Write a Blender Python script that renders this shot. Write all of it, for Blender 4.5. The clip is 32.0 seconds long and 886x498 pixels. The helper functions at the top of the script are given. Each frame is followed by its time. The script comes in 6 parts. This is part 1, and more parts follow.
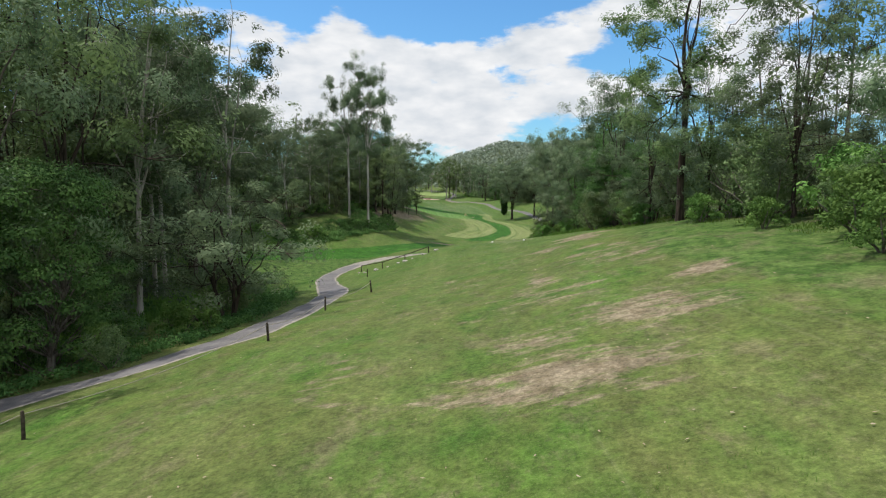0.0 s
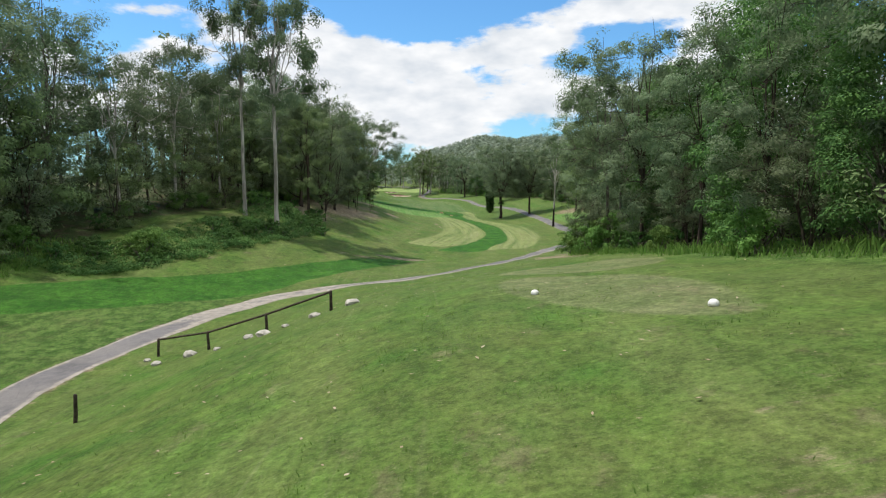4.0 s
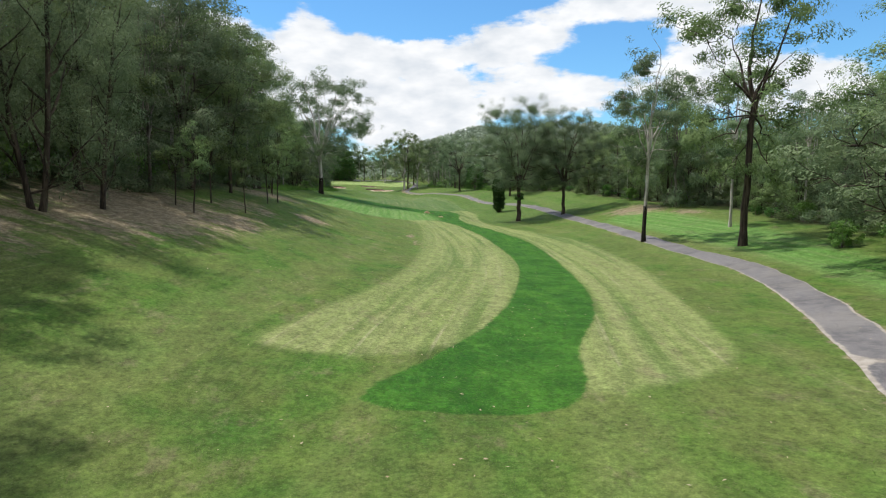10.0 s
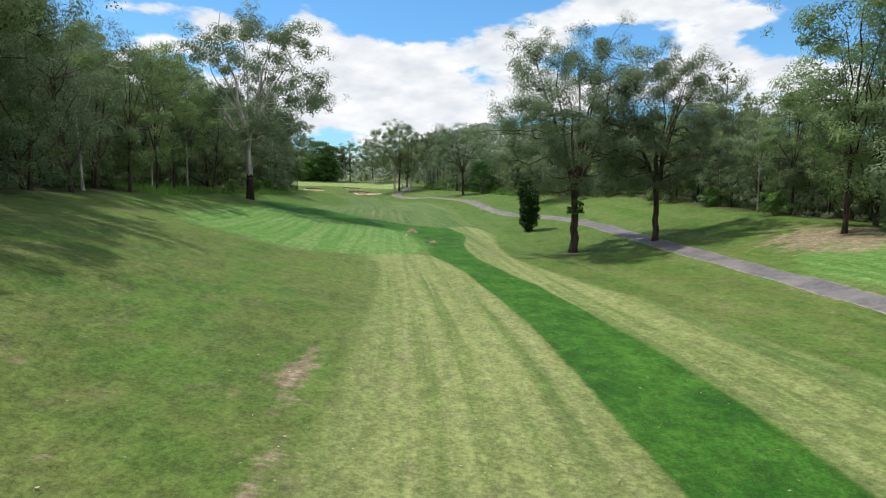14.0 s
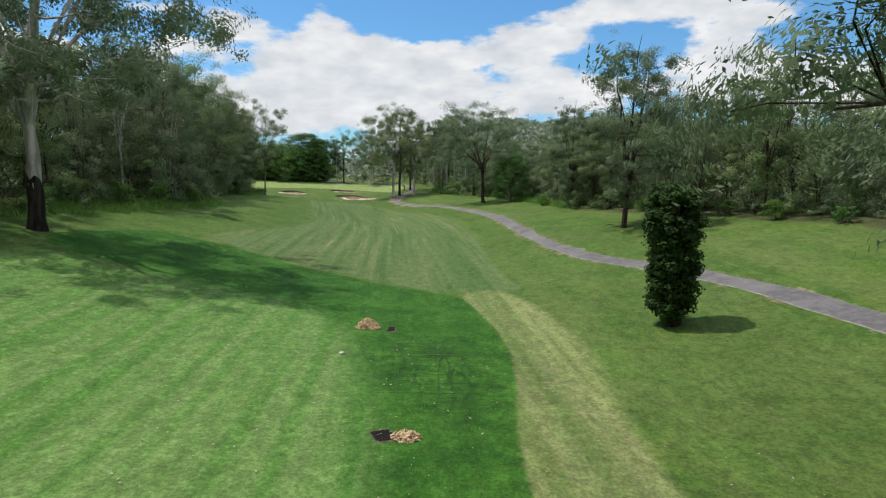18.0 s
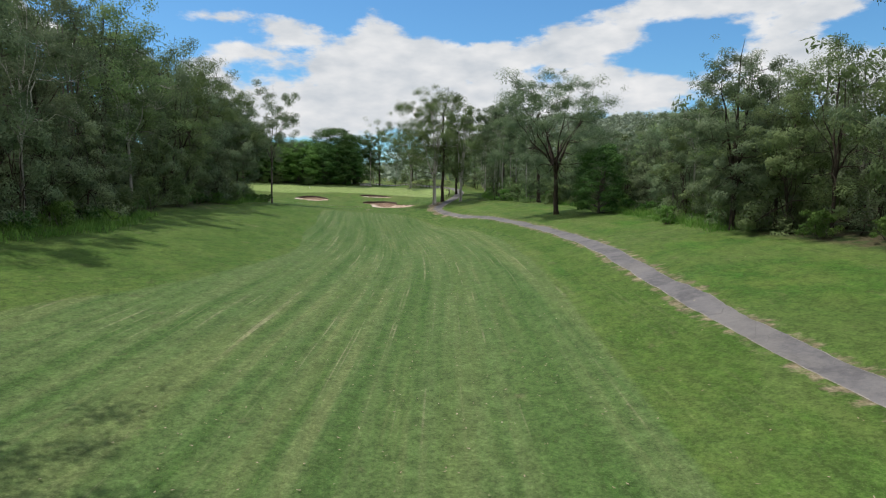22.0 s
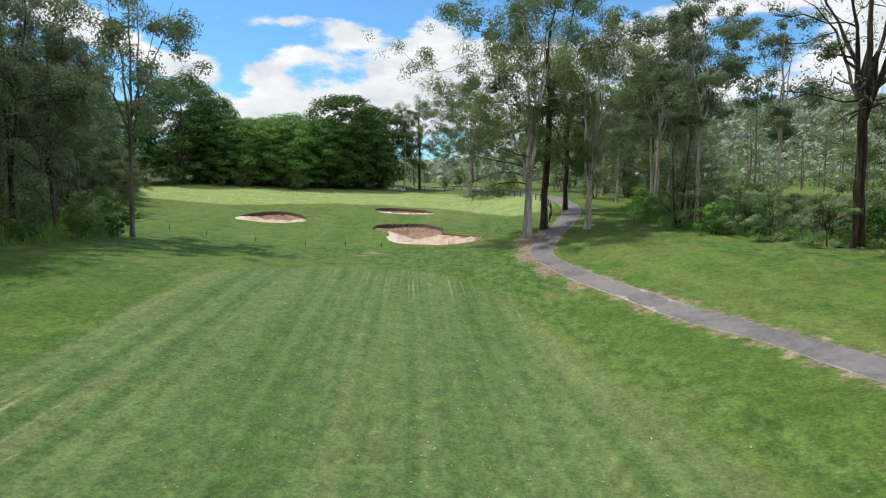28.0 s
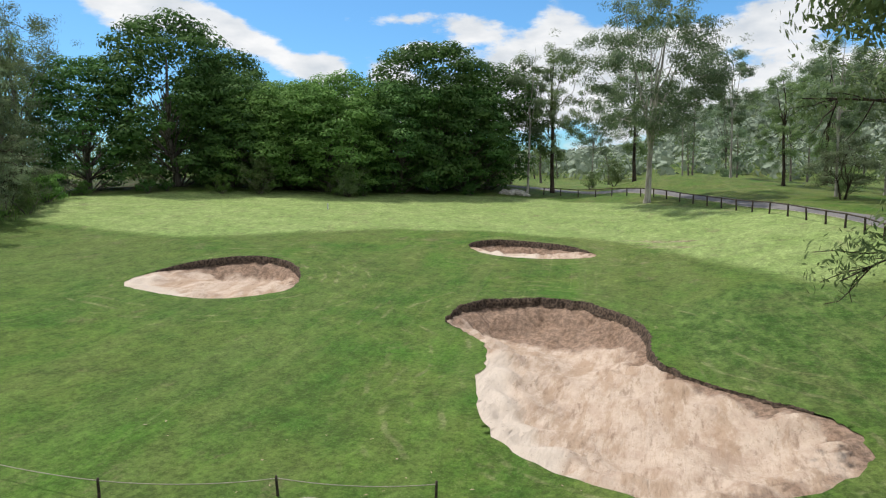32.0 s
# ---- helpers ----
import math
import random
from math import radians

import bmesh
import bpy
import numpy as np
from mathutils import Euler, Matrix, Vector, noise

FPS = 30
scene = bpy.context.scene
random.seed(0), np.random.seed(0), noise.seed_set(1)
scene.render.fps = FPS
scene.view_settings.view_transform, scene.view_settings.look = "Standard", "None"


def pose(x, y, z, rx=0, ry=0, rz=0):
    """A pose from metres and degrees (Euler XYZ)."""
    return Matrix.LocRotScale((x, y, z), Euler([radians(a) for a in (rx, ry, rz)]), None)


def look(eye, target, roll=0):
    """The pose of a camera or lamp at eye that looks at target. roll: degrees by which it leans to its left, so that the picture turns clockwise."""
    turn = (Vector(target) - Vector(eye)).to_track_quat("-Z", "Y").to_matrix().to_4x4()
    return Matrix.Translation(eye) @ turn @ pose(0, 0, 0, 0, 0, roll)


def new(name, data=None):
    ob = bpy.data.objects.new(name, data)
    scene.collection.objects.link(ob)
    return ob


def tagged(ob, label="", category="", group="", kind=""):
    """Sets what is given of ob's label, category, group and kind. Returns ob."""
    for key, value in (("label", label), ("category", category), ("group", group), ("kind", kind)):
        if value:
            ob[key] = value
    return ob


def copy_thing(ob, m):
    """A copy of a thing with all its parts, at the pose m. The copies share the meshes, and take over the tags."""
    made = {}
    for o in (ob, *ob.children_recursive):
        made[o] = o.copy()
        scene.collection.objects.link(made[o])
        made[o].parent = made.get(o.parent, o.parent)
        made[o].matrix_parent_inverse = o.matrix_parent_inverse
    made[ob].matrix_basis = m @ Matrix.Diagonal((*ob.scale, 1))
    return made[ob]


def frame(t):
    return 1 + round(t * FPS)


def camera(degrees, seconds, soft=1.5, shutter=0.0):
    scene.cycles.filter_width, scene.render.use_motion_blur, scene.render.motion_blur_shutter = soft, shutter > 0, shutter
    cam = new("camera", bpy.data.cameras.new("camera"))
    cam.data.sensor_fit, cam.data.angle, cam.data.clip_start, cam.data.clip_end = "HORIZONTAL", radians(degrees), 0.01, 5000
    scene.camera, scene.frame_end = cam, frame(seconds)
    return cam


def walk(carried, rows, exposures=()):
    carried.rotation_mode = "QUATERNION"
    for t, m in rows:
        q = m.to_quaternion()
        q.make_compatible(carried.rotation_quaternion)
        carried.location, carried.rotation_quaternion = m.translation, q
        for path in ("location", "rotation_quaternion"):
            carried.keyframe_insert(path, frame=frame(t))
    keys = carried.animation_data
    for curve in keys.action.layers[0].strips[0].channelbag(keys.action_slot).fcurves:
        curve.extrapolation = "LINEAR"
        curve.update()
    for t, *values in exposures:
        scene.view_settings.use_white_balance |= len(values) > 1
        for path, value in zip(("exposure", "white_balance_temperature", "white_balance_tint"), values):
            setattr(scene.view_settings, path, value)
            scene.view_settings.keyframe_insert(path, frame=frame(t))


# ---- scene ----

# camera and its flight
cam = camera(69.0, 32.0, soft=1.2)
# seconds, x, y, z, yaw, pitch, roll
ROWS = [
    (0.0, 0.0, 0.0, 6.87, 0.54, -5.71, -0.08),
    (0.5, 0.13, 5.07, 6.57, 0.18, -5.68, -0.06),
    (1.0, 0.31, 10.26, 6.25, -0.04, -5.69, -0.03),
    (1.5, 0.44, 16.03, 5.87, -0.38, -5.66, 0.04),
    (2.0, 0.64, 22.17, 5.49, -0.89, -5.64, 0.05),
    (2.5, 0.88, 28.54, 5.13, -1.2, -5.63, 0.06),
    (3.0, 1.1, 34.95, 4.75, -1.32, -5.65, 0.07),
    (3.5, 1.33, 41.42, 4.37, -1.36, -5.69, 0.08),
    (5.5, 1.53, 64.98, 3.13, -2.24, -5.74, 0.09),
    (6.0, 1.82, 69.81, 2.83, -2.26, -5.79, 0.09),
    (6.5, 2.12, 74.67, 2.6, -2.25, -5.83, 0.1),
    (7.0, 2.41, 79.73, 2.42, -2.25, -5.86, 0.12),
    (7.5, 2.76, 84.97, 2.21, -2.25, -5.86, 0.12),
    (8.0, 3.07, 90.04, 2.04, -2.29, -5.83, 0.14),
    (8.5, 3.35, 94.6, 1.84, -2.32, -5.83, 0.15),
    (9.0, 3.59, 99.07, 1.7, -2.33, -5.86, 0.15),
    (9.5, 3.96, 103.94, 1.68, -2.26, -5.86, 0.11),
    (10.0, 4.35, 109.28, 1.67, -2.19, -5.89, 0.04),
    (10.5, 4.72, 114.83, 1.62, -2.13, -5.91, 0.01),
    (11.0, 5.03, 120.47, 1.47, -2.11, -5.85, -0.06),
    (11.5, 5.31, 126.4, 1.35, -2.13, -5.75, -0.13),
    (12.0, 5.58, 132.53, 1.29, -2.14, -5.67, -0.19),
    (12.5, 5.89, 138.73, 1.29, -2.11, -5.62, -0.24),
    (13.0, 6.23, 144.87, 1.33, -2.1, -5.62, -0.25),
    (13.5, 6.61, 151.34, 1.38, -2.09, -5.65, -0.21),
    (14.0, 6.98, 158.05, 1.41, -2.05, -5.7, -0.16),
    (14.5, 7.32, 164.88, 1.48, -2.05, -5.71, -0.12),
    (16.5, 8.72, 191.63, 2.09, -1.57, -5.78, -0.13),
    (17.0, 8.82, 196.69, 2.14, -1.43, -5.82, -0.12),
    (17.5, 8.97, 201.46, 2.25, -1.19, -5.82, -0.15),
    (18.0, 9.09, 205.99, 2.37, -0.81, -5.82, -0.2),
    (18.5, 9.16, 210.37, 2.41, -0.43, -5.82, -0.2),
    (19.0, 9.2, 214.58, 2.35, 0.69, -5.85, -0.17),
    (19.5, 9.16, 218.84, 2.36, 1.82, -5.87, -0.14),
    (20.0, 9.12, 222.98, 2.45, 2.18, -5.8, -0.12),
    (20.5, 9.05, 227.04, 2.57, 2.4, -5.76, -0.09),
    (21.0, 9.02, 231.16, 2.6, 2.76, -5.78, -0.04),
    (21.5, 8.97, 235.89, 2.59, 3.22, -5.76, 0.02),
    (22.0, 8.79, 241.38, 2.64, 3.63, -5.67, 0.06),
    (22.5, 8.54, 247.04, 2.6, 3.97, -5.65, 0.11),
    (23.0, 8.21, 253.05, 2.58, 4.37, -5.63, 0.11),
    (23.5, 7.78, 259.31, 2.6, 4.82, -5.57, 0.07),
    (24.0, 7.39, 265.34, 2.62, 5.31, -5.56, -0.01),
    (24.5, 6.94, 271.3, 2.63, 5.82, -5.57, -0.08),
    (26.5, 2.46, 295.44, 2.97, 6.37, -5.62, -0.19),
    (27.0, 1.56, 302.29, 3.0, 6.8, -5.63, -0.15),
    (27.5, 0.63, 309.2, 3.07, 7.64, -5.6, -0.08),
    (28.0, -0.29, 315.84, 3.19, 8.58, -5.59, 0.01),
    (28.5, -1.26, 321.99, 3.31, 9.52, -5.63, 0.08),
    (29.0, -2.24, 327.79, 3.48, 10.49, -5.59, 0.12),
    (29.5, -3.18, 333.1, 3.64, 11.49, -5.64, 0.14),
    (30.0, -4.16, 338.01, 3.77, 12.95, -5.77, 0.17),
    (30.5, -5.22, 342.81, 3.91, 14.36, -5.9, 0.23),
    (31.0, -6.53, 347.87, 4.03, 15.92, -6.04, 0.33),
    (31.5, -8.05, 353.14, 4.12, 17.5, -6.13, 0.47),
    (32.0, -9.69, 358.61, 4.18, 19.21, -6.14, 0.61),
]
walk(cam, [(t, pose(x, y, z, 90 + pitch, roll, yaw)) for t, x, y, z, yaw, pitch, roll in ROWS],
     exposures=[(0.0, 0.0), (2.0, -0.1), (3.5, 0.06), (6.0, 0.19), (8.0, 0.20), (11.0, 0.14), (14.0, 0.14), (17.0, -0.01), (19.0, -0.14), (23.0, -0.18), (24.5, -0.15), (26.5, 0.06), (28.0, 0.1), (30.0, 0.06), (32.0, 0.02)])

# ---------------------------------------------------------------- world and sun
SUN_EL, SUN_FROM = radians(66), Vector((-0.93, 0.37))
world = bpy.data.worlds.new("world")
scene.world = world
world.use_nodes = True
wt = world.node_tree
wt.nodes.clear()


def wnode(kind, **props):
    n = wt.nodes.new(kind)
    for k, v in props.items():
        setattr(n, k, v)
    return n


def wmath(op, a, b=None, clamp=False):
    n = wnode("ShaderNodeMath", operation=op, use_clamp=clamp)
    for i, v in enumerate((a, b)):
        if v is None:
            continue
        if isinstance(v, (int, float)):
            n.inputs[i].default_value = v
        else:
            wt.links.new(v, n.inputs[i])
    return n.outputs[0]


w_out = wnode("ShaderNodeOutputWorld")
w_bg = wnode("ShaderNodeBackground")
wt.links.new(w_bg.outputs[0], w_out.inputs[0])
sky = wnode("ShaderNodeTexSky", sky_type="NISHITA", sun_disc=False)
sky.sun_elevation = SUN_EL
sky.sun_rotation = math.atan2(SUN_FROM.x, SUN_FROM.y)
sky.air_density, sky.dust_density, sky.ozone_density = 1.0, 0.6, 2.5
coord = wnode("ShaderNodeTexCoord")
sep = wnode("ShaderNodeSeparateXYZ")
wt.links.new(coord.outputs["Generated"], sep.inputs[0])
az = wmath("MULTIPLY", wmath("ARCTAN2", sep.outputs[0], sep.outputs[1]), 57.2958)
el = wmath("MULTIPLY", wmath("ARCSINE", sep.outputs[2]), 57.2958)
# cloud masses: azimuth, elevation, half width, half height (degrees), slope, weight
CLOUDS = [(1, 6.3, 11, 5.0, 0.06, 1.12), (-9, 13.2, 3.2, 2.0, -0.5, 0.85), (-16.8, 12.6, 2.6, 1.3, 0.0, 0.95), (-23, 13.4, 5, 0.9, 0.05, 0.85), (-20.3, 10.9, 3.4, 0.9, -0.15, 0.85),
          (-23.5, 9.2, 2.4, 1.5, 0.0, 0.9), (-12, 10.3, 3.5, 2.0, 0.0, 0.9), (-5, 10.6, 5, 1.5, 0.0, 0.75), (-16, 6.6, 8, 2.4, 0.0, 1.05), (-29.5, 9.4, 1.8, 1.0, 0.0, 0.95), (-36, 11.6, 5.5, 1.7, -0.38, 1.15),
          (-45, 13.5, 5, 2.2, -0.2, 1.0), (-28, 5.3, 10, 2.0, 0.0, 0.95), (8, 11.8, 6, 1.3, 0.08, 0.85), (17.5, 14.6, 9, 1.4, 0.02, 1.0), (14, 7.6, 4, 1.5, 0.0, 0.9), (23.5, 9.3, 5, 3.2, 0.0, 1.0),
          (27, 13, 3, 1.0, 0.0, 0.7), (32, 7, 6, 3.0, 0.0, 1.0), (12, 20, 18, 2.5, 0.0, 0.7), (-45, 19, 10, 2.5, 0.2, 0.7)]
total = 0.0
for ca, ce, cw, ch, slope, weight in CLOUDS:
    da = wmath("SUBTRACT", az, ca)
    de = wmath("SUBTRACT", wmath("SUBTRACT", el, ce), wmath("MULTIPLY", da, slope))
    q = wmath("ADD", wmath("POWER", wmath("ABSOLUTE", wmath("DIVIDE", da, cw)), 2.0), wmath("POWER", wmath("ABSOLUTE", wmath("DIVIDE", de, ch)), 2.0))
    total = wmath("ADD", wmath("MULTIPLY", wmath("EXPONENT", wmath("MULTIPLY", q, -0.9)), weight), total)
cmb = wnode("ShaderNodeCombineXYZ")
wt.links.new(wmath("MULTIPLY", az, 0.15), cmb.inputs[0])
wt.links.new(wmath("MULTIPLY", el, 0.33), cmb.inputs[1])
n1 = wnode("ShaderNodeTexNoise")
n1.inputs["Scale"].default_value, n1.inputs["Detail"].default_value, n1.inputs["Roughness"].default_value = 1.0, 11.0, 0.60
wt.links.new(cmb.outputs[0], n1.inputs["Vector"])
# unseen cloud behind and overhead, added for more fill light on the trees
added_clouds = wmath("MULTIPLY", wmath("GREATER_THAN", wmath("ABSOLUTE", az), 58.0), 0.85)
high = wmath("MULTIPLY", wmath("SUBTRACT", el, 24.0), 0.03, True)
total = wmath("ADD", total, wmath("MAXIMUM", added_clouds, wmath("MINIMUM", high, 0.8)))
dens = wmath("ADD", total, wmath("MULTIPLY", wmath("SUBTRACT", n1.outputs["Fac"], 0.5), 2.2))
ramp = wnode("ShaderNodeMapRange", interpolation_type="SMOOTHSTEP")
ramp.inputs["From Min"].default_value, ramp.inputs["From Max"].default_value = 0.50, 0.84
wt.links.new(dens, ramp.inputs["Value"])
shade = wnode("ShaderNodeMixRGB")
shade.inputs[1].default_value, shade.inputs[2].default_value = (0.64, 0.69, 0.75, 1), (0.95, 0.955, 0.965, 1)
n2 = wnode("ShaderNodeTexNoise")
n2.inputs["Scale"].default_value, n2.inputs["Detail"].default_value = 1.7, 6.0
wt.links.new(cmb.outputs[0], n2.inputs["Vector"])
wt.links.new(wmath("MULTIPLY", wmath("SUBTRACT", n2.outputs["Fac"], 0.3), 2.6, True), shade.inputs[0])
sky_gain = wnode("ShaderNodeMixRGB", blend_type="MULTIPLY")
sky_gain.inputs[0].default_value = 1.0
sky_gain.inputs[2].default_value = (0.075, 0.125, 0.155, 1)
wt.links.new(sky.outputs[0], sky_gain.inputs[1])
mixw = wnode("ShaderNodeMixRGB")
wt.links.new(ramp.outputs[0], mixw.inputs[0])
wt.links.new(sky_gain.outputs[0], mixw.inputs[1])
wt.links.new(shade.outputs[0], mixw.inputs[2])
wt.links.new(mixw.outputs[0], w_bg.inputs["Color"])
w_bg.inputs["Strength"].default_value = 1.0

sun = new("sun", bpy.data.lights.new("sun", "SUN"))
sun.data.energy, sun.data.angle, sun.data.color = 3.9, radians(0.6), (1.0, 0.95, 0.87)
flat = SUN_FROM.normalized() * math.cos(SUN_EL)
sun.matrix_world = look((flat.x * 90, flat.y * 90, math.sin(SUN_EL) * 90), (0, 0, 0))

# ---------------------------------------------------------------- material helpers
MATS = {}


class Nodes:
    def __init__(self, name, rough=0.8, spec=0.3):
        self.mat = bpy.data.materials.new(name)
        self.mat.use_nodes = True
        self.t = self.mat.node_tree
        self.bsdf = self.t.nodes["Principled BSDF"]
        self.bsdf.inputs["Roughness"].default_value = rough
        self.bsdf.inputs["Specular IOR Level"].default_value = spec
        self.pos = self.t.nodes.new("ShaderNodeTexCoord").outputs["Object"]
        MATS[name] = self.mat

    def put(self, sock, v):
        if isinstance(v, (int, float)):
            sock.default_value = v
        elif isinstance(v, tuple):
            sock.default_value = v if len(v) == 4 else (*v, 1.0)
        else:
            self.t.links.new(v, sock)

    def noise(self, scale, detail=4.0, stretch=None, rough=0.55):
        n = self.t.nodes.new("ShaderNodeTexNoise")
        n.inputs["Scale"].default_value, n.inputs["Detail"].default_value, n.inputs["Roughness"].default_value = scale, detail, rough
        v = self.pos
        if stretch:
            m = self.t.nodes.new("ShaderNodeMapping")
            m.inputs["Scale"].default_value = stretch[:3]
            if len(stretch) > 3:
                m.inputs["Rotation"].default_value[2] = radians(stretch[3])
            self.t.links.new(v, m.inputs[0])
            v = m.outputs[0]
        self.t.links.new(v, n.inputs["Vector"])
        return n.outputs["Fac"]

    def voronoi(self, scale):
        n = self.t.nodes.new("ShaderNodeTexVoronoi")
        n.inputs["Scale"].default_value = scale
        self.t.links.new(self.pos, n.inputs["Vector"])
        return n

    def math(self, op, a, b=0.0, clamp=False):
        n = self.t.nodes.new("ShaderNodeMath")
        n.operation, n.use_clamp = op, clamp
        self.put(n.inputs[0], a)
        self.put(n.inputs[1], b)
        return n.outputs[0]

    def step(self, v, lo, hi):
        n = self.t.nodes.new("ShaderNodeMapRange")
        n.interpolation_type = "SMOOTHSTEP"
        n.inputs["From Min"].default_value, n.inputs["From Max"].default_value = lo, hi
        self.put(n.inputs["Value"], v)
        return n.outputs[0]

    def mix(self, f, a, b, blend="MIX"):
        n = self.t.nodes.new("ShaderNodeMixRGB")
        n.blend_type = blend
        self.put(n.inputs[0], f)
        self.put(n.inputs[1], a)
        self.put(n.inputs[2], b)
        return n.outputs[0]

    def attr(self, name):
        n = self.t.nodes.new("ShaderNodeAttribute")
        n.attribute_name = name
        return n.outputs["Fac"]

    def island(self):
        return self.t.nodes.new("ShaderNodeNewGeometry").outputs["Random Per Island"]

    def each(self):
        return self.t.nodes.new("ShaderNodeObjectInfo").outputs["Random"]

    def bump(self, h, strength=0.5, dist=0.05):
        b = self.t.nodes.new("ShaderNodeBump")
        b.inputs["Strength"].default_value, b.inputs["Distance"].default_value = strength, dist
        self.put(b.inputs["Height"], h)
        self.t.links.new(b.outputs[0], self.bsdf.inputs["Normal"])

    def color(self, c):
        self.put(self.bsdf.inputs["Base Color"], c)
        return self.mat


def grass_material():
    m = Nodes("mown_grass", 0.85, 0.12)
    ways = m.t.nodes.new("ShaderNodeCombineXYZ")
    m.put(ways.inputs[0], m.attr("lane"))
    m.put(ways.inputs[1], m.attr("run"))
    plain = m.pos

    def mower(across, down, detail=2.0, rough=0.5):
        """Noise drawn out along the mower's lanes."""
        m.pos = ways.outputs[0]
        n = m.noise(1.0, detail, (across, down, 1.0), rough)
        m.pos = plain
        return n
    broad, mid = m.noise(0.09, 3), m.noise(0.45, 6, rough=0.62)
    fine, speck = m.noise(8.0, 6, rough=0.75), m.noise(26.0, 4, rough=0.65)
    clump, tuft = m.noise(1.7, 8, (1.0, 0.6, 1.0), 0.72), m.noise(3.6, 6, (1.0, 0.7, 1.0), 0.72)
    mottle = m.noise(0.30, 8, (1.0, 0.75, 1.0), 0.72)
    lanes, lines, tracks = mower(0.34, 0.014, 3), mower(1.5, 0.030, 4), mower(4.6, 0.035, 1.5)
    sweep = m.noise(0.07, 4, rough=0.6)
    dry = m.attr("dry")
    c = m.mix(m.step(mid, 0.32, 0.68), (0.052, 0.136, 0.017), (0.118, 0.182, 0.036))
    c = m.mix(m.math("MULTIPLY", m.step(broad, 0.42, 0.7), 0.7), c, (0.150, 0.190, 0.050))
    c = m.mix(m.math("MULTIPLY", m.step(lanes, 0.47, 0.62), 0.45), c, (0.165, 0.215, 0.062))
    c = m.mix(m.math("MULTIPLY", dry, m.step(mottle, 0.36, 0.64)), c, (0.180, 0.168, 0.066))
    c = m.mix(m.math("MULTIPLY", m.math("SUBTRACT", 0.5, dry, True), m.step(broad, 0.3, 0.7)), c, (0.058, 0.142, 0.030))
    c = m.mix(m.math("MULTIPLY", m.step(mottle, 0.51, 0.66), 0.42), c, (0.042, 0.108, 0.014))
    c = m.mix(m.math("MULTIPLY", m.step(m.noise(0.21, 7, (1.0, 0.55, 1.0), 0.68), 0.51, 0.66), 0.5), c, (0.082, 0.190, 0.024))
    edge = m.math("MULTIPLY", m.math("SUBTRACT", m.noise(2.6, 5, rough=0.65), 0.5), 0.26)

    def zone(name, soft=0.06):
        return m.step(m.math("ADD", m.attr(name), edge), 0.5 - soft, 0.5 + soft)
    olive, pale, lush = zone("olive", 0.09), zone("pale", 0.18), zone("lush")
    pale_c = m.mix(m.step(lines, 0.36, 0.64), (0.188, 0.244, 0.076), (0.308, 0.336, 0.138))
    pale_c = m.mix(m.math("MULTIPLY", m.step(lanes, 0.42, 0.60), 0.8), pale_c, (0.232, 0.282, 0.096))
    lush_c = m.mix(m.step(mid, 0.3, 0.7), (0.020, 0.098, 0.008), (0.050, 0.164, 0.016))
    lush_c = m.mix(m.math("MULTIPLY", m.step(clump, 0.52, 0.72), 0.5), lush_c, (0.095, 0.190, 0.030))
    weedy_c = m.mix(m.step(clump, 0.30, 0.70), (0.032, 0.098, 0.011), (0.122, 0.196, 0.048))
    weedy_c = m.mix(m.math("MULTIPLY", m.step(mottle, 0.5, 0.7), 0.5), weedy_c, (0.190, 0.190, 0.080))
    olive_c = m.mix(m.step(lines, 0.34, 0.66), (0.088, 0.158, 0.046), (0.146, 0.206, 0.076))
    c = m.mix(m.math("MULTIPLY", zone("weedy", 0.25), 0.9), c, weedy_c)
    c = m.mix(m.math("MULTIPLY", olive, 0.85), c, olive_c)
    c = m.mix(m.math("MULTIPLY", zone("deep", 0.12), 0.92), c, m.mix(m.step(mottle, 0.36, 0.62), (0.108, 0.172, 0.036), (0.066, 0.134, 0.020)))
    c = m.mix(m.math("MULTIPLY", pale, 0.92), c, pale_c)
    c = m.mix(m.math("MULTIPLY", zone("tee", 0.15), 0.85), c, m.mix(m.step(mid, 0.35, 0.65), (0.150, 0.188, 0.070), (0.205, 0.222, 0.104)))
    mown = m.math("MAXIMUM", olive, pale)
    some = m.math("ADD", 0.22, m.math("MULTIPLY", mown, 0.78))
    c = m.mix(m.math("MULTIPLY", some, m.math("MULTIPLY", m.step(lanes, 0.50, 0.64), 0.36)), c, (0.170, 0.212, 0.074))
    c = m.mix(m.math("MULTIPLY", some, m.math("MULTIPLY", m.step(lanes, 0.48, 0.36), 0.40)), c, (0.070, 0.142, 0.030))
    c = m.mix(m.math("MULTIPLY", some, m.math("MULTIPLY", m.step(lines, 0.54, 0.68), m.math("MULTIPLY", m.step(sweep, 0.35, 0.62), 0.46))), c, (0.205, 0.234, 0.092))
    c = m.mix(m.math("MULTIPLY", some, m.math("MULTIPLY", m.step(lines, 0.46, 0.32), m.math("MULTIPLY", m.step(mottle, 0.36, 0.60), 0.44))), c, (0.056, 0.124, 0.024))
    wear = m.math("MULTIPLY", m.step(sweep, 0.44, 0.60), m.step(mottle, 0.38, 0.56))
    c = m.mix(m.math("MULTIPLY", m.math("MULTIPLY", m.step(tracks, 0.60, 0.70), wear), m.math("MULTIPLY", some, 0.62)), c, (0.350, 0.335, 0.195))
    c = m.mix(m.math("MULTIPLY", lush, 0.95), c, lush_c)
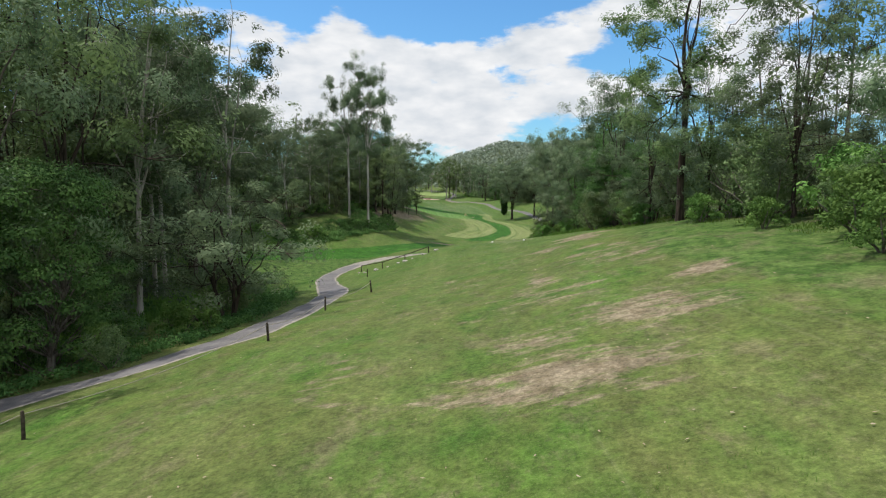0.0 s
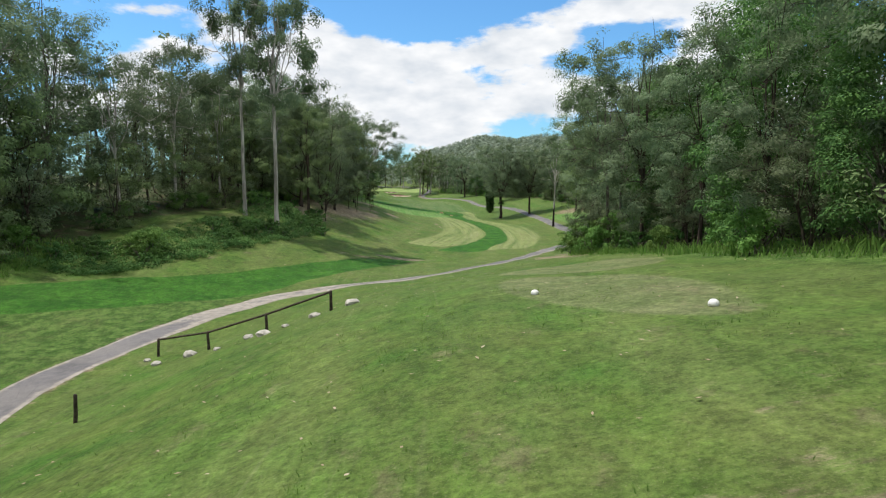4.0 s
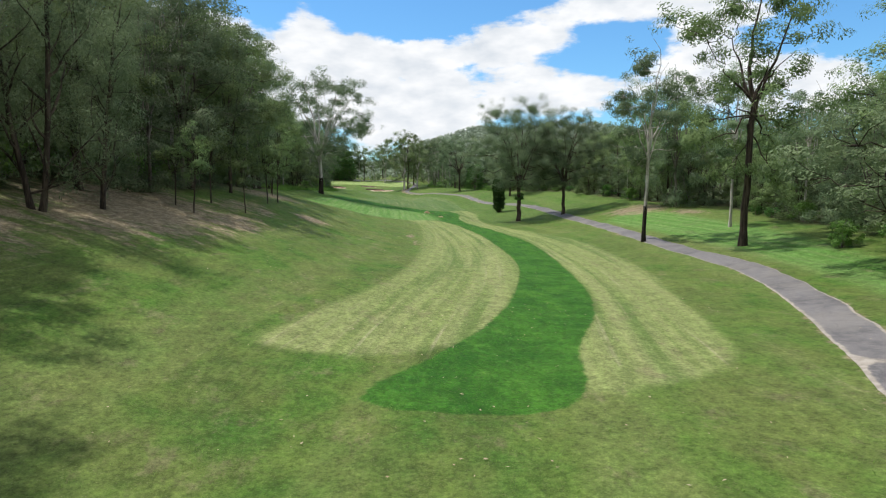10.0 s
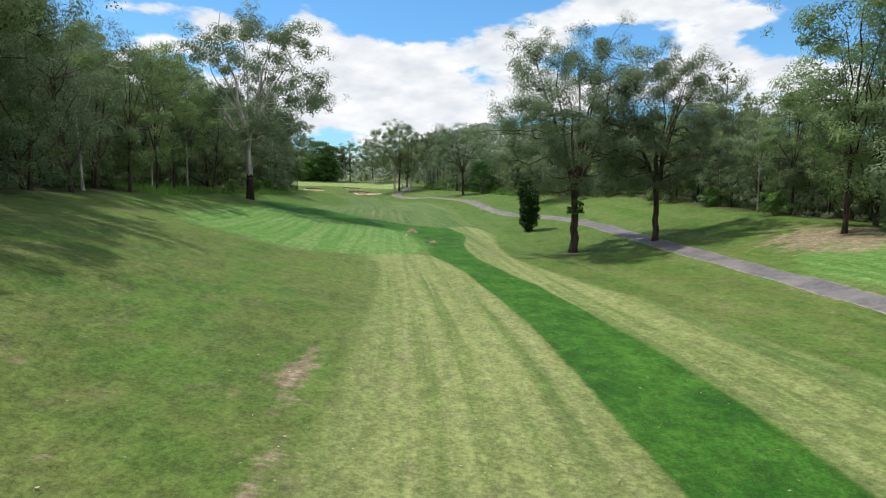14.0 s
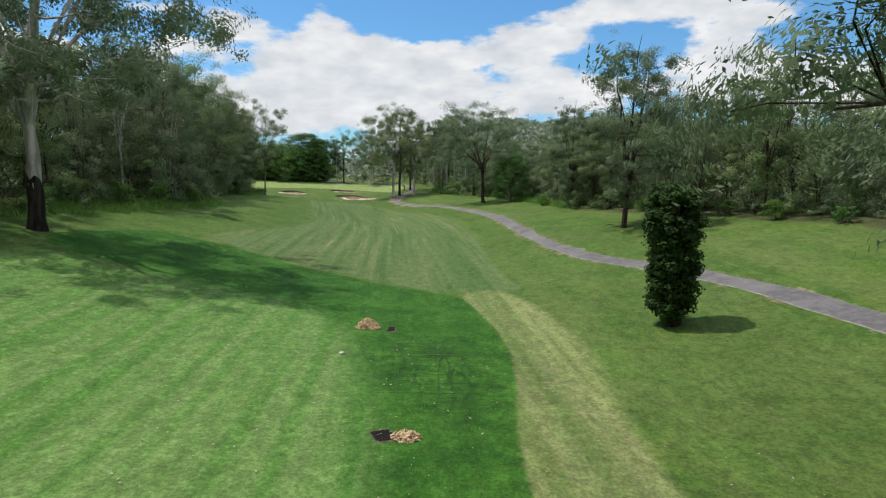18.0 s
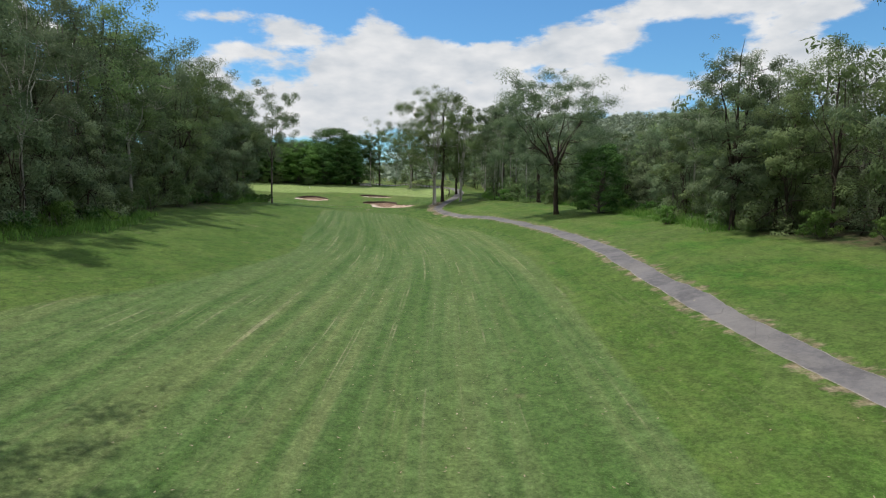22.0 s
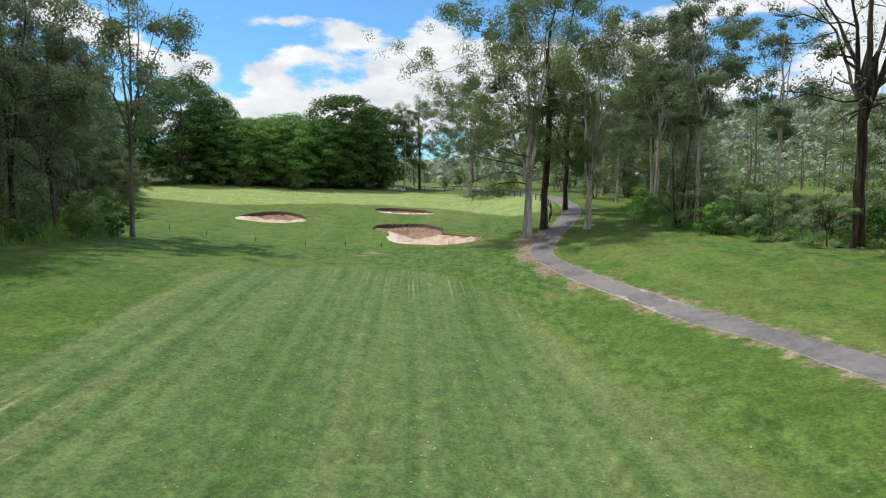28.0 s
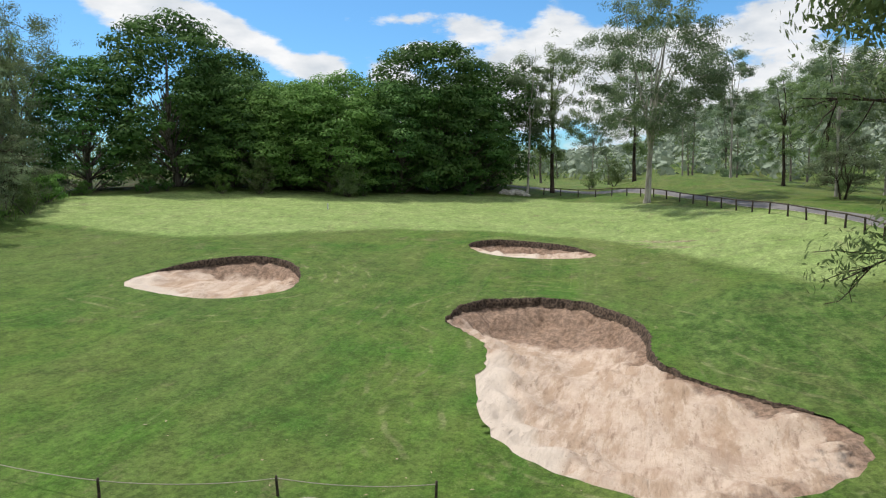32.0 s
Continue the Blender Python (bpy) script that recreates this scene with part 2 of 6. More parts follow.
    for along_, across in ((0.10, 1.6), (0.22, 1.1), (1.2, 0.14)):
        # wheel ruts across the wet turf
        rut = m.math("ABSOLUTE", m.math("SUBTRACT", m.noise(1.0, 2, (along_, across, 1.0), 0.4), 0.5))
        c = m.mix(m.math("MULTIPLY", m.math("MULTIPLY", m.step(rut, 0.022, 0.008), m.attr("ruts")), 0.7), c, (0.014, 0.044, 0.008))
    bright_turf_c = m.mix(m.step(lines, 0.36, 0.64), (0.092, 0.230, 0.040), (0.165, 0.282, 0.080))
    c = m.mix(m.math("MULTIPLY", zone("bright_turf", 0.3), 0.88), c, m.mix(m.math("MULTIPLY", m.step(tuft, 0.54, 0.7), 0.35), bright_turf_c, (0.30, 0.34, 0.16)))
    # putting green: paler turf, with its sunlit brightness put into the colour
    c = m.mix(m.math("MULTIPLY", zone("green", 0.25), 0.85), c, m.mix(m.step(mid, 0.35, 0.65), (0.250, 0.350, 0.110), (0.315, 0.405, 0.150)))
    ring = m.attr("ring")
    loops = m.math("SINE", m.math("ADD", m.math("MULTIPLY", ring, 9.0), m.math("MULTIPLY", m.noise(0.5, 3), 9.0)))
    loops = m.math("MULTIPLY", m.step(loops, 0.55, 0.95), m.math("MULTIPLY", m.step(m.noise(0.9, 5), 0.5, 0.64), m.step(ring, 5.0, 2.5)))
    c = m.mix(m.math("MULTIPLY", loops, 0.55), c, (0.260, 0.270, 0.130))
    # thatch and bare soil showing through in uneven patches
    bald = m.math("MULTIPLY", m.step(m.math("ADD", m.noise(0.75, 8, (1.0, 0.6, 1.0), 0.75), m.math("MULTIPLY", dry, 0.16)), 0.61, 0.73), 0.46)
    c = m.mix(m.math("MULTIPLY", bald, m.math("SUBTRACT", 1.0, lush)), c, (0.220, 0.184, 0.112))
    # turf lip in the ground sheet: soil darkened for the overhang's shade
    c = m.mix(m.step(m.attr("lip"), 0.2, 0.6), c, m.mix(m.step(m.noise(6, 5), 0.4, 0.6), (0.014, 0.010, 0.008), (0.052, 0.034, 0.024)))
    floor_c = m.mix(m.step(m.noise(0.8, 6), 0.4, 0.62), (0.050, 0.086, 0.024), (0.096, 0.082, 0.046))
    c = m.mix(zone("wood", 0.3), c, floor_c)
    soil = m.mix(m.step(m.noise(2.2, 8, rough=0.7), 0.35, 0.65), (0.205, 0.155, 0.102), (0.385, 0.310, 0.220))
    patch = m.step(m.math("ADD", m.attr("dirt"), m.math("MULTIPLY", m.math("SUBTRACT", m.noise(0.9, 9, (0.6, 1.5, 1.0), 0.76), 0.5), 1.9)), 0.40, 0.70)
    c = m.mix(m.math("MULTIPLY", patch, 0.9), c, soil)
    far_c = m.mix(m.step(m.noise(0.03, 8, rough=0.7), 0.4, 0.62), (0.045, 0.075, 0.028), (0.085, 0.110, 0.048))
    c = m.mix(zone("far", 0.3), c, far_c)
    # blades' sun and own shade, multiplied into the turf colour as noise
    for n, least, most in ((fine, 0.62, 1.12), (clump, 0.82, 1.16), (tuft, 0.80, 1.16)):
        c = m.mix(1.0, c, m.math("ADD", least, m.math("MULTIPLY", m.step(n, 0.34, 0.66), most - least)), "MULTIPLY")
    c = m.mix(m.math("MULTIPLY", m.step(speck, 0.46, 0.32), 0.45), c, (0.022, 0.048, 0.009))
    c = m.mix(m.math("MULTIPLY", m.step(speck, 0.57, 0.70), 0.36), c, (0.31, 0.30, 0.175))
    m.bump(m.math("ADD", m.math("MULTIPLY", clump, 1.2), m.math("ADD", m.math("MULTIPLY", tuft, 0.8), m.math("ADD", m.math("MULTIPLY", fine, 0.6), m.math("MULTIPLY", speck, 0.25)))), 0.65, 0.09)
    return m.color(c)


def asphalt_material():
    m = Nodes("path_asphalt", 0.8, 0.3)
    base = m.mix(m.step(m.noise(0.35, 4), 0.4, 0.6), (0.105, 0.100, 0.106), (0.165, 0.156, 0.160))
    grit = m.noise(45.0, 4)
    base = m.mix(m.math("MULTIPLY", m.step(m.noise(2.2, 9, rough=0.78), 0.40, 0.66), 0.6), base, (0.225, 0.212, 0.205))
    base = m.mix(m.math("MULTIPLY", m.step(m.noise(5.0, 7, rough=0.75), 0.52, 0.70), 0.5), base, (0.070, 0.066, 0.068))
    worn = m.step(m.math("ADD", m.math("ADD", m.attr("verge"), m.attr("worn")), m.math("MULTIPLY", m.math("SUBTRACT", m.noise(1.3, 8, rough=0.7), 0.5), 1.0)), 0.62, 0.90)
    c = m.mix(worn, base, m.mix(m.step(m.noise(3, 5), 0.35, 0.65), (0.270, 0.238, 0.205), (0.390, 0.352, 0.308)))
    c = m.mix(m.math("MULTIPLY", m.step(m.noise(0.22, 5, (1, 1, 1)), 0.53, 0.63), 0.35), c, (0.240, 0.222, 0.205))
    c = m.mix(m.math("MULTIPLY", m.step(grit, 0.5, 0.75), 0.35), c, (0.07, 0.065, 0.062))
    crack = m.t.nodes.new("ShaderNodeTexVoronoi")
    crack.feature = "DISTANCE_TO_EDGE"
    crack.inputs["Scale"].default_value = 0.9
    m.t.links.new(m.pos, crack.inputs["Vector"])
    c = m.mix(m.math("MULTIPLY", m.math("SUBTRACT", 1.0, m.step(crack.outputs["Distance"], 0.0, 0.012)), m.math("MULTIPLY", m.step(m.noise(0.22, 3), 0.5, 0.6), 0.45)), c, (0.06, 0.058, 0.052))
    m.bump(grit, 0.4, 0.02)
    return m.color(c)


def sand_material():
    m = Nodes("bunker_sand", 0.95, 0.1)
    c = m.mix(m.step(m.noise(2.4, 8, (1.0, 0.6, 1.0, 20), 0.72), 0.30, 0.70), (0.460, 0.345, 0.272), (0.620, 0.505, 0.412))
    sand_tone = m.step(m.math("ADD", m.attr("sand_tone"), m.math("MULTIPLY", m.math("SUBTRACT", m.noise(0.8, 7, (1.0, 0.5, 1.0, 30), 0.7), 0.5), 1.5)), 0.28, 0.70)
    wash = m.noise(1.5, 8, (1.0, 0.22, 1.0, -29), 0.74)
    c = m.mix(m.math("MULTIPLY", m.step(wash, 0.47, 0.60), 0.62), c, (0.370, 0.252, 0.168))
    c = m.mix(m.math("MULTIPLY", m.step(m.noise(4.5, 8, (1.0, 0.2, 1.0, -29), 0.75), 0.53, 0.66), 0.6), c, (0.225, 0.150, 0.105))
    c = m.mix(m.math("MULTIPLY", m.step(m.noise(0.55, 6, rough=0.7), 0.56, 0.66), 0.45), c, (0.300, 0.200, 0.140))
    c = m.mix(m.math("MULTIPLY", m.step(m.attr("sand_tone"), -0.04, -0.32), 0.7), c, (0.640, 0.560, 0.485))
    c = m.mix(m.math("MULTIPLY", sand_tone, 0.85), c, m.mix(m.step(m.noise(5.0, 7, rough=0.75), 0.38, 0.62), (0.125, 0.082, 0.060), (0.330, 0.222, 0.160)))
    c = m.mix(m.math("MULTIPLY", m.step(m.noise(14, 5), 0.62, 0.72), 0.5), c, (0.17, 0.12, 0.09))
    rake = m.noise(5.0, 5, (1.0, 0.25, 1.0, -29))
    m.bump(m.math("ADD", m.math("ADD", rake, wash), m.math("MULTIPLY", m.noise(30, 3), 0.35)), 0.9, 0.10)
    return m.color(c)


def bark_material(name, dark, light, scale=2.0):
    m = Nodes(name, 0.9, 0.15)
    long = m.noise(scale * 3, 6, (1, 1, 0.12), 0.65)
    c = m.mix(m.step(long, 0.38, 0.64), dark, light)
    c = m.mix(m.math("MULTIPLY", m.step(m.noise(0.7, 4), 0.5, 0.7), 0.55), c, tuple(0.5 * a for a in dark))
    m.bump(long, 0.9, 0.06)
    return m.color(c)


def leaf_material(name, a, b, c, gloss=0.62, through_light=0.32):
    m = Nodes(name, gloss + 0.12, 0.10)
    r = m.island()
    tuft = m.step(m.noise(0.55, 3), 0.36, 0.64)
    col = m.mix(m.math("ADD", m.math("MULTIPLY", tuft, 0.7), m.math("MULTIPLY", r, 0.3)), a, b)
    col = m.mix(m.math("MULTIPLY", m.step(r, 0.8, 1.0), 0.28), col, c)
    hue = m.t.nodes.new("ShaderNodeHueSaturation")
    m.put(hue.inputs["Value"], m.math("ADD", 0.78, m.math("MULTIPLY", m.each(), 0.50)))
    m.put(hue.inputs["Hue"], m.math("ADD", 0.488, m.math("MULTIPLY", m.each(), 0.024)))
    m.put(hue.inputs["Color"], col)
    m.color(hue.outputs[0])
    tr = m.t.nodes.new("ShaderNodeBsdfTranslucent")
    m.put(tr.inputs["Color"], hue.outputs[0])
    mx = m.t.nodes.new("ShaderNodeMixShader")
    mx.inputs[0].default_value = through_light
    m.t.links.new(m.bsdf.outputs[0], mx.inputs[1])
    m.t.links.new(tr.outputs[0], mx.inputs[2])
    m.t.links.new(mx.outputs[0], m.t.nodes["Material Output"].inputs[0])
    return m.mat


def plain_material(name, a, b, scale=6.0, rough=0.85):
    m = Nodes(name, rough, 0.25)
    n = m.noise(scale, 5)
    m.bump(n, 0.5, 0.02)
    return m.color(m.mix(m.step(n, 0.35, 0.65), a, b))


GRASS = grass_material()
ASPHALT = asphalt_material()
SAND = sand_material()
BARK_DARK = bark_material("rough_dark_bark", (0.030, 0.023, 0.019), (0.100, 0.078, 0.062))
BARK_GREY = bark_material("grey_bark", (0.085, 0.072, 0.060), (0.230, 0.205, 0.180))
BARK_BLACK = bark_material("charred_bark", (0.012, 0.010, 0.009), (0.045, 0.036, 0.030))
BARK_PALE = bark_material("pale_gum_bark", (0.270, 0.245, 0.220), (0.580, 0.550, 0.510), 1.0)
LEAF_GUM = leaf_material("gum_leaves", (0.112, 0.165, 0.092), (0.205, 0.272, 0.150), (0.345, 0.410, 0.260))
LEAF_OLIVE = leaf_material("olive_leaves", (0.116, 0.175, 0.072), (0.212, 0.288, 0.118), (0.345, 0.430, 0.200))
LEAF_DARK = leaf_material("dark_leaves", (0.048, 0.112, 0.034), (0.115, 0.225, 0.060), (0.240, 0.390, 0.110), 0.58, 0.22)
LEAF_FINE = leaf_material("feathery_leaves", (0.128, 0.175, 0.096), (0.205, 0.258, 0.142), (0.310, 0.365, 0.215), 0.7)
LEAF_BUSH = leaf_material("bush_leaves", (0.088, 0.180, 0.044), (0.190, 0.325, 0.084), (0.310, 0.465, 0.135), 0.6, 0.3)
# hill leaves paled and greyed: distance haze is put into their colour
LEAF_HILL_HAZED = leaf_material("far_canopy_hazed", (0.235, 0.290, 0.215), (0.315, 0.370, 0.282), (0.400, 0.445, 0.350), 0.8, 0.2)
BLADES = leaf_material("tall_grass_blades", (0.111, 0.215, 0.042), (0.195, 0.312, 0.073), (0.338, 0.390, 0.156), 0.7, 0.5)
POST_WOOD = plain_material("weathered_post_wood", (0.040, 0.030, 0.024), (0.095, 0.075, 0.060), 9)
ROPE = plain_material("rope", (0.30, 0.27, 0.22), (0.42, 0.39, 0.33), 30)
STONE = plain_material("pale_stone", (0.33, 0.31, 0.27), (0.52, 0.49, 0.44), 4)
EARTH = plain_material("bare_earth", (0.060, 0.046, 0.035), (0.140, 0.108, 0.078), 5)
LITTER = leaf_material("dry_leaf_litter", (0.320, 0.250, 0.165), (0.470, 0.395, 0.285), (0.640, 0.580, 0.470), 0.8, 0.1)
# soil of the turf lip, with the overhang's shade put into its dark colour
LIP = plain_material("shaded_soil_edge", (0.030, 0.021, 0.015), (0.120, 0.085, 0.062), 9)
# near-black sheet that stands in for the shade down a dug hole
PIT = plain_material("pit_shade_black", (0.005, 0.004, 0.003), (0.014, 0.011, 0.009), 8, 1.0)
LEAF_VINE = leaf_material("vine_leaves", (0.024, 0.060, 0.016), (0.050, 0.105, 0.028), (0.105, 0.170, 0.052), 0.55, 0.2)
CHIPS = plain_material("wood_chips", (0.40, 0.28, 0.17), (0.70, 0.53, 0.34), 14)
WHITE = plain_material("white_paint", (0.72, 0.72, 0.70), (0.82, 0.82, 0.80), 3, 0.5)

# ---------------------------------------------------------------- lie of the land
XK = np.array([-55.0, -20, -10, 0, 10, 22, 40])
YK = np.array([-20.0, 20, 42, 70, 93, 116, 144, 174, 218, 275, 340, 372, 400, 440])
LAND = np.array([
    [-3.9, -0.9, 0.4, 2.3, 4.5, 7.6, 12.7],
    [-2.0, -1.6, 0.2, 1.8, 4.1, 6.5, 10.1],
    [-0.9, -2.3, -1.2, 0.8, 3.5, 5.7, 8.5],
    [0.8, -3.3, -3.2, 0.0, 1.2, 3.0, 5.5],
    [2.5, -2.3, -3.6, -2.9, -1.4, 0.2, 2.8],
    [4.1, 0.7, -2.1, -3.9, -3.6, -2.4, 0.2],
    [5.3, 2.5, -0.2, -3.0, -4.1, -4.2, -1.6],
    [5.7, 2.2, 0.3, -3.2, -4.4, -4.2, -2.2],
    [5.4, 0.5, -2.0, -3.8, -4.5, -4.6, -1.3],
    [4.6, -0.1, -1.9, -3.5, -4.0, -1.8, 0.9],
    [2.7, -1.0, -2.8, -4.1, -1.9, -0.7, -0.2],
    [1.3, -1.7, -1.9, -1.3, -0.3, -0.0, 0.3],
    [3.1, 0.3, -0.0, 1.3, 1.2, 0.7, 1.1],
    [5.8, 2.8, 4.3, 3.9, 3.0, 2.4, 2.0],
])


def hermite(k, s):
    """Weights of the knots k for the places s: a smooth curve through them, level past the ends."""
    s = np.clip(np.asarray(s, float), k[0], k[-1])
    i = np.clip(np.searchsorted(k, s, side="right") - 1, 0, len(k) - 2)
    h = k[i + 1] - k[i]
    u = (s - k[i]) / h
    w = np.zeros((len(s), len(k)))
    r = np.arange(len(s))
    w[r, i] += 2 * u**3 - 3 * u**2 + 1
    w[r, i + 1] += 3 * u**2 - 2 * u**3
    for j, c in ((i, u**3 - 2 * u**2 + u), (i + 1, u**3 - u**2)):
        a, b = np.maximum(j - 1, 0), np.minimum(j + 1, len(k) - 1)
        q = c * h / (k[b] - k[a])
        w[r, b] += q
        w[r, a] -= q
    return w


def smooth(v, lo, hi):
    u = np.clip((np.asarray(v, float) - lo) / (hi - lo), 0, 1)
    return u * u * (3 - 2 * u)


def bare_land(x, y):
    x, y = np.ravel(np.asarray(x, float)), np.ravel(np.asarray(y, float))
    z = np.sum((hermite(YK, y) @ LAND) * hermite(XK, x), axis=1)
    z = z + 0.05 * np.sin(x * 0.9 + y * 0.31) * np.sin(y * 0.55 - x * 0.2)
    z = z + smooth(y, 500, 770) * (51 * smooth(x, -108, 90) * (1 - 0.3 * smooth(x, 150, 420)) + 2.2 * np.sin(x * 0.045) + 1.5 * np.sin(x * 0.11 + 1)) + 14 * smooth(np.abs(x + 10), 160, 700)
    return z


# bunkers: outline, depth, lip, direction of the high lip
BUNKERS = {
    "west": ([(-32.4, 380.6), (-33.1, 382.6), (-32.7, 385.4), (-30.8, 387.6), (-28.4, 387.6), (-26.5, 385.6), (-25.7, 383.0), (-27.4, 381.1), (-30.0, 380.3)], 0.26, 0.24),
    "north": ([(-21.2, 396.4), (-20.2, 398.5), (-17.3, 399.0), (-14.8, 398.3), (-13.6, 397.0), (-14.4, 395.6), (-16.8, 394.6), (-19.6, 394.8)], 0.22, 0.26),
    "south": ([(-17.9, 382.4), (-17.2, 385.0), (-14.9, 386.3), (-12.4, 385.5), (-10.4, 382.8), (-9.9, 379.2), (-8.3, 377.2), (-6.1, 375.6), (-5.5, 373.8), (-6.6, 372.2), (-9.2, 371.0),
               (-11.8, 371.5), (-13.9, 373.5), (-14.9, 376.5), (-15.5, 379.6), (-16.7, 381.0)], 0.45, 0.26),
}


def rounded(poly, n=6):
    """A closed outline with its corners drawn smooth."""
    p = np.array(poly, float)
    out = []
    for i in range(len(p)):
        a, b, c, d = p[i - 1], p[i], p[(i + 1) % len(p)], p[(i + 2) % len(p)]
        for u in np.linspace(0, 1, n, endpoint=False):
            out.append(0.5 * (2 * b + (c - a) * u + (2 * a - 5 * b + 4 * c - d) * u * u + (3 * b - a - 3 * c + d) * u**3))
    return np.array(out)


def curve_through(pts, step):
    """Points at even steps along a smooth open line."""
    p = np.array(pts, float)
    p = np.vstack([2 * p[0] - p[1], p, 2 * p[-1] - p[-2]])
    out = []
    for i in range(1, len(p) - 2):
        a, b, c, d = p[i - 1], p[i], p[i + 1], p[i + 2]
        for u in np.linspace(0, 1, 24, endpoint=False):
            out.append(0.5 * (2 * b + (c - a) * u + (2 * a - 5 * b + 4 * c - d) * u * u + (3 * b - a - 3 * c + d) * u**3))
    out = np.array(out + [p[-2]])
    s = np.concatenate([[0], np.cumsum(np.linalg.norm(np.diff(out, axis=0), axis=1))])
    t = np.arange(0, s[-1], step)
    return np.stack([np.interp(t, s, out[:, k]) for k in range(out.shape[1])], 1)


def inside(poly, x, y):
    """Distance to a closed outline, positive inside it."""
    x, y = np.ravel(np.asarray(x, float)), np.ravel(np.asarray(y, float))
    p = np.array(poly, float)
    q = np.roll(p, -1, axis=0)
    best = np.full(len(x), 1e9)
    odd = np.zeros(len(x), bool)
    for (ax, ay), (bx, by) in zip(p, q):
        dx, dy = bx - ax, by - ay
        t = np.clip(((x - ax) * dx + (y - ay) * dy) / (dx * dx + dy * dy + 1e-9), 0, 1)
        best = np.minimum(best, (x - ax - t * dx) ** 2 + (y - ay - t * dy) ** 2)
        if ay != by:
            odd ^= ((ay > y) != (by > y)) & (x < dx * (y - ay) / (by - ay) + ax)
    d = np.sqrt(best)
    return np.where(odd, d, -d)


# how far the high lip swings round to the side
SWING = {"west": -0.25, "north": -0.25, "south": 0.5}
ragged = np.random.default_rng(12)
OUTLINES = {k: rounded(v[0], 9) for k, v in BUNKERS.items()}
OUTLINES = {k: o + ragged.normal(0, 0.055 if k == "south" else 0.03, o.shape) for k, o in OUTLINES.items()}


def bunker_drop(x, y):
    """How far the sand lies under the turf, and the distance inside the nearest outline."""
    drop, near, rim = np.zeros(len(x)), np.full(len(x), -99.0), np.zeros(len(x))
    for k, (poly, depth, lip) in BUNKERS.items():
        o = OUTLINES[k]
        box = (x > o[:, 0].min() - 2) & (x < o[:, 0].max() + 2) & (y > o[:, 1].min() - 2) & (y < o[:, 1].max() + 2)
        if not box.any():
            continue
        s = np.full(len(x), -99.0)
        s[box] = inside(o, x[box], y[box])
        along, rim_at = y + SWING[k] * x, o[:, 1] + SWING[k] * o[:, 0]
        back = smooth((along - rim_at.min()) / (rim_at.max() - rim_at.min()), 0.42, 0.8)
        d = 0.02 + lip * back * smooth(s, -0.2, 0.14) + 0.42 * back * smooth(s, 0.08, 1.3) + depth * smooth(s, 0.0, 2.6)
        drop = np.where(s > -0.4, d, drop)
        rim = np.where(s > -1.6, 0.10 * back, rim)
        near = np.maximum(near, s)
    return drop, near, rim


def to_edge(x, y, reach):
    """Draw the points that lie close to a bunker's outline onto it."""
    x, y = x.copy(), y.copy()
    for o in OUTLINES.values():
        box = np.where((x > o[:, 0].min() - 1) & (x < o[:, 0].max() + 1) & (y > o[:, 1].min() - 1) & (y < o[:, 1].max() + 1))[0]
        if len(box) == 0:
            continue
        s = inside(o, x[box], y[box])
        gx = (inside(o, x[box] + 0.01, y[box]) - s) / 0.01
        gy = (inside(o, x[box], y[box] + 0.01) - s) / 0.01
        hit = np.abs(s) < reach
        x[box[hit]] -= (s * gx)[hit]
        y[box[hit]] -= (s * gy)[hit]
    return x, y


def ground_at(x, y):
    return float(bare_land([x], [y])[0])


PATH = curve_through([(-27, 17), (-19.5, 21.8), (-15.8, 23.0), (-12, 25.5), (-9.7, 30), (-8.9, 37), (-8.7, 44), (-9.3, 51), (-12, 63), (-13.5, 71.5), (-13, 79), (-11.6, 85.5), (-8.6, 91.6),
                      (-4.4, 95.6), (-0.6, 96.6), (1.6, 98.4), (3.9, 100.4), (6.4, 102.7), (9.4, 107.4), (13.6, 117), (18.4, 127.6), (23.4, 140), (26.0, 151), (26.3, 163), (26.6, 174),
                      (28.0, 194), (28.2, 208), (28.0, 224), (26.9, 236), (24.4, 245.5), (20.6, 254), (18.8, 266), (18.2, 280), (17.4, 296), (15.2, 312), (13.0, 322.5), (9.7, 335.5), (7.1, 343.5),
                      (4.0, 353), (1.2, 360.5), (-0.1, 365), (0.2, 370), (1.3, 375.5), (2.4, 382), (3.0, 388), (2.9, 395), (1.4, 403.5), (-2.8, 413), (-8.4, 423), (-15, 431.5), (-24, 438), (-40, 446)], 0.5)

# edges of the woods: x of the edge along y
WEST = np.array([(-60, -28), (-20, -26), (18, -23), (26, -20), (34, -19.5), (48, -21.5), (58, -22), (66, -25), (78, -27.5), (90, -27.5), (111, -25), (121, -21), (128, -18), (139, -14.5), (150, -13), (165, -12.5),
                 (180, -14), (196, -17), (216, -20), (241, -21.5), (262, -19), (285, -18.5), (309, -25), (328, -26), (346, -30), (358, -31.5), (366, -36.5), (374, -41.5), (390, -51), (400, -58), (425, -60)], float)
EAST = np.array([(-60, 21), (-20, 19.5), (20, 16), (40, 15.5), (50, 13.5), (73, 12.8), (88, 14), (100, 14), (108, 16), (118, 23), (124, 29), (137, 33), (150, 37), (172, 41), (200, 48), (212, 41),
                 (225, 39), (250, 37), (262, 33), (276, 28.5), (286, 27), (298, 26.5), (315, 26), (330, 25), (345, 23), (357, 20.5), (365, 14.5), (378, 9.5), (390, 10), (402, 14.5), (425, 15)], float)


def west_edge(y):
    return np.interp(y, WEST[:, 0], WEST[:, 1])


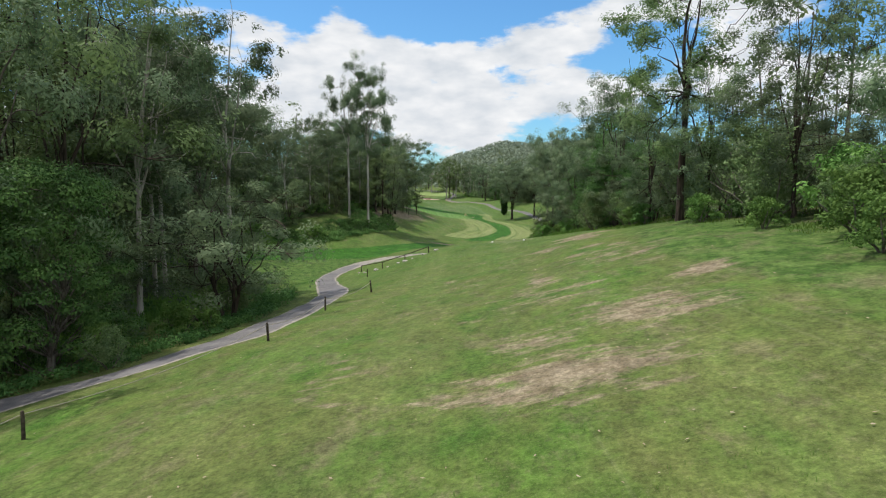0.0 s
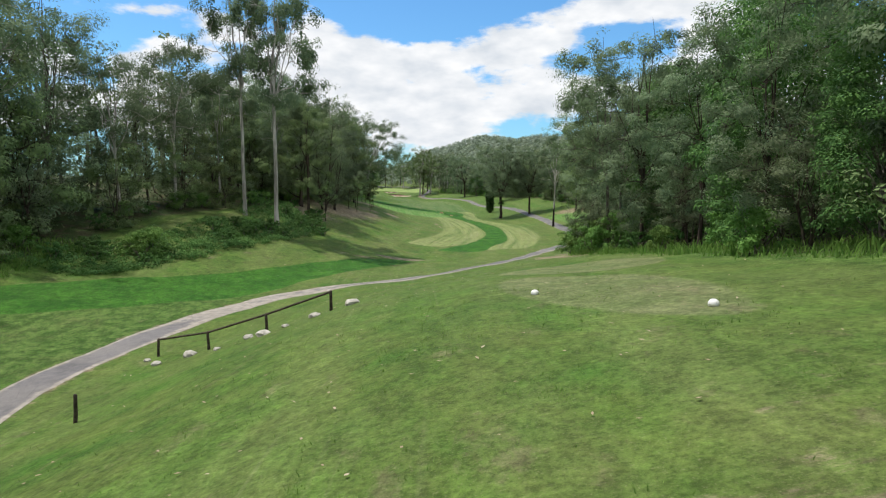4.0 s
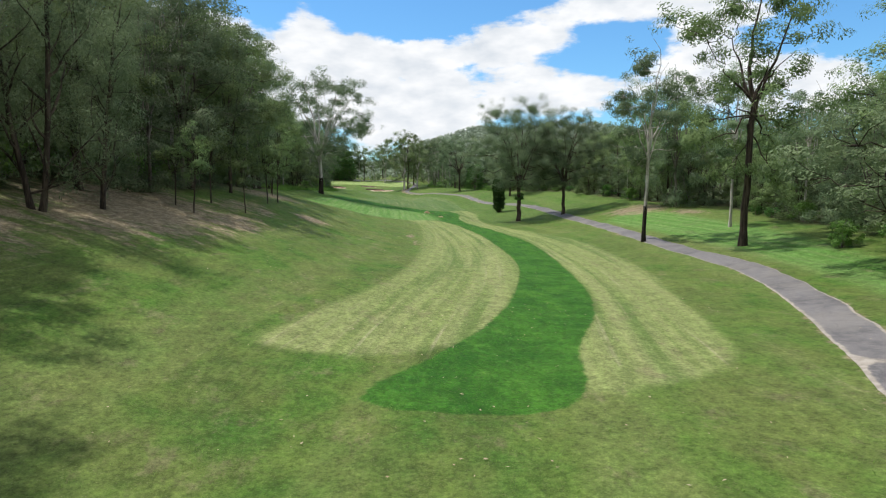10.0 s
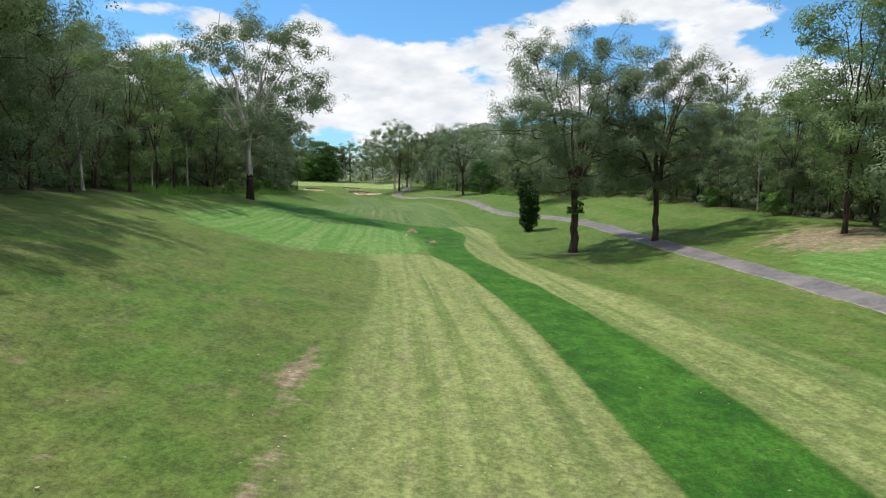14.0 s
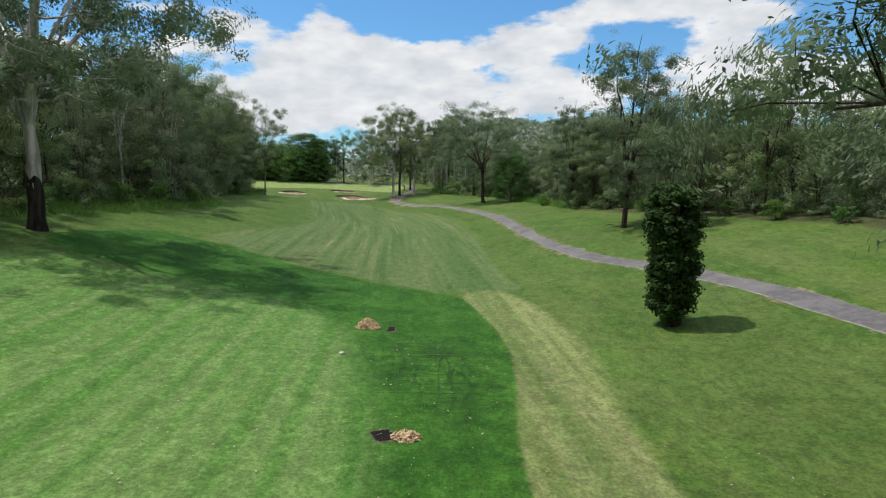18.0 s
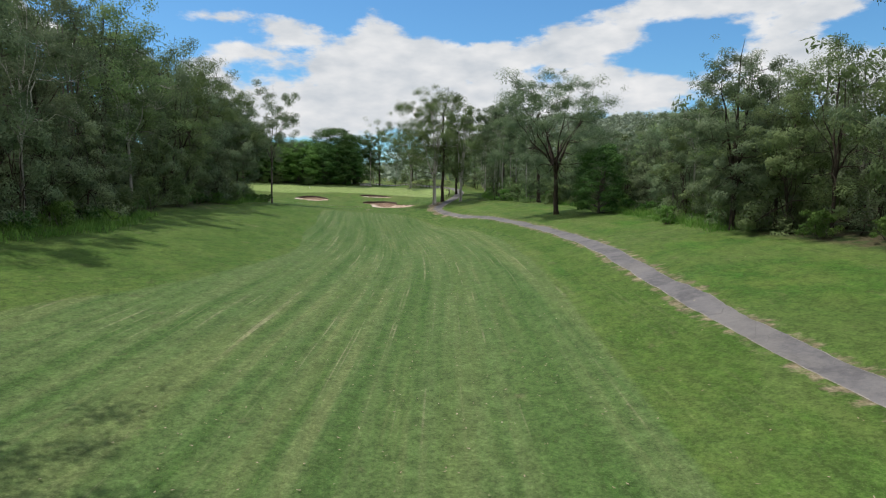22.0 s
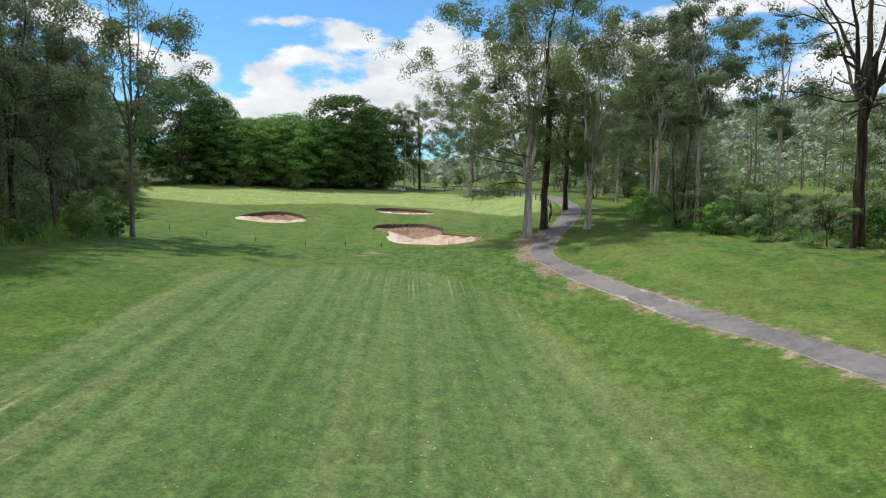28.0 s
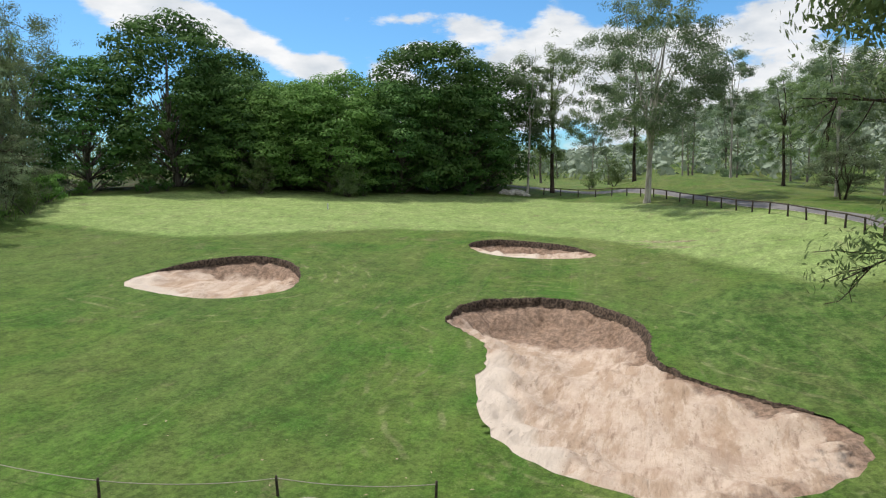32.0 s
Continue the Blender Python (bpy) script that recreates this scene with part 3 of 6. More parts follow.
def east_edge(y):
    return np.interp(y, EAST[:, 0], EAST[:, 1])


LUSH_W = [(2.8, 125.5), (5.6, 131), (8, 137), (9.9, 145), (11.6, 156), (12.0, 170), (11.5, 187), (9.8, 203), (8.2, 210), (7.5, 217), (5.6, 228), (3.3, 237)]
LUSH_E = [(9.0, 245.3), (10.8, 243.2), (12.2, 232), (11.3, 221), (11.7, 210), (13.0, 203), (14.6, 192), (15.6, 178), (15.4, 162), (13.9, 146), (12.1, 137), (9.9, 131), (8.2, 125)]
ZONES = {
    "lush": [LUSH_W + [(-3, 240), (-9, 243), (-15, 246), (-13, 256), (-7.5, 256.3), (0, 251.4), (5.2, 248.2)] + LUSH_E,
             [(-26, 79), (-12, 91), (-8, 98.4), (-3.5, 107), (0, 114.4), (-4.5, 112.5), (-10, 104.5), (-15, 97), (-26, 86)]],
    "pale": [[(-0.8, 129.5), (0.6, 135), (2.9, 143.5), (4.3, 156), (4.9, 181), (4.4, 200), (3.0, 210), (8.0, 211)] + LUSH_W[-4::-1][:8],
             [(12.6, 246), (14.5, 241), (15.5, 233), (14.9, 224), (14.7, 218), (15.2, 210), (17.2, 200), (19.6, 186), (20.8, 170), (20.2, 154), (18.7, 146), (15.8, 133), (13.6, 128), (9.0, 126)] + LUSH_E[::-1][1:-1]],
    "tee": [[(4.5, 75), (6.3, 82), (8.5, 82.5), (11.2, 80), (11, 73), (7.5, 71.5)], [(3.8, 66), (4.6, 71), (8.2, 68), (8, 61), (6.6, 59)]],
    "weedy": [[(-30, 352), (-19, 357.8), (-14.5, 360.5), (-9, 359.5), (-4, 356.2), (0.8, 346.4), (5.2, 331.5), (8.8, 318.5), (11, 308), (14.5, 300), (13, 318), (9, 332), (5.6, 343), (1.2, 355.5), (-2.2, 366), (-9, 369.4), (-16, 367.6), (-24, 366), (-33, 367.5)],
              [(-9, 381), (-9, 386), (-5, 389), (-1, 384), (-1.5, 377), (-4, 375), (-7, 377)], [(9.7, 22), (9.6, 29.6), (10.8, 37.7), (13.0, 48), (11.5, 56), (12.5, 75), (18, 78), (20, 48), (19, 16), (11, 12)], [(-24, 60), (-14, 74), (-13, 84), (-10, 92), (-12, 91.5), (-26, 79)], [(8, 366), (12, 362), (16, 356), (24, 340), (30, 310), (26, 312), (20, 340), (12, 356)]],
    "green": [[(-58, 392), (-42, 389.8), (-35.7, 391.8), (-29.7, 397.8), (-22, 402), (-13, 401.5), (-8, 396), (-3, 388), (1, 392), (0, 404), (-6, 413), (-14, 421), (-24, 426), (-36, 421), (-50, 410)]],
    "deep": [[(-22, 258), (-11, 260), (-8.0, 275), (-7.8, 293), (-11.6, 310), (-13.3, 321), (-15.7, 331), (-18, 345), (-26, 345), (-25, 309), (-18.5, 285)], [(14.6, 262), (14.2, 288), (12, 308), (9.5, 320), (6, 334), (1.6, 348), (3, 350), (9, 335), (14, 315), (17, 290), (18, 264)]],
    # first patch, east of the path, carries sunlit brightness in its turf colour
    "bright_turf": [[(24, 128), (28.5, 150), (29.5, 180), (30, 196), (37, 200), (37, 172), (33, 150), (29, 132)], [(-13, 212), (-4, 206), (3, 209), (7.5, 214), (6.4, 229), (2.4, 239), (-8, 242), (-14, 240)]],
    "olive": [[(9, 246.4), (5, 249.2), (0, 252.4), (-7.5, 257.2), (-9.6, 262.3), (-7.0, 275), (-6.8, 293), (-10.6, 310), (-12.3, 321), (-14.7, 331), (-17, 343), (-18, 350), (-14, 356.5), (-8.5, 358.5),
               (-4, 355), (0.6, 345.5), (4.8, 331), (8.3, 318), (10.6, 308), (12.8, 288), (13.7, 262.6), (14.0, 251), (14.3, 245)]],
}
# middle of the mown way, which the mower's lanes follow
LANES = [(0.5, -20), (1, 30), (2, 60), (1.5, 90), (1.5, 112), (4, 130), (6.8, 145), (8.3, 160), (8.4, 180), (7.0, 205), (5.4, 235), (3.7, 262), (1.8, 290), (-0.8, 310), (-4.5, 331), (-8.5, 350), (-14, 380), (-20, 430)]
# worn and bare places: x, y, half widths, strength
BARE = [(10.2, 48.6, 2.2, 1.5, 1.15), (9.0, 46.2, 1.5, 0.9, 1.05), (6.6, 42.6, 1.3, 1.7, 0.8), (2.5, 18.3, 1.6, 1.8, 0.66), (5.6, 20, 1.7, 1.2, 0.66), (9.3, 23.4, 1.4, 0.9, 1.0), (9.3, 36, 1.0, 0.8, 0.75), (2.6, 14.5, 3.2, 2.2, 0.74), (6.2, 19.5, 2.4, 3.0, 0.7), (13.0, 97.0, 1.8, 2.6, 0.95), (12.2, 102.5, 1.5, 3.6, 0.95), (11.0, 99.4, 1.2, 1.6, 0.85), (14.2, 107.2, 1.2, 1.6, 0.7), (-16.5, 133, 2.5, 5, 0.7),
        (-11.5, 146, 5, 9, 0.9), (-7.5, 150, 2.6, 5, 0.75), (-14, 134, 4, 6, 0.8), (-8.5, 158, 3, 6, 0.62), (-11, 175, 3.5, 7, 0.8), (-4.9, 165, 1.7, 2.2, 0.85), (-0.2, 163.5, 0.5, 3.2, 0.5), (0.4, 168, 0.5, 2.5, 0.45), (-1.0, 158, 0.5, 2.6, 0.45), (36.5, 203, 4.5, 7, 0.8), (39.5, 192, 2.5, 5, 0.7), (-7.4, 355.4, 1.0, 0.6, 0.4), (-4.5, 355, 1.2, 0.9, 0.4), (8.4, 372, 1.0, 2.2, 0.6), (-10.1, 401.4, 2.6, 1.3, 0.6), (-28.9, 355, 3, 2, 0.45), (-16, 306, 4, 2, 0.4), (-0.9, 372.5, 1.6, 4.5, 1.0), (1.9, 355.5, 0.7, 2.6, 0.8), (0.1, 360.3, 0.8, 2.6, 0.9), (-1.3, 365, 0.9, 2.6, 1.0), (-1.2, 369, 0.9, 2.4, 1.0), (-16.3, 364.5, 1.2, 2.6, 0.45), (-24.5, 317, 2.0, 8, 0.5), (-9.6, 399.5, 2.2, 1.2, 0.55),
        (6.0, 369, 1.5, 3, 0.35), (-1.2, 115.6, 3.2, 1.3, 0.85), (-5.5, 113.6, 3.0, 0.8, 0.6), (-13.4, 365.2, 1.5, 2.4, 0.62), (-11.2, 362.5, 2.4, 1.8, 0.48), (-8, 352, 3, 3, 0.35), (4, 26, 4, 7, 0.47), (8.5, 32, 3.5, 6, 0.5), (0, 34, 3, 7, 0.4), (5.5, 52, 2.5, 4, 0.4), (-3.5, 18, 1.2, 5, 0.46), (-6, 22, 1.2, 5, 0.35), (34, 268, 3, 8, 0.4), (20.7, 215.8, 0.9, 0.9, 0.7), (13.2, 227, 1.3, 5, 0.40), (13.2, 216, 1.2, 6, 0.44), (3.6, 176, 0.5, 5, 0.72), (4.1, 169, 0.5, 4, 0.66), (-2.0, 174, 0.35, 4, 0.42), (-4.9, 172, 0.35, 4, 0.42), (9.5, 44.8, 0.9, 1.2, 1.0), (8.2, 37.9, 1.2, 0.5, 0.9), (6.9, 34.8, 0.8, 0.6, 0.8), (1.3, 34, 0.8, 0.7, 0.75), (4.2, 29.9, 0.6, 1.6, 0.75), (0.2, 39, 0.7, 0.8, 0.7), (20.6, 236.5, 1.0, 1.0, 0.5), (3.0, 330, 0.8, 12, 0.2), (22, 292, 5, 10, 0.3)]


def axis(parts):
    out = []
    for a, b, s in parts:
        out.append(np.linspace(a, b, max(2, int(round((b - a) / s)) + 1))[:-1])
    return np.concatenate(out + [[parts[-1][1]]])


def build_ground():
    gx = axis([(-1800, -400, 140), (-400, -120, 28), (-120, -44, 4), (-44, -24, 0.9), (-24, 24, 0.5), (24, 44, 0.9), (44, 120, 4), (120, 400, 28), (400, 1800, 140)])
    gy = axis([(-900, -120, 78), (-120, -12, 6), (-12, 8, 1.0), (8, 430, 0.6), (430, 520, 3), (520, 2100, 26), (2100, 3000, 130)])
    X, Y = np.meshgrid(gx, gy)
    nx, ny = len(gx), len(gy)
    x, y = X.ravel(), Y.ravel()
    i, j = np.meshgrid(np.arange(nx - 1), np.arange(ny - 1))
    a = (j * nx + i).ravel()
    quads = np.stack([a, a + 1, a + nx + 1, a + nx], 1)
    # the bunker field is cut out of the coarse sheet and filled with a finer one
    bx0, bx1 = gx[np.searchsorted(gx, -34.5)], gx[np.searchsorted(gx, -4.0)]
    by0, by1 = gy[np.searchsorted(gy, 369.8)], gy[np.searchsorted(gy, 400.5)]
    cx, cy = x[quads].mean(1), y[quads].mean(1)
    quads = quads[~((cx > bx0) & (cx < bx1) & (cy > by0) & (cy < by1))]
    fx, fy = np.linspace(bx0, bx1, int((bx1 - bx0) / 0.16)), np.linspace(by0, by1, int((by1 - by0) / 0.16))
    FX, FY = np.meshgrid(fx, fy)
    i, j = np.meshgrid(np.arange(len(fx) - 1), np.arange(len(fy) - 1))
    a = (j * len(fx) + i).ravel() + len(x)
    quads = np.vstack([quads, np.stack([a, a + 1, a + len(fx) + 1, a + len(fx)], 1)])
    ex, ey = to_edge(FX.ravel(), FY.ravel(), 0.115)
    x, y = np.concatenate([x, ex]), np.concatenate([y, ey])
    z = bare_land(x, y)
    drop, near, rim = bunker_drop(x, y)
    z = z - np.where(near > 0.02, drop + 0.10, 0) + rim * smooth(near, -1.5, -0.1) * (near <= 0.02)
    quads = quads[~(near[quads] > 0.02).any(1)]
    me = bpy.data.meshes.new("ground")
    me.from_pydata(np.stack([x, y, z], 1).tolist(), [], quads.tolist())
    me.polygons.foreach_set("use_smooth", np.ones(len(quads), bool))

    def put(name, v):
        me.attributes.new(name, "FLOAT", "POINT").data.foreach_set("value", np.asarray(v, np.float32))
    core = (x > -60) & (x < 60) & (y > -5) & (y < 440)
    for name, polys in ZONES.items():
        v = np.zeros(len(x))
        for p in polys:
            d = np.full(len(x), -99.0)
            d[core] = inside(rounded(p, 4), x[core], y[core])
            v = np.maximum(v, np.clip(0.5 + d / {"green": 3.0, "bright_turf": 3.5, "weedy": 3.0, "olive": 1.6, "lush": 1.7, "pale": 2.2}.get(name, 1.1), 0, 1))
        put(name, v)
    v = np.zeros(len(x))
    for bx, by, rx, ry, k in BARE:
        v = np.maximum(v, k * np.exp(-0.7 * (((x - bx) / rx) ** 2 + ((y - by) / ry) ** 2)))
    dist = np.full(len(x), 99.0)
    near_path = np.where(core)[0]
    for k in range(0, len(PATH), 2):
        px, py = PATH[k]
        sel = near_path[(np.abs(x[near_path] - px) < 3) & (np.abs(y[near_path] - py) < 3)]
        dist[sel] = np.minimum(dist[sel], np.hypot(x[sel] - px, y[sel] - py))
    v = np.maximum(v, 0.56 * (1 - smooth(dist, 1.0, 1.6)))
    put("dirt", v)
    put("wood", np.where((y > -60) & (y < 425), smooth(np.maximum(west_edge(y) - x, x - east_edge(y)), -1.5, 2.5), 0.0) * (1 - smooth(np.abs(x), 70, 150)))
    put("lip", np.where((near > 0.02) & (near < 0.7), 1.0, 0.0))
    axis_line = curve_through(LANES, 1.0)
    put("lane", x - np.interp(y, axis_line[:, 1], axis_line[:, 0]) * core)
    put("run", y)
    put("ruts", np.exp(-((x - 9.3) / 2.2) ** 2 - ((y - 229.5) / 4.5) ** 2))
    ring = np.full(len(x), 99.0)
    field = (x > bx0 - 0.1) & (x < bx1 + 0.1) & (y > by0 - 0.1) & (y < by1 + 0.1)
    for o in OUTLINES.values():
        ring[field] = np.minimum(ring[field], -inside(o[::3], x[field], y[field]))
    put("ring", np.clip(ring, 0, 20))
    put("dry", np.interp(y, [0, 12, 40, 62, 100, 125, 200, 216, 250, 330, 360, 380, 395, 420], [0.5, 0.62, 0.55, 0.25, 0.3, 0.42, 0.42, 0.14, 0.10, 0.20, 0.30, 0.15, 0.4, 0.5]))
    put("far", np.maximum(smooth(np.abs(x), 90, 140), smooth(y, 520, 620)))
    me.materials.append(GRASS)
    return tagged(new("ground", me), "mown grass fairway with dry and lush patches, rising to wooded hills", "ground", kind="structure")


build_ground()


def build_path():
    c = PATH
    t = np.gradient(c, axis=0)
    t /= np.linalg.norm(t, axis=1)[:, None]
    nrm = np.stack([t[:, 1], -t[:, 0]], 1)
    rng = np.random.default_rng(4)
    s = np.arange(len(c))
    wob = np.convolve(rng.normal(0, 1, len(c) + 8), np.ones(9) / 9, "valid") * 0.15
    wob2 = np.convolve(rng.normal(0, 1, len(c) + 8), np.ones(9) / 9, "valid") * 0.22
    offs = np.array([-1.0, -0.82, -0.5, 0, 0.5, 0.82, 1.0])
    half = np.interp(c[:, 1], [0, 46, 60, 92, 100, 125, 200, 240, 262, 345, 362, 374], [1.4, 1.3, 1.1, 0.95, 0.92, 0.94, 0.97, 0.85, 0.62, 0.66, 0.80, 1.0])
    verts, verge = [], []
    for o in offs:
        w = (wob if o < 0 else wob2) * abs(o)
        p = c + nrm * (o * half + np.sign(o) * w)[:, None]
        z = bare_land(p[:, 0], p[:, 1]) + 0.035 - 0.03 * (abs(o) == 1.0)
        verts.append(np.column_stack([p, z]))
        verge.append(np.full(len(c), abs(o) ** 4))
    n, k = len(c), len(offs)
    V = np.stack(verts, 1).reshape(-1, 3)
    a = (np.arange(n - 1)[:, None] * k + np.arange(k - 1)[None]).ravel()
    F = np.stack([a, a + 1, a + k + 1, a + k], 1)
    me = bpy.data.meshes.new("cart_path")
    me.from_pydata(V.tolist(), [], F.tolist())
    me.polygons.foreach_set("use_smooth", np.ones(len(F), bool))
    me.attributes.new("verge", "FLOAT", "POINT").data.foreach_set("value", np.stack(verge, 1).ravel().astype(np.float32))
    worn = np.interp(c[:, 1], [0, 50, 80, 86, 95, 100, 135, 150, 345, 352, 365, 372, 500], [0.05, 0.12, 0.35, 0.85, 0.75, 0.32, 0.15, -0.12, -0.15, 0.0, -0.12, -0.12, 0.05])
    for joint in (112.8, 119.5, 127.4, 348, 351):
        worn = worn + 0.6 * np.exp(-(((c[:, 1] - joint) / 0.55) ** 2))
    me.attributes.new("worn", "FLOAT", "POINT").data.foreach_set("value", np.repeat(worn, k).astype(np.float32))
    me.materials.append(ASPHALT)
    return tagged(new("cart_path", me), "worn grey asphalt cart path with crumbling sandy edges", "path", kind="structure")


build_path()


class Shape:
    """Gathers tubes and leaves as arrays."""

    def __init__(self):
        self.v, self.f, self.n = [], [], 0

    def add(self, v, f):
        self.v.append(np.asarray(v, float))
        self.f.append(np.asarray(f, int) + self.n)
        self.n += len(v)

    def mesh(self, name, mat, smooth_faces=False):
        me = bpy.data.meshes.new(name)
        V, F = np.vstack(self.v), np.vstack(self.f)
        me.vertices.add(len(V))
        me.vertices.foreach_set("co", V.ravel())
        me.loops.add(F.size)
        me.loops.foreach_set("vertex_index", F.ravel().astype(np.int32))
        me.polygons.add(len(F))
        me.polygons.foreach_set("loop_start", (np.arange(len(F)) * F.shape[1]).astype(np.int32))
        me.polygons.foreach_set("loop_total", np.full(len(F), F.shape[1], np.int32))
        if smooth_faces:
            me.polygons.foreach_set("use_smooth", np.ones(len(F), bool))
        me.update(calc_edges=True)
        me.materials.append(mat)
        return me


def build_bunker(name):
    o = OUTLINES[name]
    fx = np.arange(o[:, 0].min() - 0.3, o[:, 0].max() + 0.3, 0.16)
    fy = np.arange(o[:, 1].min() - 0.3, o[:, 1].max() + 0.3, 0.16)
    X, Y = np.meshgrid(fx, fy)
    x, y = to_edge(X.ravel(), Y.ravel(), 0.115)
    drop, near, rim = bunker_drop(x, y)
    z = bare_land(x, y) - drop - np.where(near < -0.02, 0.06, 0.0)
    z = z + 0.05 * np.sin(x * 2.1 + np.sin(y * 1.3) * 2) * smooth(near, 0.3, 1.2)
    gully = np.sin((x * 0.8 + y) * 4.3 + 2 * np.sin(x * 2.3)) + np.sin((y - x) * 2.7)
    z = z + 0.07 * gully * smooth(near, 0.05, 0.4) * (1 - smooth(near, 0.9, 2.4))
    z = z + 0.035 * np.sin((x * 0.88 + y * 0.48) * 3.1 + 1.5 * np.sin(y * 0.7)) * smooth(near, 0.4, 1.5)
    # rain channels that run down from the edge
    way = np.concatenate([[0], np.cumsum(np.linalg.norm(np.diff(o, axis=0), axis=1))])
    s_ = way[np.argmin((x[:, None] - o[:, 0]) ** 2 + (y[:, None] - o[:, 1]) ** 2, axis=1)]
    run = np.clip(np.sin(s_ * 6.1 + 1.8 * np.sin(s_ * 1.3)) * 0.7 + 0.5 * np.sin(s_ * 2.3), 0, 1) ** 1.5
    high = np.maximum(smooth(x - o[:, 0].mean(), -0.5, 1.5), smooth(y - o[:, 1].mean(), 0.5, 2.0))
    run = run * smooth(near, 0.0, 0.15) * (1 - smooth(near, 0.5, 1.7 + 0.5 * np.sin(s_ * 3.3))) * high
    z = z - 0.10 * run
    i, j = np.meshgrid(np.arange(len(fx) - 1), np.arange(len(fy) - 1))
    a = (j * len(fx) + i).ravel()
    q = np.stack([a, a + 1, a + len(fx) + 1, a + len(fx)], 1)
    q = q[(near[q] > -0.25).any(1)]
    used, back = np.unique(q, return_inverse=True)
    me = bpy.data.meshes.new("bunker")
    me.from_pydata(np.stack([x, y, z], 1)[used].tolist(), [], back.reshape(-1, 4).tolist())
    me.polygons.foreach_set("use_smooth", np.ones(len(q), bool))
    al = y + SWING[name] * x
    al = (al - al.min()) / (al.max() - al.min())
    # browner towards the high lip and along channels, paler at the low edge
    sand_tone = 0.35 * smooth(al, 0.40, 0.95) + 0.75 * smooth(al, 0.5, 0.8) * (1 - smooth(near, 0.3, 1.5)) + 0.5 * (1 - smooth(near, 0.05, 1.0)) * smooth(x - o[:, 0].mean(), 1.5, 4.0) + 0.6 * (1 - smooth(near, 0.0, 0.6)) * smooth(al, 0.3, 0.7) + 0.8 * smooth(y, 382.2, 384.5) * (name == "south")
    sand_tone = sand_tone + 0.5 * run - 0.5 * (1 - smooth(near, 0.3, 1.6)) * (1 - smooth(al, 0.3, 0.6)) * (1 - high)
    me.attributes.new("sand_tone", "FLOAT", "POINT").data.foreach_set("value", sand_tone[used].astype(np.float32))
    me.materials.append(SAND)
    rng = np.random.default_rng(len(o))
    p = np.vstack([o, o[:1]])
    t = np.linspace(0, 1, 4, endpoint=False)
    p = np.vstack([a_ + (b_ - a_) * u for a_, b_ in zip(p[:-1], p[1:]) for u in t])
    mid = np.roll(p, -1, axis=0) - np.roll(p, 1, axis=0)
    mid /= np.linalg.norm(mid, axis=1)[:, None] + 1e-9
    inw = np.stack([-mid[:, 1], mid[:, 0]], 1)
    if inside(o, *(p[:1] + inw[:1] * 0.1).T)[0] < 0:
        inw = -inw
    rows_ = []
    dr, _, rm = bunker_drop(*(p + inw * 0.05).T)
    for off, up in ((-0.05, 0.012), (0.01, 0.004), (0.05, -0.5), (0.13, -1.02)):
        q_ = p + inw * (off * (0.2 + 8 * rm) + rng.normal(0, 0.02, len(p)))[:, None]
        rows_.append(np.column_stack([q_, bare_land(q_[:, 0], q_[:, 1]) + (rm + up if up > 0 else up * dr)]))
    n = len(p)
    i, j = np.meshgrid(np.arange(n), np.arange(3))
    strip = Shape()
    quad = np.stack([j * n + i, j * n + (i + 1) % n, (j + 1) * n + (i + 1) % n, (j + 1) * n + i], -1).reshape(-1, 4)
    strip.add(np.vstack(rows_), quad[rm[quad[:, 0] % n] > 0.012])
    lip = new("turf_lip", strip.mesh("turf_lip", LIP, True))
    ob = new("bunker", me)
    lip.parent = ob
    tagged(lip, "crumbling soil edge, darkened for the shade of the overhang")
    return tagged(ob, "raked pinkish sand bunker with a dark overhanging turf lip", "bunker", "bunkers round the green", "structure")


for key in BUNKERS:
    build_bunker(key)

# ---------------------------------------------------------------- trees
def tube(shape, pts, radii, sides):
    pts = np.asarray(pts)
    t = np.gradient(pts, axis=0)
    t /= np.linalg.norm(t, axis=1)[:, None] + 1e-9
    ref = np.where(np.abs(t[:, 2:3]) > 0.9, np.array([[1.0, 0, 0]]), np.array([[0, 0, 1.0]]))
    u = np.cross(t, ref)
    u /= np.linalg.norm(u, axis=1)[:, None] + 1e-9
    w = np.cross(t, u)
    a = np.linspace(0, 2 * math.pi, sides, endpoint=False)
    ring = pts[:, None] + np.asarray(radii)[:, None, None] * (np.cos(a)[None, :, None] * u[:, None] + np.sin(a)[None, :, None] * w[:, None])
    n = len(pts)
    i, k = np.meshgrid(np.arange(n - 1), np.arange(sides), indexing="ij")
    f = np.stack([i * sides + k, i * sides + (k + 1) % sides, (i + 1) * sides + (k + 1) % sides, (i + 1) * sides + k], -1).reshape(-1, 4)
    shape.add(ring.reshape(-1, 3), f)


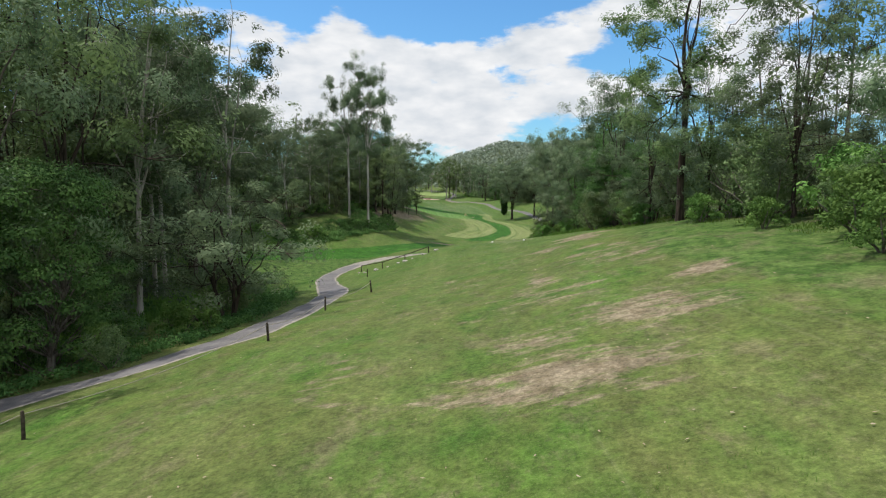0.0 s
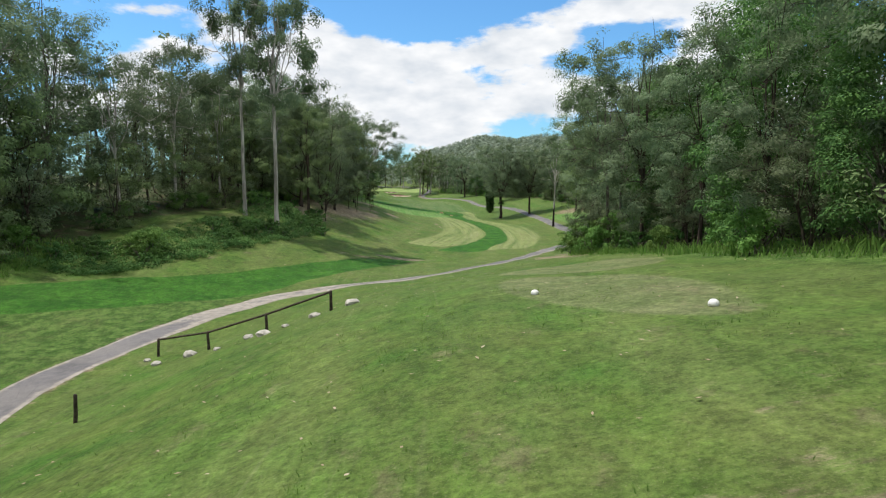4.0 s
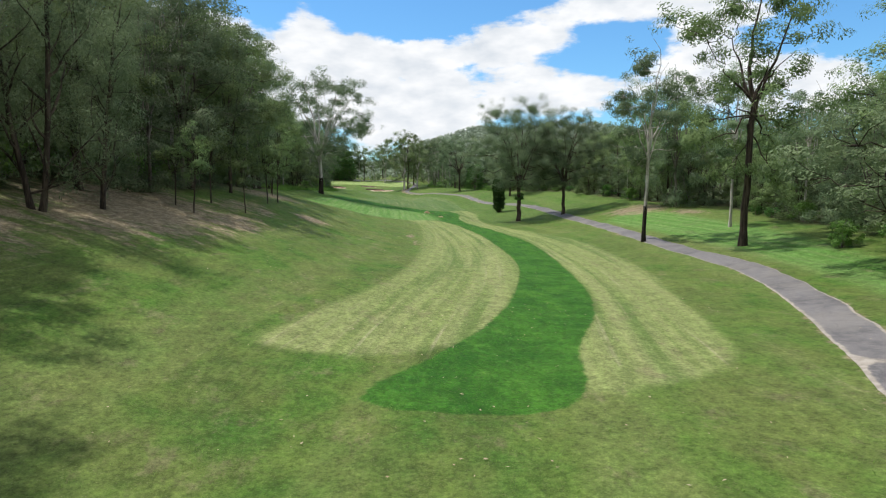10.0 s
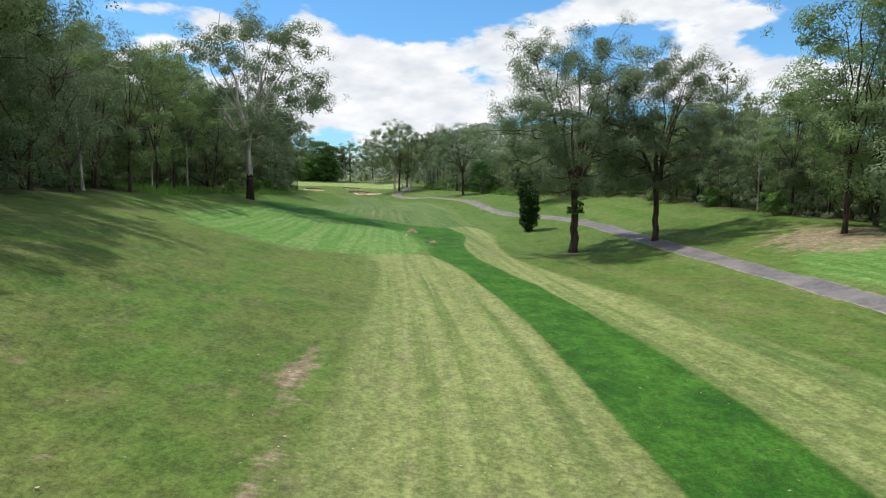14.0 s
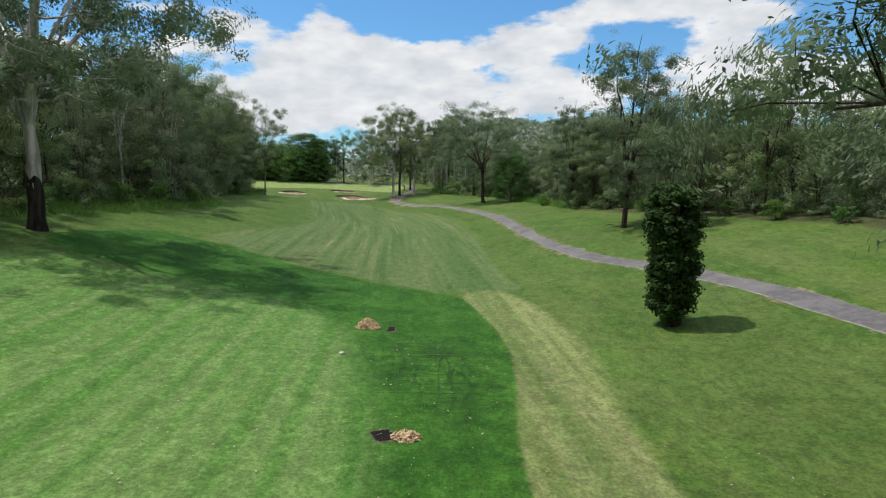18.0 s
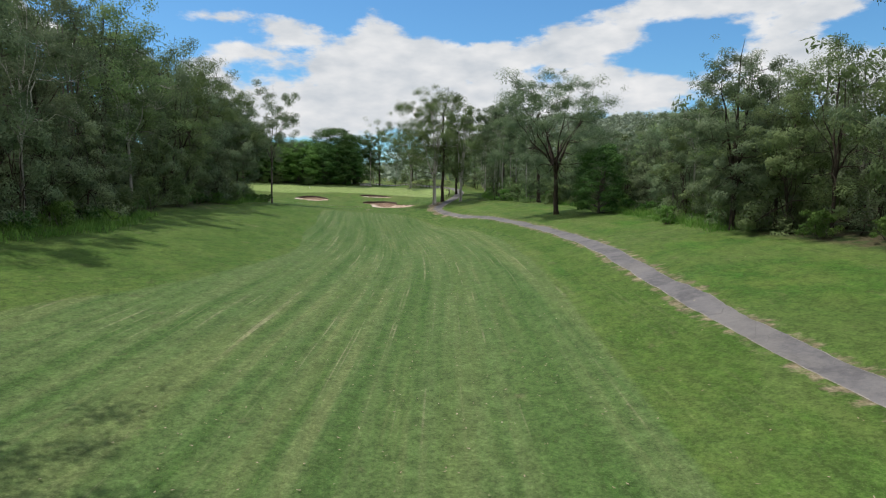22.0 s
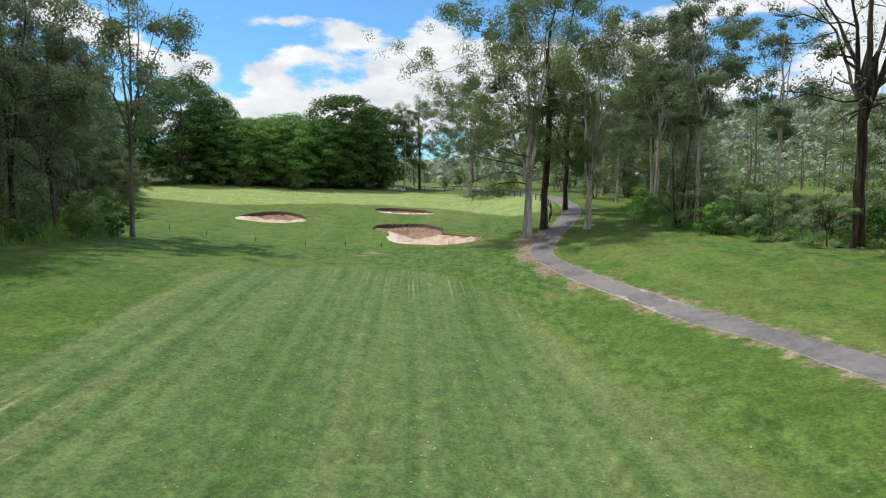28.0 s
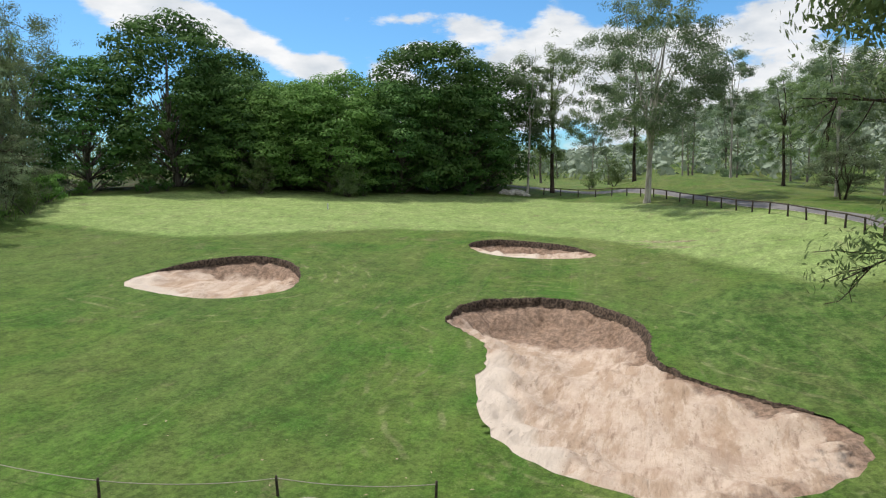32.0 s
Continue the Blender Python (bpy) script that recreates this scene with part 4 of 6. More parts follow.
def leaves(shape, rng, centres, radius, count, length, width, droop, squash=0.75, hubs=None):
    """Small four-cornered leaves round each centre, turned away from the bough's hub where there is one."""
    c = np.repeat(np.asarray(centres), count, axis=0)
    r = np.repeat(np.broadcast_to(radius, len(centres)), count)[:, None]
    d = rng.normal(0, 1, c.shape)
    d[:, 2] += 0.3
    d /= np.linalg.norm(d, axis=1)[:, None] + 1e-9
    p = c + d * r * rng.random((len(c), 1)) ** 0.45 * np.array([1, 1, squash])
    face = d + rng.normal(0, 0.24, c.shape) + np.array([0, 0, 0.25])
    if hubs is not None:
        out = p - np.repeat(hubs, count, axis=0)
        face = face * 0.45 + out / (np.linalg.norm(out, axis=1)[:, None] + 1e-9)
    face /= np.linalg.norm(face, axis=1)[:, None] + 1e-9
    ax = rng.normal(0, 1, c.shape)
    ax[:, 2] -= droop
    ax -= face * np.sum(ax * face, axis=1)[:, None]
    ax /= np.linalg.norm(ax, axis=1)[:, None] + 1e-9
    sd = np.cross(face, ax)
    L = length * rng.uniform(0.6, 1.3, (len(c), 1))
    W = width * rng.uniform(0.6, 1.3, (len(c), 1))
    v = np.stack([p + ax * L / 2, p + sd * W / 2 + ax * L * 0.1, p - ax * L / 2, p - sd * W / 2 + ax * L * 0.1], 1).reshape(-1, 3)
    shape.add(v, np.arange(len(v)).reshape(-1, 4))


def limb(rng, start, direction, length, lift, wobble, n):
    d = np.asarray(direction, float)
    d /= np.linalg.norm(d)
    pts = [np.asarray(start, float)]
    for _ in range(n):
        d = d + rng.normal(0, wobble, 3) + np.array([0, 0, lift / n])
        d /= np.linalg.norm(d)
        pts.append(pts[-1] + d * length / n)
    return np.array(pts), d


def make_tree(name, seed, height, bole, radius, reach, limbs, subs, clumps, clump_r, per, leaf, bark, foliage, droop=0.8, stems=1, lift=0.5, lean=0.04, crown_low=0.0, taper=0.55, leader=0.96, rise=(0.35, 0.9), label="", category="tree"):
    """A tree: a bole that forks into limbs and branches, with leaf clumps along the outer branches."""
    rng = np.random.default_rng(seed)
    wood, crown = Shape(), Shape()
    centres = []
    for s in range(stems):
        a0 = rng.uniform(0, 6.28)
        tilt = lean if stems == 1 else 0.12 + 0.14 * rng.random()
        base = np.array([0, 0, -0.25]) if stems == 1 else np.array([math.cos(s * 6.28 / stems + a0), math.sin(s * 6.28 / stems + a0), -0.25]) * radius * 1.6
        if stems > 1:
            base[2] = -0.25
            a0 = s * 6.28 / stems + a0
        h = height * (1 if s == 0 else rng.uniform(0.75, 0.98))
        trunk, _ = limb(rng, base, (math.cos(a0) * tilt, math.sin(a0) * tilt, 1), h * leader, 0.12, 0.035, 12)
        rr = radius / math.sqrt(stems)
        u = np.linspace(0, 1, 13)
        rad = rr * (1 - u) ** taper * 0.95 + 0.03
        rad[0] *= 1.35
        tube(wood, trunk, rad, 8)
        for k in range(limbs):
            f = bole + (0.95 - bole) * ((k + rng.random() * 0.7) / limbs)
            i = min(int(f * 12), 11)
            p0 = trunk[i] + (trunk[i + 1] - trunk[i]) * (f * 12 - i)
            az_ = k * 2.4 + rng.uniform(-0.5, 0.5)
            up = rng.uniform(*rise) + 0.9 * (f - bole)
            size = reach * (1.05 - 0.72 * ((f - bole) / (1 - bole)) ** 1.4) * rng.uniform(0.75, 1.15)
            r0 = max(0.035, np.interp(f, u, rad) * rng.uniform(0.45, 0.7))
            pts, d = limb(rng, p0, (math.cos(az_), math.sin(az_), up), size, lift, 0.13, 6)
            tube(wood, pts, np.linspace(r0, r0 * 0.28, 7), 5)
            for q in range(subs):
                g = 0.24 + 0.76 * (q + rng.random()) / subs
                j = min(int(g * 6), 5)
                b0 = pts[j] + (pts[j + 1] - pts[j]) * (g * 6 - j)
                dd = pts[j + 1] - pts[j]
                dd = dd / np.linalg.norm(dd) + rng.normal(0, 0.65, 3) + np.array([0, 0, 0.1])
                bl = size * rng.uniform(0.28, 0.5)
                bp, _ = limb(rng, b0, dd, bl, lift * 0.5 - 0.15, 0.2, 4)
                tube(wood, bp, np.linspace(max(0.022, r0 * 0.35), 0.012, 5), 3)
                for m in range(clumps):
                    e = bp[1 + int(rng.integers(0, 4))]
                    centres.append(e + rng.normal(0, clump_r * 0.5, 3) + np.array([0, 0, crown_low * rng.random() * -height * 0.1]))
        for q in range(7):
            centres.append(trunk[-1 - q % 3] + rng.normal(0, 0.55 * clump_r, 3))
    centres = np.array(centres)
    grow = height / (centres[:, 2].max() + clump_r * 0.4)
    centres[:, 2] *= grow
    wood.v = [v * np.array([1, 1, grow]) for v in wood.v]
    centres[:, 2] = np.maximum(centres[:, 2], clump_r * 0.6)
    leaves(crown, rng, centres, clump_r * rng.uniform(0.7, 1.25, len(centres)), per, leaf[0], leaf[1], droop)
    root = new(name)
    tagged(root, label, category)
    part("trunk", wood.mesh(name + "_trunk", bark, True), root)
    part("crown", crown.mesh(name + "_crown", foliage), root)
    root.location = (0, -700, -80)
    return root


def make_gum(name, seed, height, profile, width, fork, radius, mains, clumps, clump_r, per, leaf, bark, foliage, label, lean=0.03, hollow=0.45, squash=0.78, droop=0.8, leader=True, stems=1, char=0.0, spread=0.6, low=(), heap=2.0, category="tree"):
    """A eucalypt: a bole that forks into rising limbs, with separate clumps of leaves that fill the crown's outline."""
    rng = np.random.default_rng(seed)
    wood, crown = Shape(), Shape()
    clump_r, per, leaf = clump_r * 1.1, int(per * 1.3), (leaf[0] * 1.2, leaf[1] * 1.32)
    pz, pr = np.array(profile).T
    ph = rng.uniform(0, 6.28, 3)

    def outline(zf, a):
        return width * np.interp(zf, pz, pr) * (1 + 0.2 * math.sin(2 * a + ph[0] + 3 * zf) + 0.14 * math.sin(3 * a + ph[1] - 6 * zf))
    boughs = []
    bough_r = clump_r * heap
    gap = bough_r * 1.8
    for k in range(6000):
        zf = rng.uniform(pz[0], 0.945)
        if rng.random() > 0.25 + 0.75 * np.interp(zf, pz, pr):
            continue
        a = rng.uniform(0, 6.28)
        r = outline(zf, a) * math.sqrt(rng.uniform(hollow ** 2, 1.0))
        c = np.array([math.cos(a) * r, math.sin(a) * r, zf * height - 0.5 * bough_r])
        if not boughs or min(np.sum(((np.array(boughs) - c) * (1, 1, 1.25)) ** 2, axis=1)) > gap * gap:
            boughs.append(c)
            if len(boughs) >= max(5, clumps // 5):
                break
        gap *= 0.9985
    boughs = np.array(boughs)
    owner = np.arange(clumps) % len(boughs)
    spots = boughs[owner] + rng.normal(0, 0.52, (clumps, 3)) * bough_r * (1, 1, 0.72)
    nodes, thick = [], []
    for st in range(stems):
        a0 = rng.uniform(0, 6.28) + st * 6.28 / stems
        off = np.array([math.cos(a0), math.sin(a0)]) * (0 if stems == 1 else radius * 1.3)
        fz = fork * height * rng.uniform(0.85, 1.1)
        tip = off * (1 if stems == 1 else 3.0) + np.array([math.cos(a0), math.sin(a0)]) * lean * fz
        u = np.linspace(0, 1, 8)[:, None]
        bole = np.column_stack([off * (1 - u) + tip * u, (-0.3 + (fz + 0.3) * u)]) + np.column_stack([rng.normal(0, radius * 0.13, (8, 2)), np.zeros(8)])
        rr = radius / math.sqrt(stems)
        rad = rr * (1 - 0.3 * u[:, 0])
        rad[0] *= 1.4
        tube(wood, bole, rad, 9)
        count = max(2, mains // stems)
        for k in range(count):
            up = leader and k == 0
            az_ = a0 + k * 6.28 / max(1, count - (1 if leader else 0)) + rng.uniform(-0.4, 0.4)
            zt = (0.95 if up else rng.uniform(0.62, 0.9)) * height
            rt = 0.12 * width if up else outline(zt / height, az_) * spread * rng.uniform(0.8, 1.2)
            end = np.array([tip[0] + math.cos(az_) * rt, tip[1] + math.sin(az_) * rt, zt])
            j = 7 if up or k % 2 else 6
            v = np.linspace(0, 1, 9)[:, None]
            path = np.column_stack([bole[j, :2] + (end[:2] - bole[j, :2]) * v ** 1.25, bole[j, 2] + (end[2] - bole[j, 2]) * v ** 0.95])
            path[1:-1] += np.cumsum(rng.normal(0, 0.10 + 0.012 * width, (7, 3)), axis=0) * np.array([1, 1, 0.4])
            r0 = rr * (0.62 if up else rng.uniform(0.40, 0.58))
            rl = r0 * (1 - 0.88 * v[:, 0] ** 0.9)
            tube(wood, path, rl, 6)
            nodes += list(path[1:])
            thick += list(rl[1:])
    nodes, thick = np.array(nodes), np.array(thick)
    for q, c in enumerate(boughs):
        d = nodes - c
        far = np.linalg.norm(d, axis=1) + 1.6 * np.maximum(d[:, 2] + 0.6, 0)
        k = int(np.argmin(far))
        v = np.linspace(0, 1, 6)[:, None]
        hub = c - (0, 0, 0.35 * bough_r)
        path = nodes[k] + (hub - nodes[k]) * v
        path[:, 2] += 0.14 * np.linalg.norm(c - nodes[k]) * np.sin(v[:, 0] * 3.14) * rng.uniform(-0.4, 1.0)
        path[1:-1] += rng.normal(0, 0.05 * np.linalg.norm(c - nodes[k]), (4, 3))
        tube(wood, path, np.linspace(max(0.035, thick[k] * 0.62), 0.022, 6), 5)
        for e in spots[owner == q]:
            tube(wood, np.array([path[4], path[5] * 0.5 + e * 0.5 + rng.normal(0, 0.12, 3), e, e + rng.normal(0, clump_r * 0.5, 3) * (1, 1, 0.5)]), (0.022, 0.017, 0.012, 0.006), 3)
    hubs = boughs[owner] - (0, 0, 0.3 * bough_r)
    leaves(crown, rng, spots, clump_r * rng.uniform(0.65, 1.15, clumps), per, leaf[0], leaf[1], droop, squash, hubs)
    stray = rng.integers(0, clumps, clumps * 2 // 3)
    leaves(crown, rng, spots[stray] + rng.normal(0, clump_r * 1.15, (len(stray), 3)) * (1, 1, 0.8), clump_r * 0.6, per // 5, leaf[0], leaf[1], droop, squash, hubs[stray])
    twigs = []
    for az_, start, length in low:
        # drooping, almost bare branches under the crown
        pts, d = limb(rng, nodes[np.argmin(np.abs(nodes[:, 2] - start * height))], (math.cos(az_), math.sin(az_), 0.3), length, -0.5, 0.12, 8)
        twigs.append(Shape())
        tube(twigs[-1], pts, np.linspace(0.055, 0.012, 9), 5)
        for q in range(18):
            bp, _ = limb(rng, pts[2 + q * 6 // 18], d + rng.normal(0, 0.7, 3), rng.uniform(0.5, 1.5), -0.2, 0.25, 4)
            tube(twigs[-1], bp, np.linspace(0.018, 0.006, 5), 3)
            if q % 2 == 0:
                leaves(crown, rng, bp[2:4], 0.55, 70, 0.15, 0.038, 0.9)
    for v in crown.v:
        v[:, 2] = np.maximum(v[:, 2], 0.05)
    root = new(name)
    tagged(root, label, category)
    part("trunk", wood.mesh(name + "_trunk", bark, True), root)
    part("crown", crown.mesh(name + "_crown", foliage), root)
    for twig in twigs:
        part("low_branch", twig.mesh(name + "_low_branch", BARK_DARK, True), root, "thin dark drooping branch, nearly bare")
    if char:
        burnt = Shape()
        u = np.linspace(0, 1, 6)
        tube(burnt, np.column_stack([np.interp(u * char - 0.3, bole[:, 2], bole[:, 0]), np.interp(u * char - 0.3, bole[:, 2], bole[:, 1]), u * char - 0.3]), np.interp(u * char - 0.3, bole[:, 2], rad) * 1.07, 11)
        burnt.v[0][-11:, 2] += rng.uniform(-0.5, 0.6, 11)
        part("charred_bark", burnt.mesh(name + "_charred_bark", BARK_BLACK, True), root, "black fire-charred bark round the foot")
    root.location = (0, -700, -80)
    return root


def make_dense(name, seed, height, width, lumps, per, leaf, foliage, label):
    """A broadleaf tree whose crown is heaped up out of close, rounded boughs."""
    rng = np.random.default_rng(seed)
    wood, crown = Shape(), Shape()
    trunk, _ = limb(rng, (0, 0, -0.3), (0.03, 0.02, 1), height * 0.75, 0.1, 0.05, 8)
    tube(wood, trunk, np.linspace(0.3, 0.06, 9), 8)
    for k in range(lumps):
        zz = 0.03 + 0.89 * ((k + rng.random()) / lumps) ** 0.85
        a = k * 2.4 + rng.uniform(-0.4, 0.4)
        prof = math.sqrt(max(0.05, 1 - ((zz - 0.36) / 0.62) ** 2))
        r = width * 0.41 * prof * (0.85 + 0.18 * math.sin(2 * a + seed)) * rng.uniform(0.8, 1.12)
        c = np.array([math.cos(a) * r, math.sin(a) * r, zz * height])
        rad = width * rng.uniform(0.075, 0.125)
        pts, _ = limb(rng, trunk[min(7, int(zz * 6))], c - trunk[min(7, int(zz * 6))], r * 0.9, 0.1, 0.06, 4)
        tube(wood, pts, np.linspace(0.09, 0.02, 5), 4)
        n = int(per * (rad / (width * 0.10)) ** 2)
        d = rng.normal(0, 1, (n, 3))
        d[:, 2] = np.abs(d[:, 2] + 0.35) - 0.35
        d /= np.linalg.norm(d, axis=1)[:, None]
        p = c + d * rad * (rng.random((n, 1)) ** 0.22) * rng.uniform(0.85, 1.15, (n, 1)) * np.array([1.25, 1.25, 0.72])
        nrm = d + rng.normal(0, 0.30, (n, 3)) + np.array([0, 0, 0.45])
        nrm /= np.linalg.norm(nrm, axis=1)[:, None]
        ax = np.cross(nrm, rng.normal(0, 1, (n, 3)))
        ax /= np.linalg.norm(ax, axis=1)[:, None]
        sd = np.cross(nrm, ax)
        L, W = leaf[0] * rng.uniform(0.6, 1.3, (n, 1)), leaf[1] * rng.uniform(0.6, 1.3, (n, 1))
        crown.add(np.stack([p + ax * L / 2, p + sd * W / 2, p - ax * L / 2, p - sd * W / 2], 1).reshape(-1, 3), np.arange(n * 4).reshape(-1, 4))
    root = new(name)
    tagged(root, label, "tree")
    part("trunk", wood.mesh(name + "_trunk", BARK_GREY, True), root)
    part("crown", crown.mesh(name + "_crown", foliage), root)
    root.location = (0, -700, -80)
    return root


def part(name, me, parent, label=""):
    ob = new(name, me)
    ob.parent = parent
    return tagged(ob, label)


def make_bush(name, seed, width, height, count, per, leaf, foliage, label, stems=5, low=0.12):
    rng = np.random.default_rng(seed)
    wood, crown = Shape(), Shape()
    c = []
    for k in range(stems):
        a = k * 2.4 + rng.random()
        pts, _ = limb(rng, (0.1 * math.cos(a), 0.1 * math.sin(a), -0.1), (math.cos(a) * 0.7, math.sin(a) * 0.7, 1), height * 0.75, 0.2, 0.16, 5)
        tube(wood, pts, np.linspace(0.05, 0.015, 6), 4)
    for k in range(count):
        a, r = rng.uniform(0, 6.28), math.sqrt(rng.random())
        zz = rng.random()
        prof = math.sqrt(max(0.0, 1 - (2 * zz - 0.75) ** 2 / 1.7))
        bulge = 0.75 + 0.25 * math.sin(3 * a + seed) + 0.15 * math.sin(5 * a)
        c.append((math.cos(a) * r * prof * bulge * width / 2, math.sin(a) * r * prof * bulge * width / 2, height * (low + (0.95 - low) * zz)))
    leaves(crown, rng, np.array(c), min(width, height) * 0.16, per, leaf[0], leaf[1], 0.2)
    root = new(name)
    tagged(root, label, "bush")
    part("stem", wood.mesh(name + "_stem", BARK_GREY, True), root)
    part("foliage", crown.mesh(name + "_foliage", foliage), root)
    root.location = (0, -700, -80)
    return root


rnd = random.Random(11)


def plant(proto, x, y, size=1.0, turn=None, label="", group="", sink=0.0, wide=None):
    turn = rnd.uniform(0, 360) if turn is None else turn
    s = Matrix.Diagonal((size * (wide or 1.0), size * (wide or 1.0), size, 1))
    ob = copy_thing(proto, pose(x, y, ground_at(x, y) - sink, rnd.uniform(-1.5, 1.5), rnd.uniform(-1.5, 1.5), turn) @ s)
    return tagged(ob, label, group=group)


# prototypes; full height 20 m where nothing else is said
DOME = [(0.24, 0.30), (0.36, 0.62), (0.52, 0.95), (0.68, 1.0), (0.83, 0.86), (0.94, 0.55), (1.0, 0.2)]
VASE = [(0.30, 0.35), (0.42, 0.88), (0.60, 1.0), (0.80, 0.88), (0.93, 0.6), (1.0, 0.25)]
OVAL = [(0.20, 0.30), (0.34, 0.80), (0.52, 1.0), (0.72, 0.86), (0.88, 0.58), (1.0, 0.2)]
HIGH = [(0.40, 0.35), (0.52, 0.80), (0.68, 1.0), (0.85, 0.75), (1.0, 0.2)]
EDGE = [(0.05, 0.55), (0.16, 0.80), (0.38, 1.0), (0.62, 0.95), (0.82, 0.72), (0.94, 0.45), (1.0, 0.15)]
LOW = [(0.03, 0.75), (0.20, 1.0), (0.50, 0.92), (0.80, 0.62), (1.0, 0.2)]
FINE, SMALL = (0.22, 0.075), (0.22, 0.074)
gum_spread = make_gum("eucalyptus_tree", 3, 20, DOME, 8.6, 0.30, 0.36, 10, 190, 1.15, 190, FINE, BARK_DARK, LEAF_GUM, "spreading eucalyptus with rough dark bark and a wide domed crown", hollow=0.6, leader=False, spread=0.72)
gum_vase = make_gum("eucalyptus_tree", 5, 20, VASE, 6.4, 0.27, 0.37, 9, 240, 0.95, 300, (0.140, 0.044), BARK_DARK, LEAF_GUM, "eucalyptus with dark low-forking trunk and a tall open crown", hollow=0.5, leader=False, spread=0.7, low=[(2.9, 0.48, 5.5), (0.6, 0.52, 4.5)], heap=1.8)
gum_upright = make_gum("eucalyptus_tree", 6, 20, OVAL, 5.2, 0.24, 0.30, 8, 170, 0.85, 160, (0.20, 0.07), BARK_DARK, LEAF_GUM, "eucalyptus with curved dark trunk, upright limbs and an open oval crown", hollow=0.45, spread=0.45)
gum_spread_b = make_gum("eucalyptus_tree", 7, 20, DOME, 7.4, 0.30, 0.33, 8, 90, 1.15, 140, FINE, BARK_DARK, LEAF_GUM, "eucalyptus with dark forked trunk and olive crown", hollow=0.55)
gum_white = make_gum("white_gum_tree", 12, 20, [(0.36, 0.3), (0.46, 0.85), (0.60, 1.0), (0.78, 0.85), (0.92, 0.55), (1.0, 0.2)], 7.4, 0.26, 0.36, 13, 180, 0.95, 150, SMALL, BARK_PALE, LEAF_GUM,
                     "tall white-barked gum with bare pale limbs, sparse crown and charred foot", hollow=0.55, char=2.4, spread=0.85, leader=False)
gum_pale = make_gum("white_gum_tree", 13, 20, HIGH, 6.0, 0.30, 0.30, 9, 140, 1.05, 190, SMALL, BARK_PALE, LEAF_GUM, "pale-barked gum with smooth forking limbs and an airy crown", hollow=0.45, spread=0.6)
gum_mast = make_gum("white_gum_tree", 16, 20, [(0.46, 0.3), (0.56, 0.8), (0.72, 1.0), (0.88, 0.75), (1.0, 0.2)], 4.4, 0.5, 0.21, 8, 84, 0.8, 150, FINE, BARK_PALE, LEAF_GUM, "very tall straight pale gum with its crown high up", lean=0.01, spread=0.6)
gum_low = make_gum("white_gum_tree", 14, 20, HIGH, 5.6, 0.15, 0.36, 6, 90, 1.0, 240, (0.165, 0.052), BARK_PALE, LEAF_OLIVE, "pale-barked gum split low into upright stems, with drooping bare branches", hollow=0.4, spread=0.32, leader=False,
                   low=[(3.2, 0.19, 4.4), (3.6, 0.22, 5.0), (4.0, 0.19, 3.6), (2.8, 0.26, 4.6), (3.4, 0.28, 5.2)])
gum_fork = make_gum("white_gum_tree", 15, 20, HIGH, 5.6, 0.17, 0.31, 6, 84, 1.0, 200, (0.165, 0.052), BARK_PALE, LEAF_OLIVE, "pale gum forked low into smooth leaning limbs", lean=0.06, hollow=0.4, spread=0.55)
gum_slim = make_gum("slender_gum_tree", 21, 20, HIGH, 3.5, 0.42, 0.17, 6, 62, 0.72, 130, SMALL, BARK_PALE, LEAF_GUM, "slender pale gum with a high sparse crown", lean=0.01, spread=0.5)
gum_foot = make_gum("slender_gum_tree", 22, 20, HIGH, 3.9, 0.42, 0.19, 7, 66, 0.72, 120, SMALL, BARK_PALE, LEAF_GUM, "slender pale gum with dark foot and a sparse wide crown", lean=0.01, char=3.4, spread=0.6)
gum_slim_b = make_gum("slender_gum_tree", 25, 20, [(0.28, 0.35), (0.42, 0.9), (0.60, 0.85), (0.80, 1.0), (0.92, 0.7), (1.0, 0.25)], 4.2, 0.55, 0.27, 7, 84, 0.9, 150, SMALL, BARK_DARK, LEAF_OLIVE,
                      "straight dark-barked eucalyptus with a ragged olive crown", lean=0.01, hollow=0.4, spread=0.6)
gum_bare = make_gum("eucalyptus_tree", 76, 20, HIGH, 6.2, 0.46, 0.34, 11, 120, 0.7, 9, SMALL, BARK_DARK, LEAF_GUM, "half-dead eucalyptus with spreading dark branches and few leaves", hollow=0.6, spread=0.75)
gum_tall = make_gum("forest_gum_tree", 31, 20, EDGE, 4.4, 0.30, 0.20, 6, 62, 1.2, 78, (0.34, 0.12), BARK_GREY, LEAF_GUM, "tall forest eucalyptus with grey trunk in a dense wood")
gum_tall_b = make_gum("forest_gum_tree", 37, 20, OVAL, 4.8, 0.28, 0.20, 6, 62, 1.25, 78, (0.34, 0.12), BARK_DARK, LEAF_OLIVE, "forest eucalyptus with dark trunk and olive foliage")
gum_tall_c = make_gum("forest_gum_tree", 41, 20, HIGH, 4.4, 0.38, 0.18, 6, 52, 1.15, 78, (0.34, 0.12), BARK_PALE, LEAF_GUM, "forest gum with pale trunk and grey-green foliage")
gum_edge = make_gum("forest_gum_tree", 32, 20, EDGE, 4.3, 0.30, 0.19, 7, 88, 1.05, 150, FINE, BARK_GREY, LEAF_GUM, "tall forest eucalyptus with grey trunk at the edge of a wood")
gum_edge_b = make_gum("forest_gum_tree", 38, 20, OVAL, 4.9, 0.30, 0.20, 7, 84, 1.1, 150, FINE, BARK_DARK, LEAF_OLIVE, "forest eucalyptus with dark trunk and olive foliage at the wood's edge")
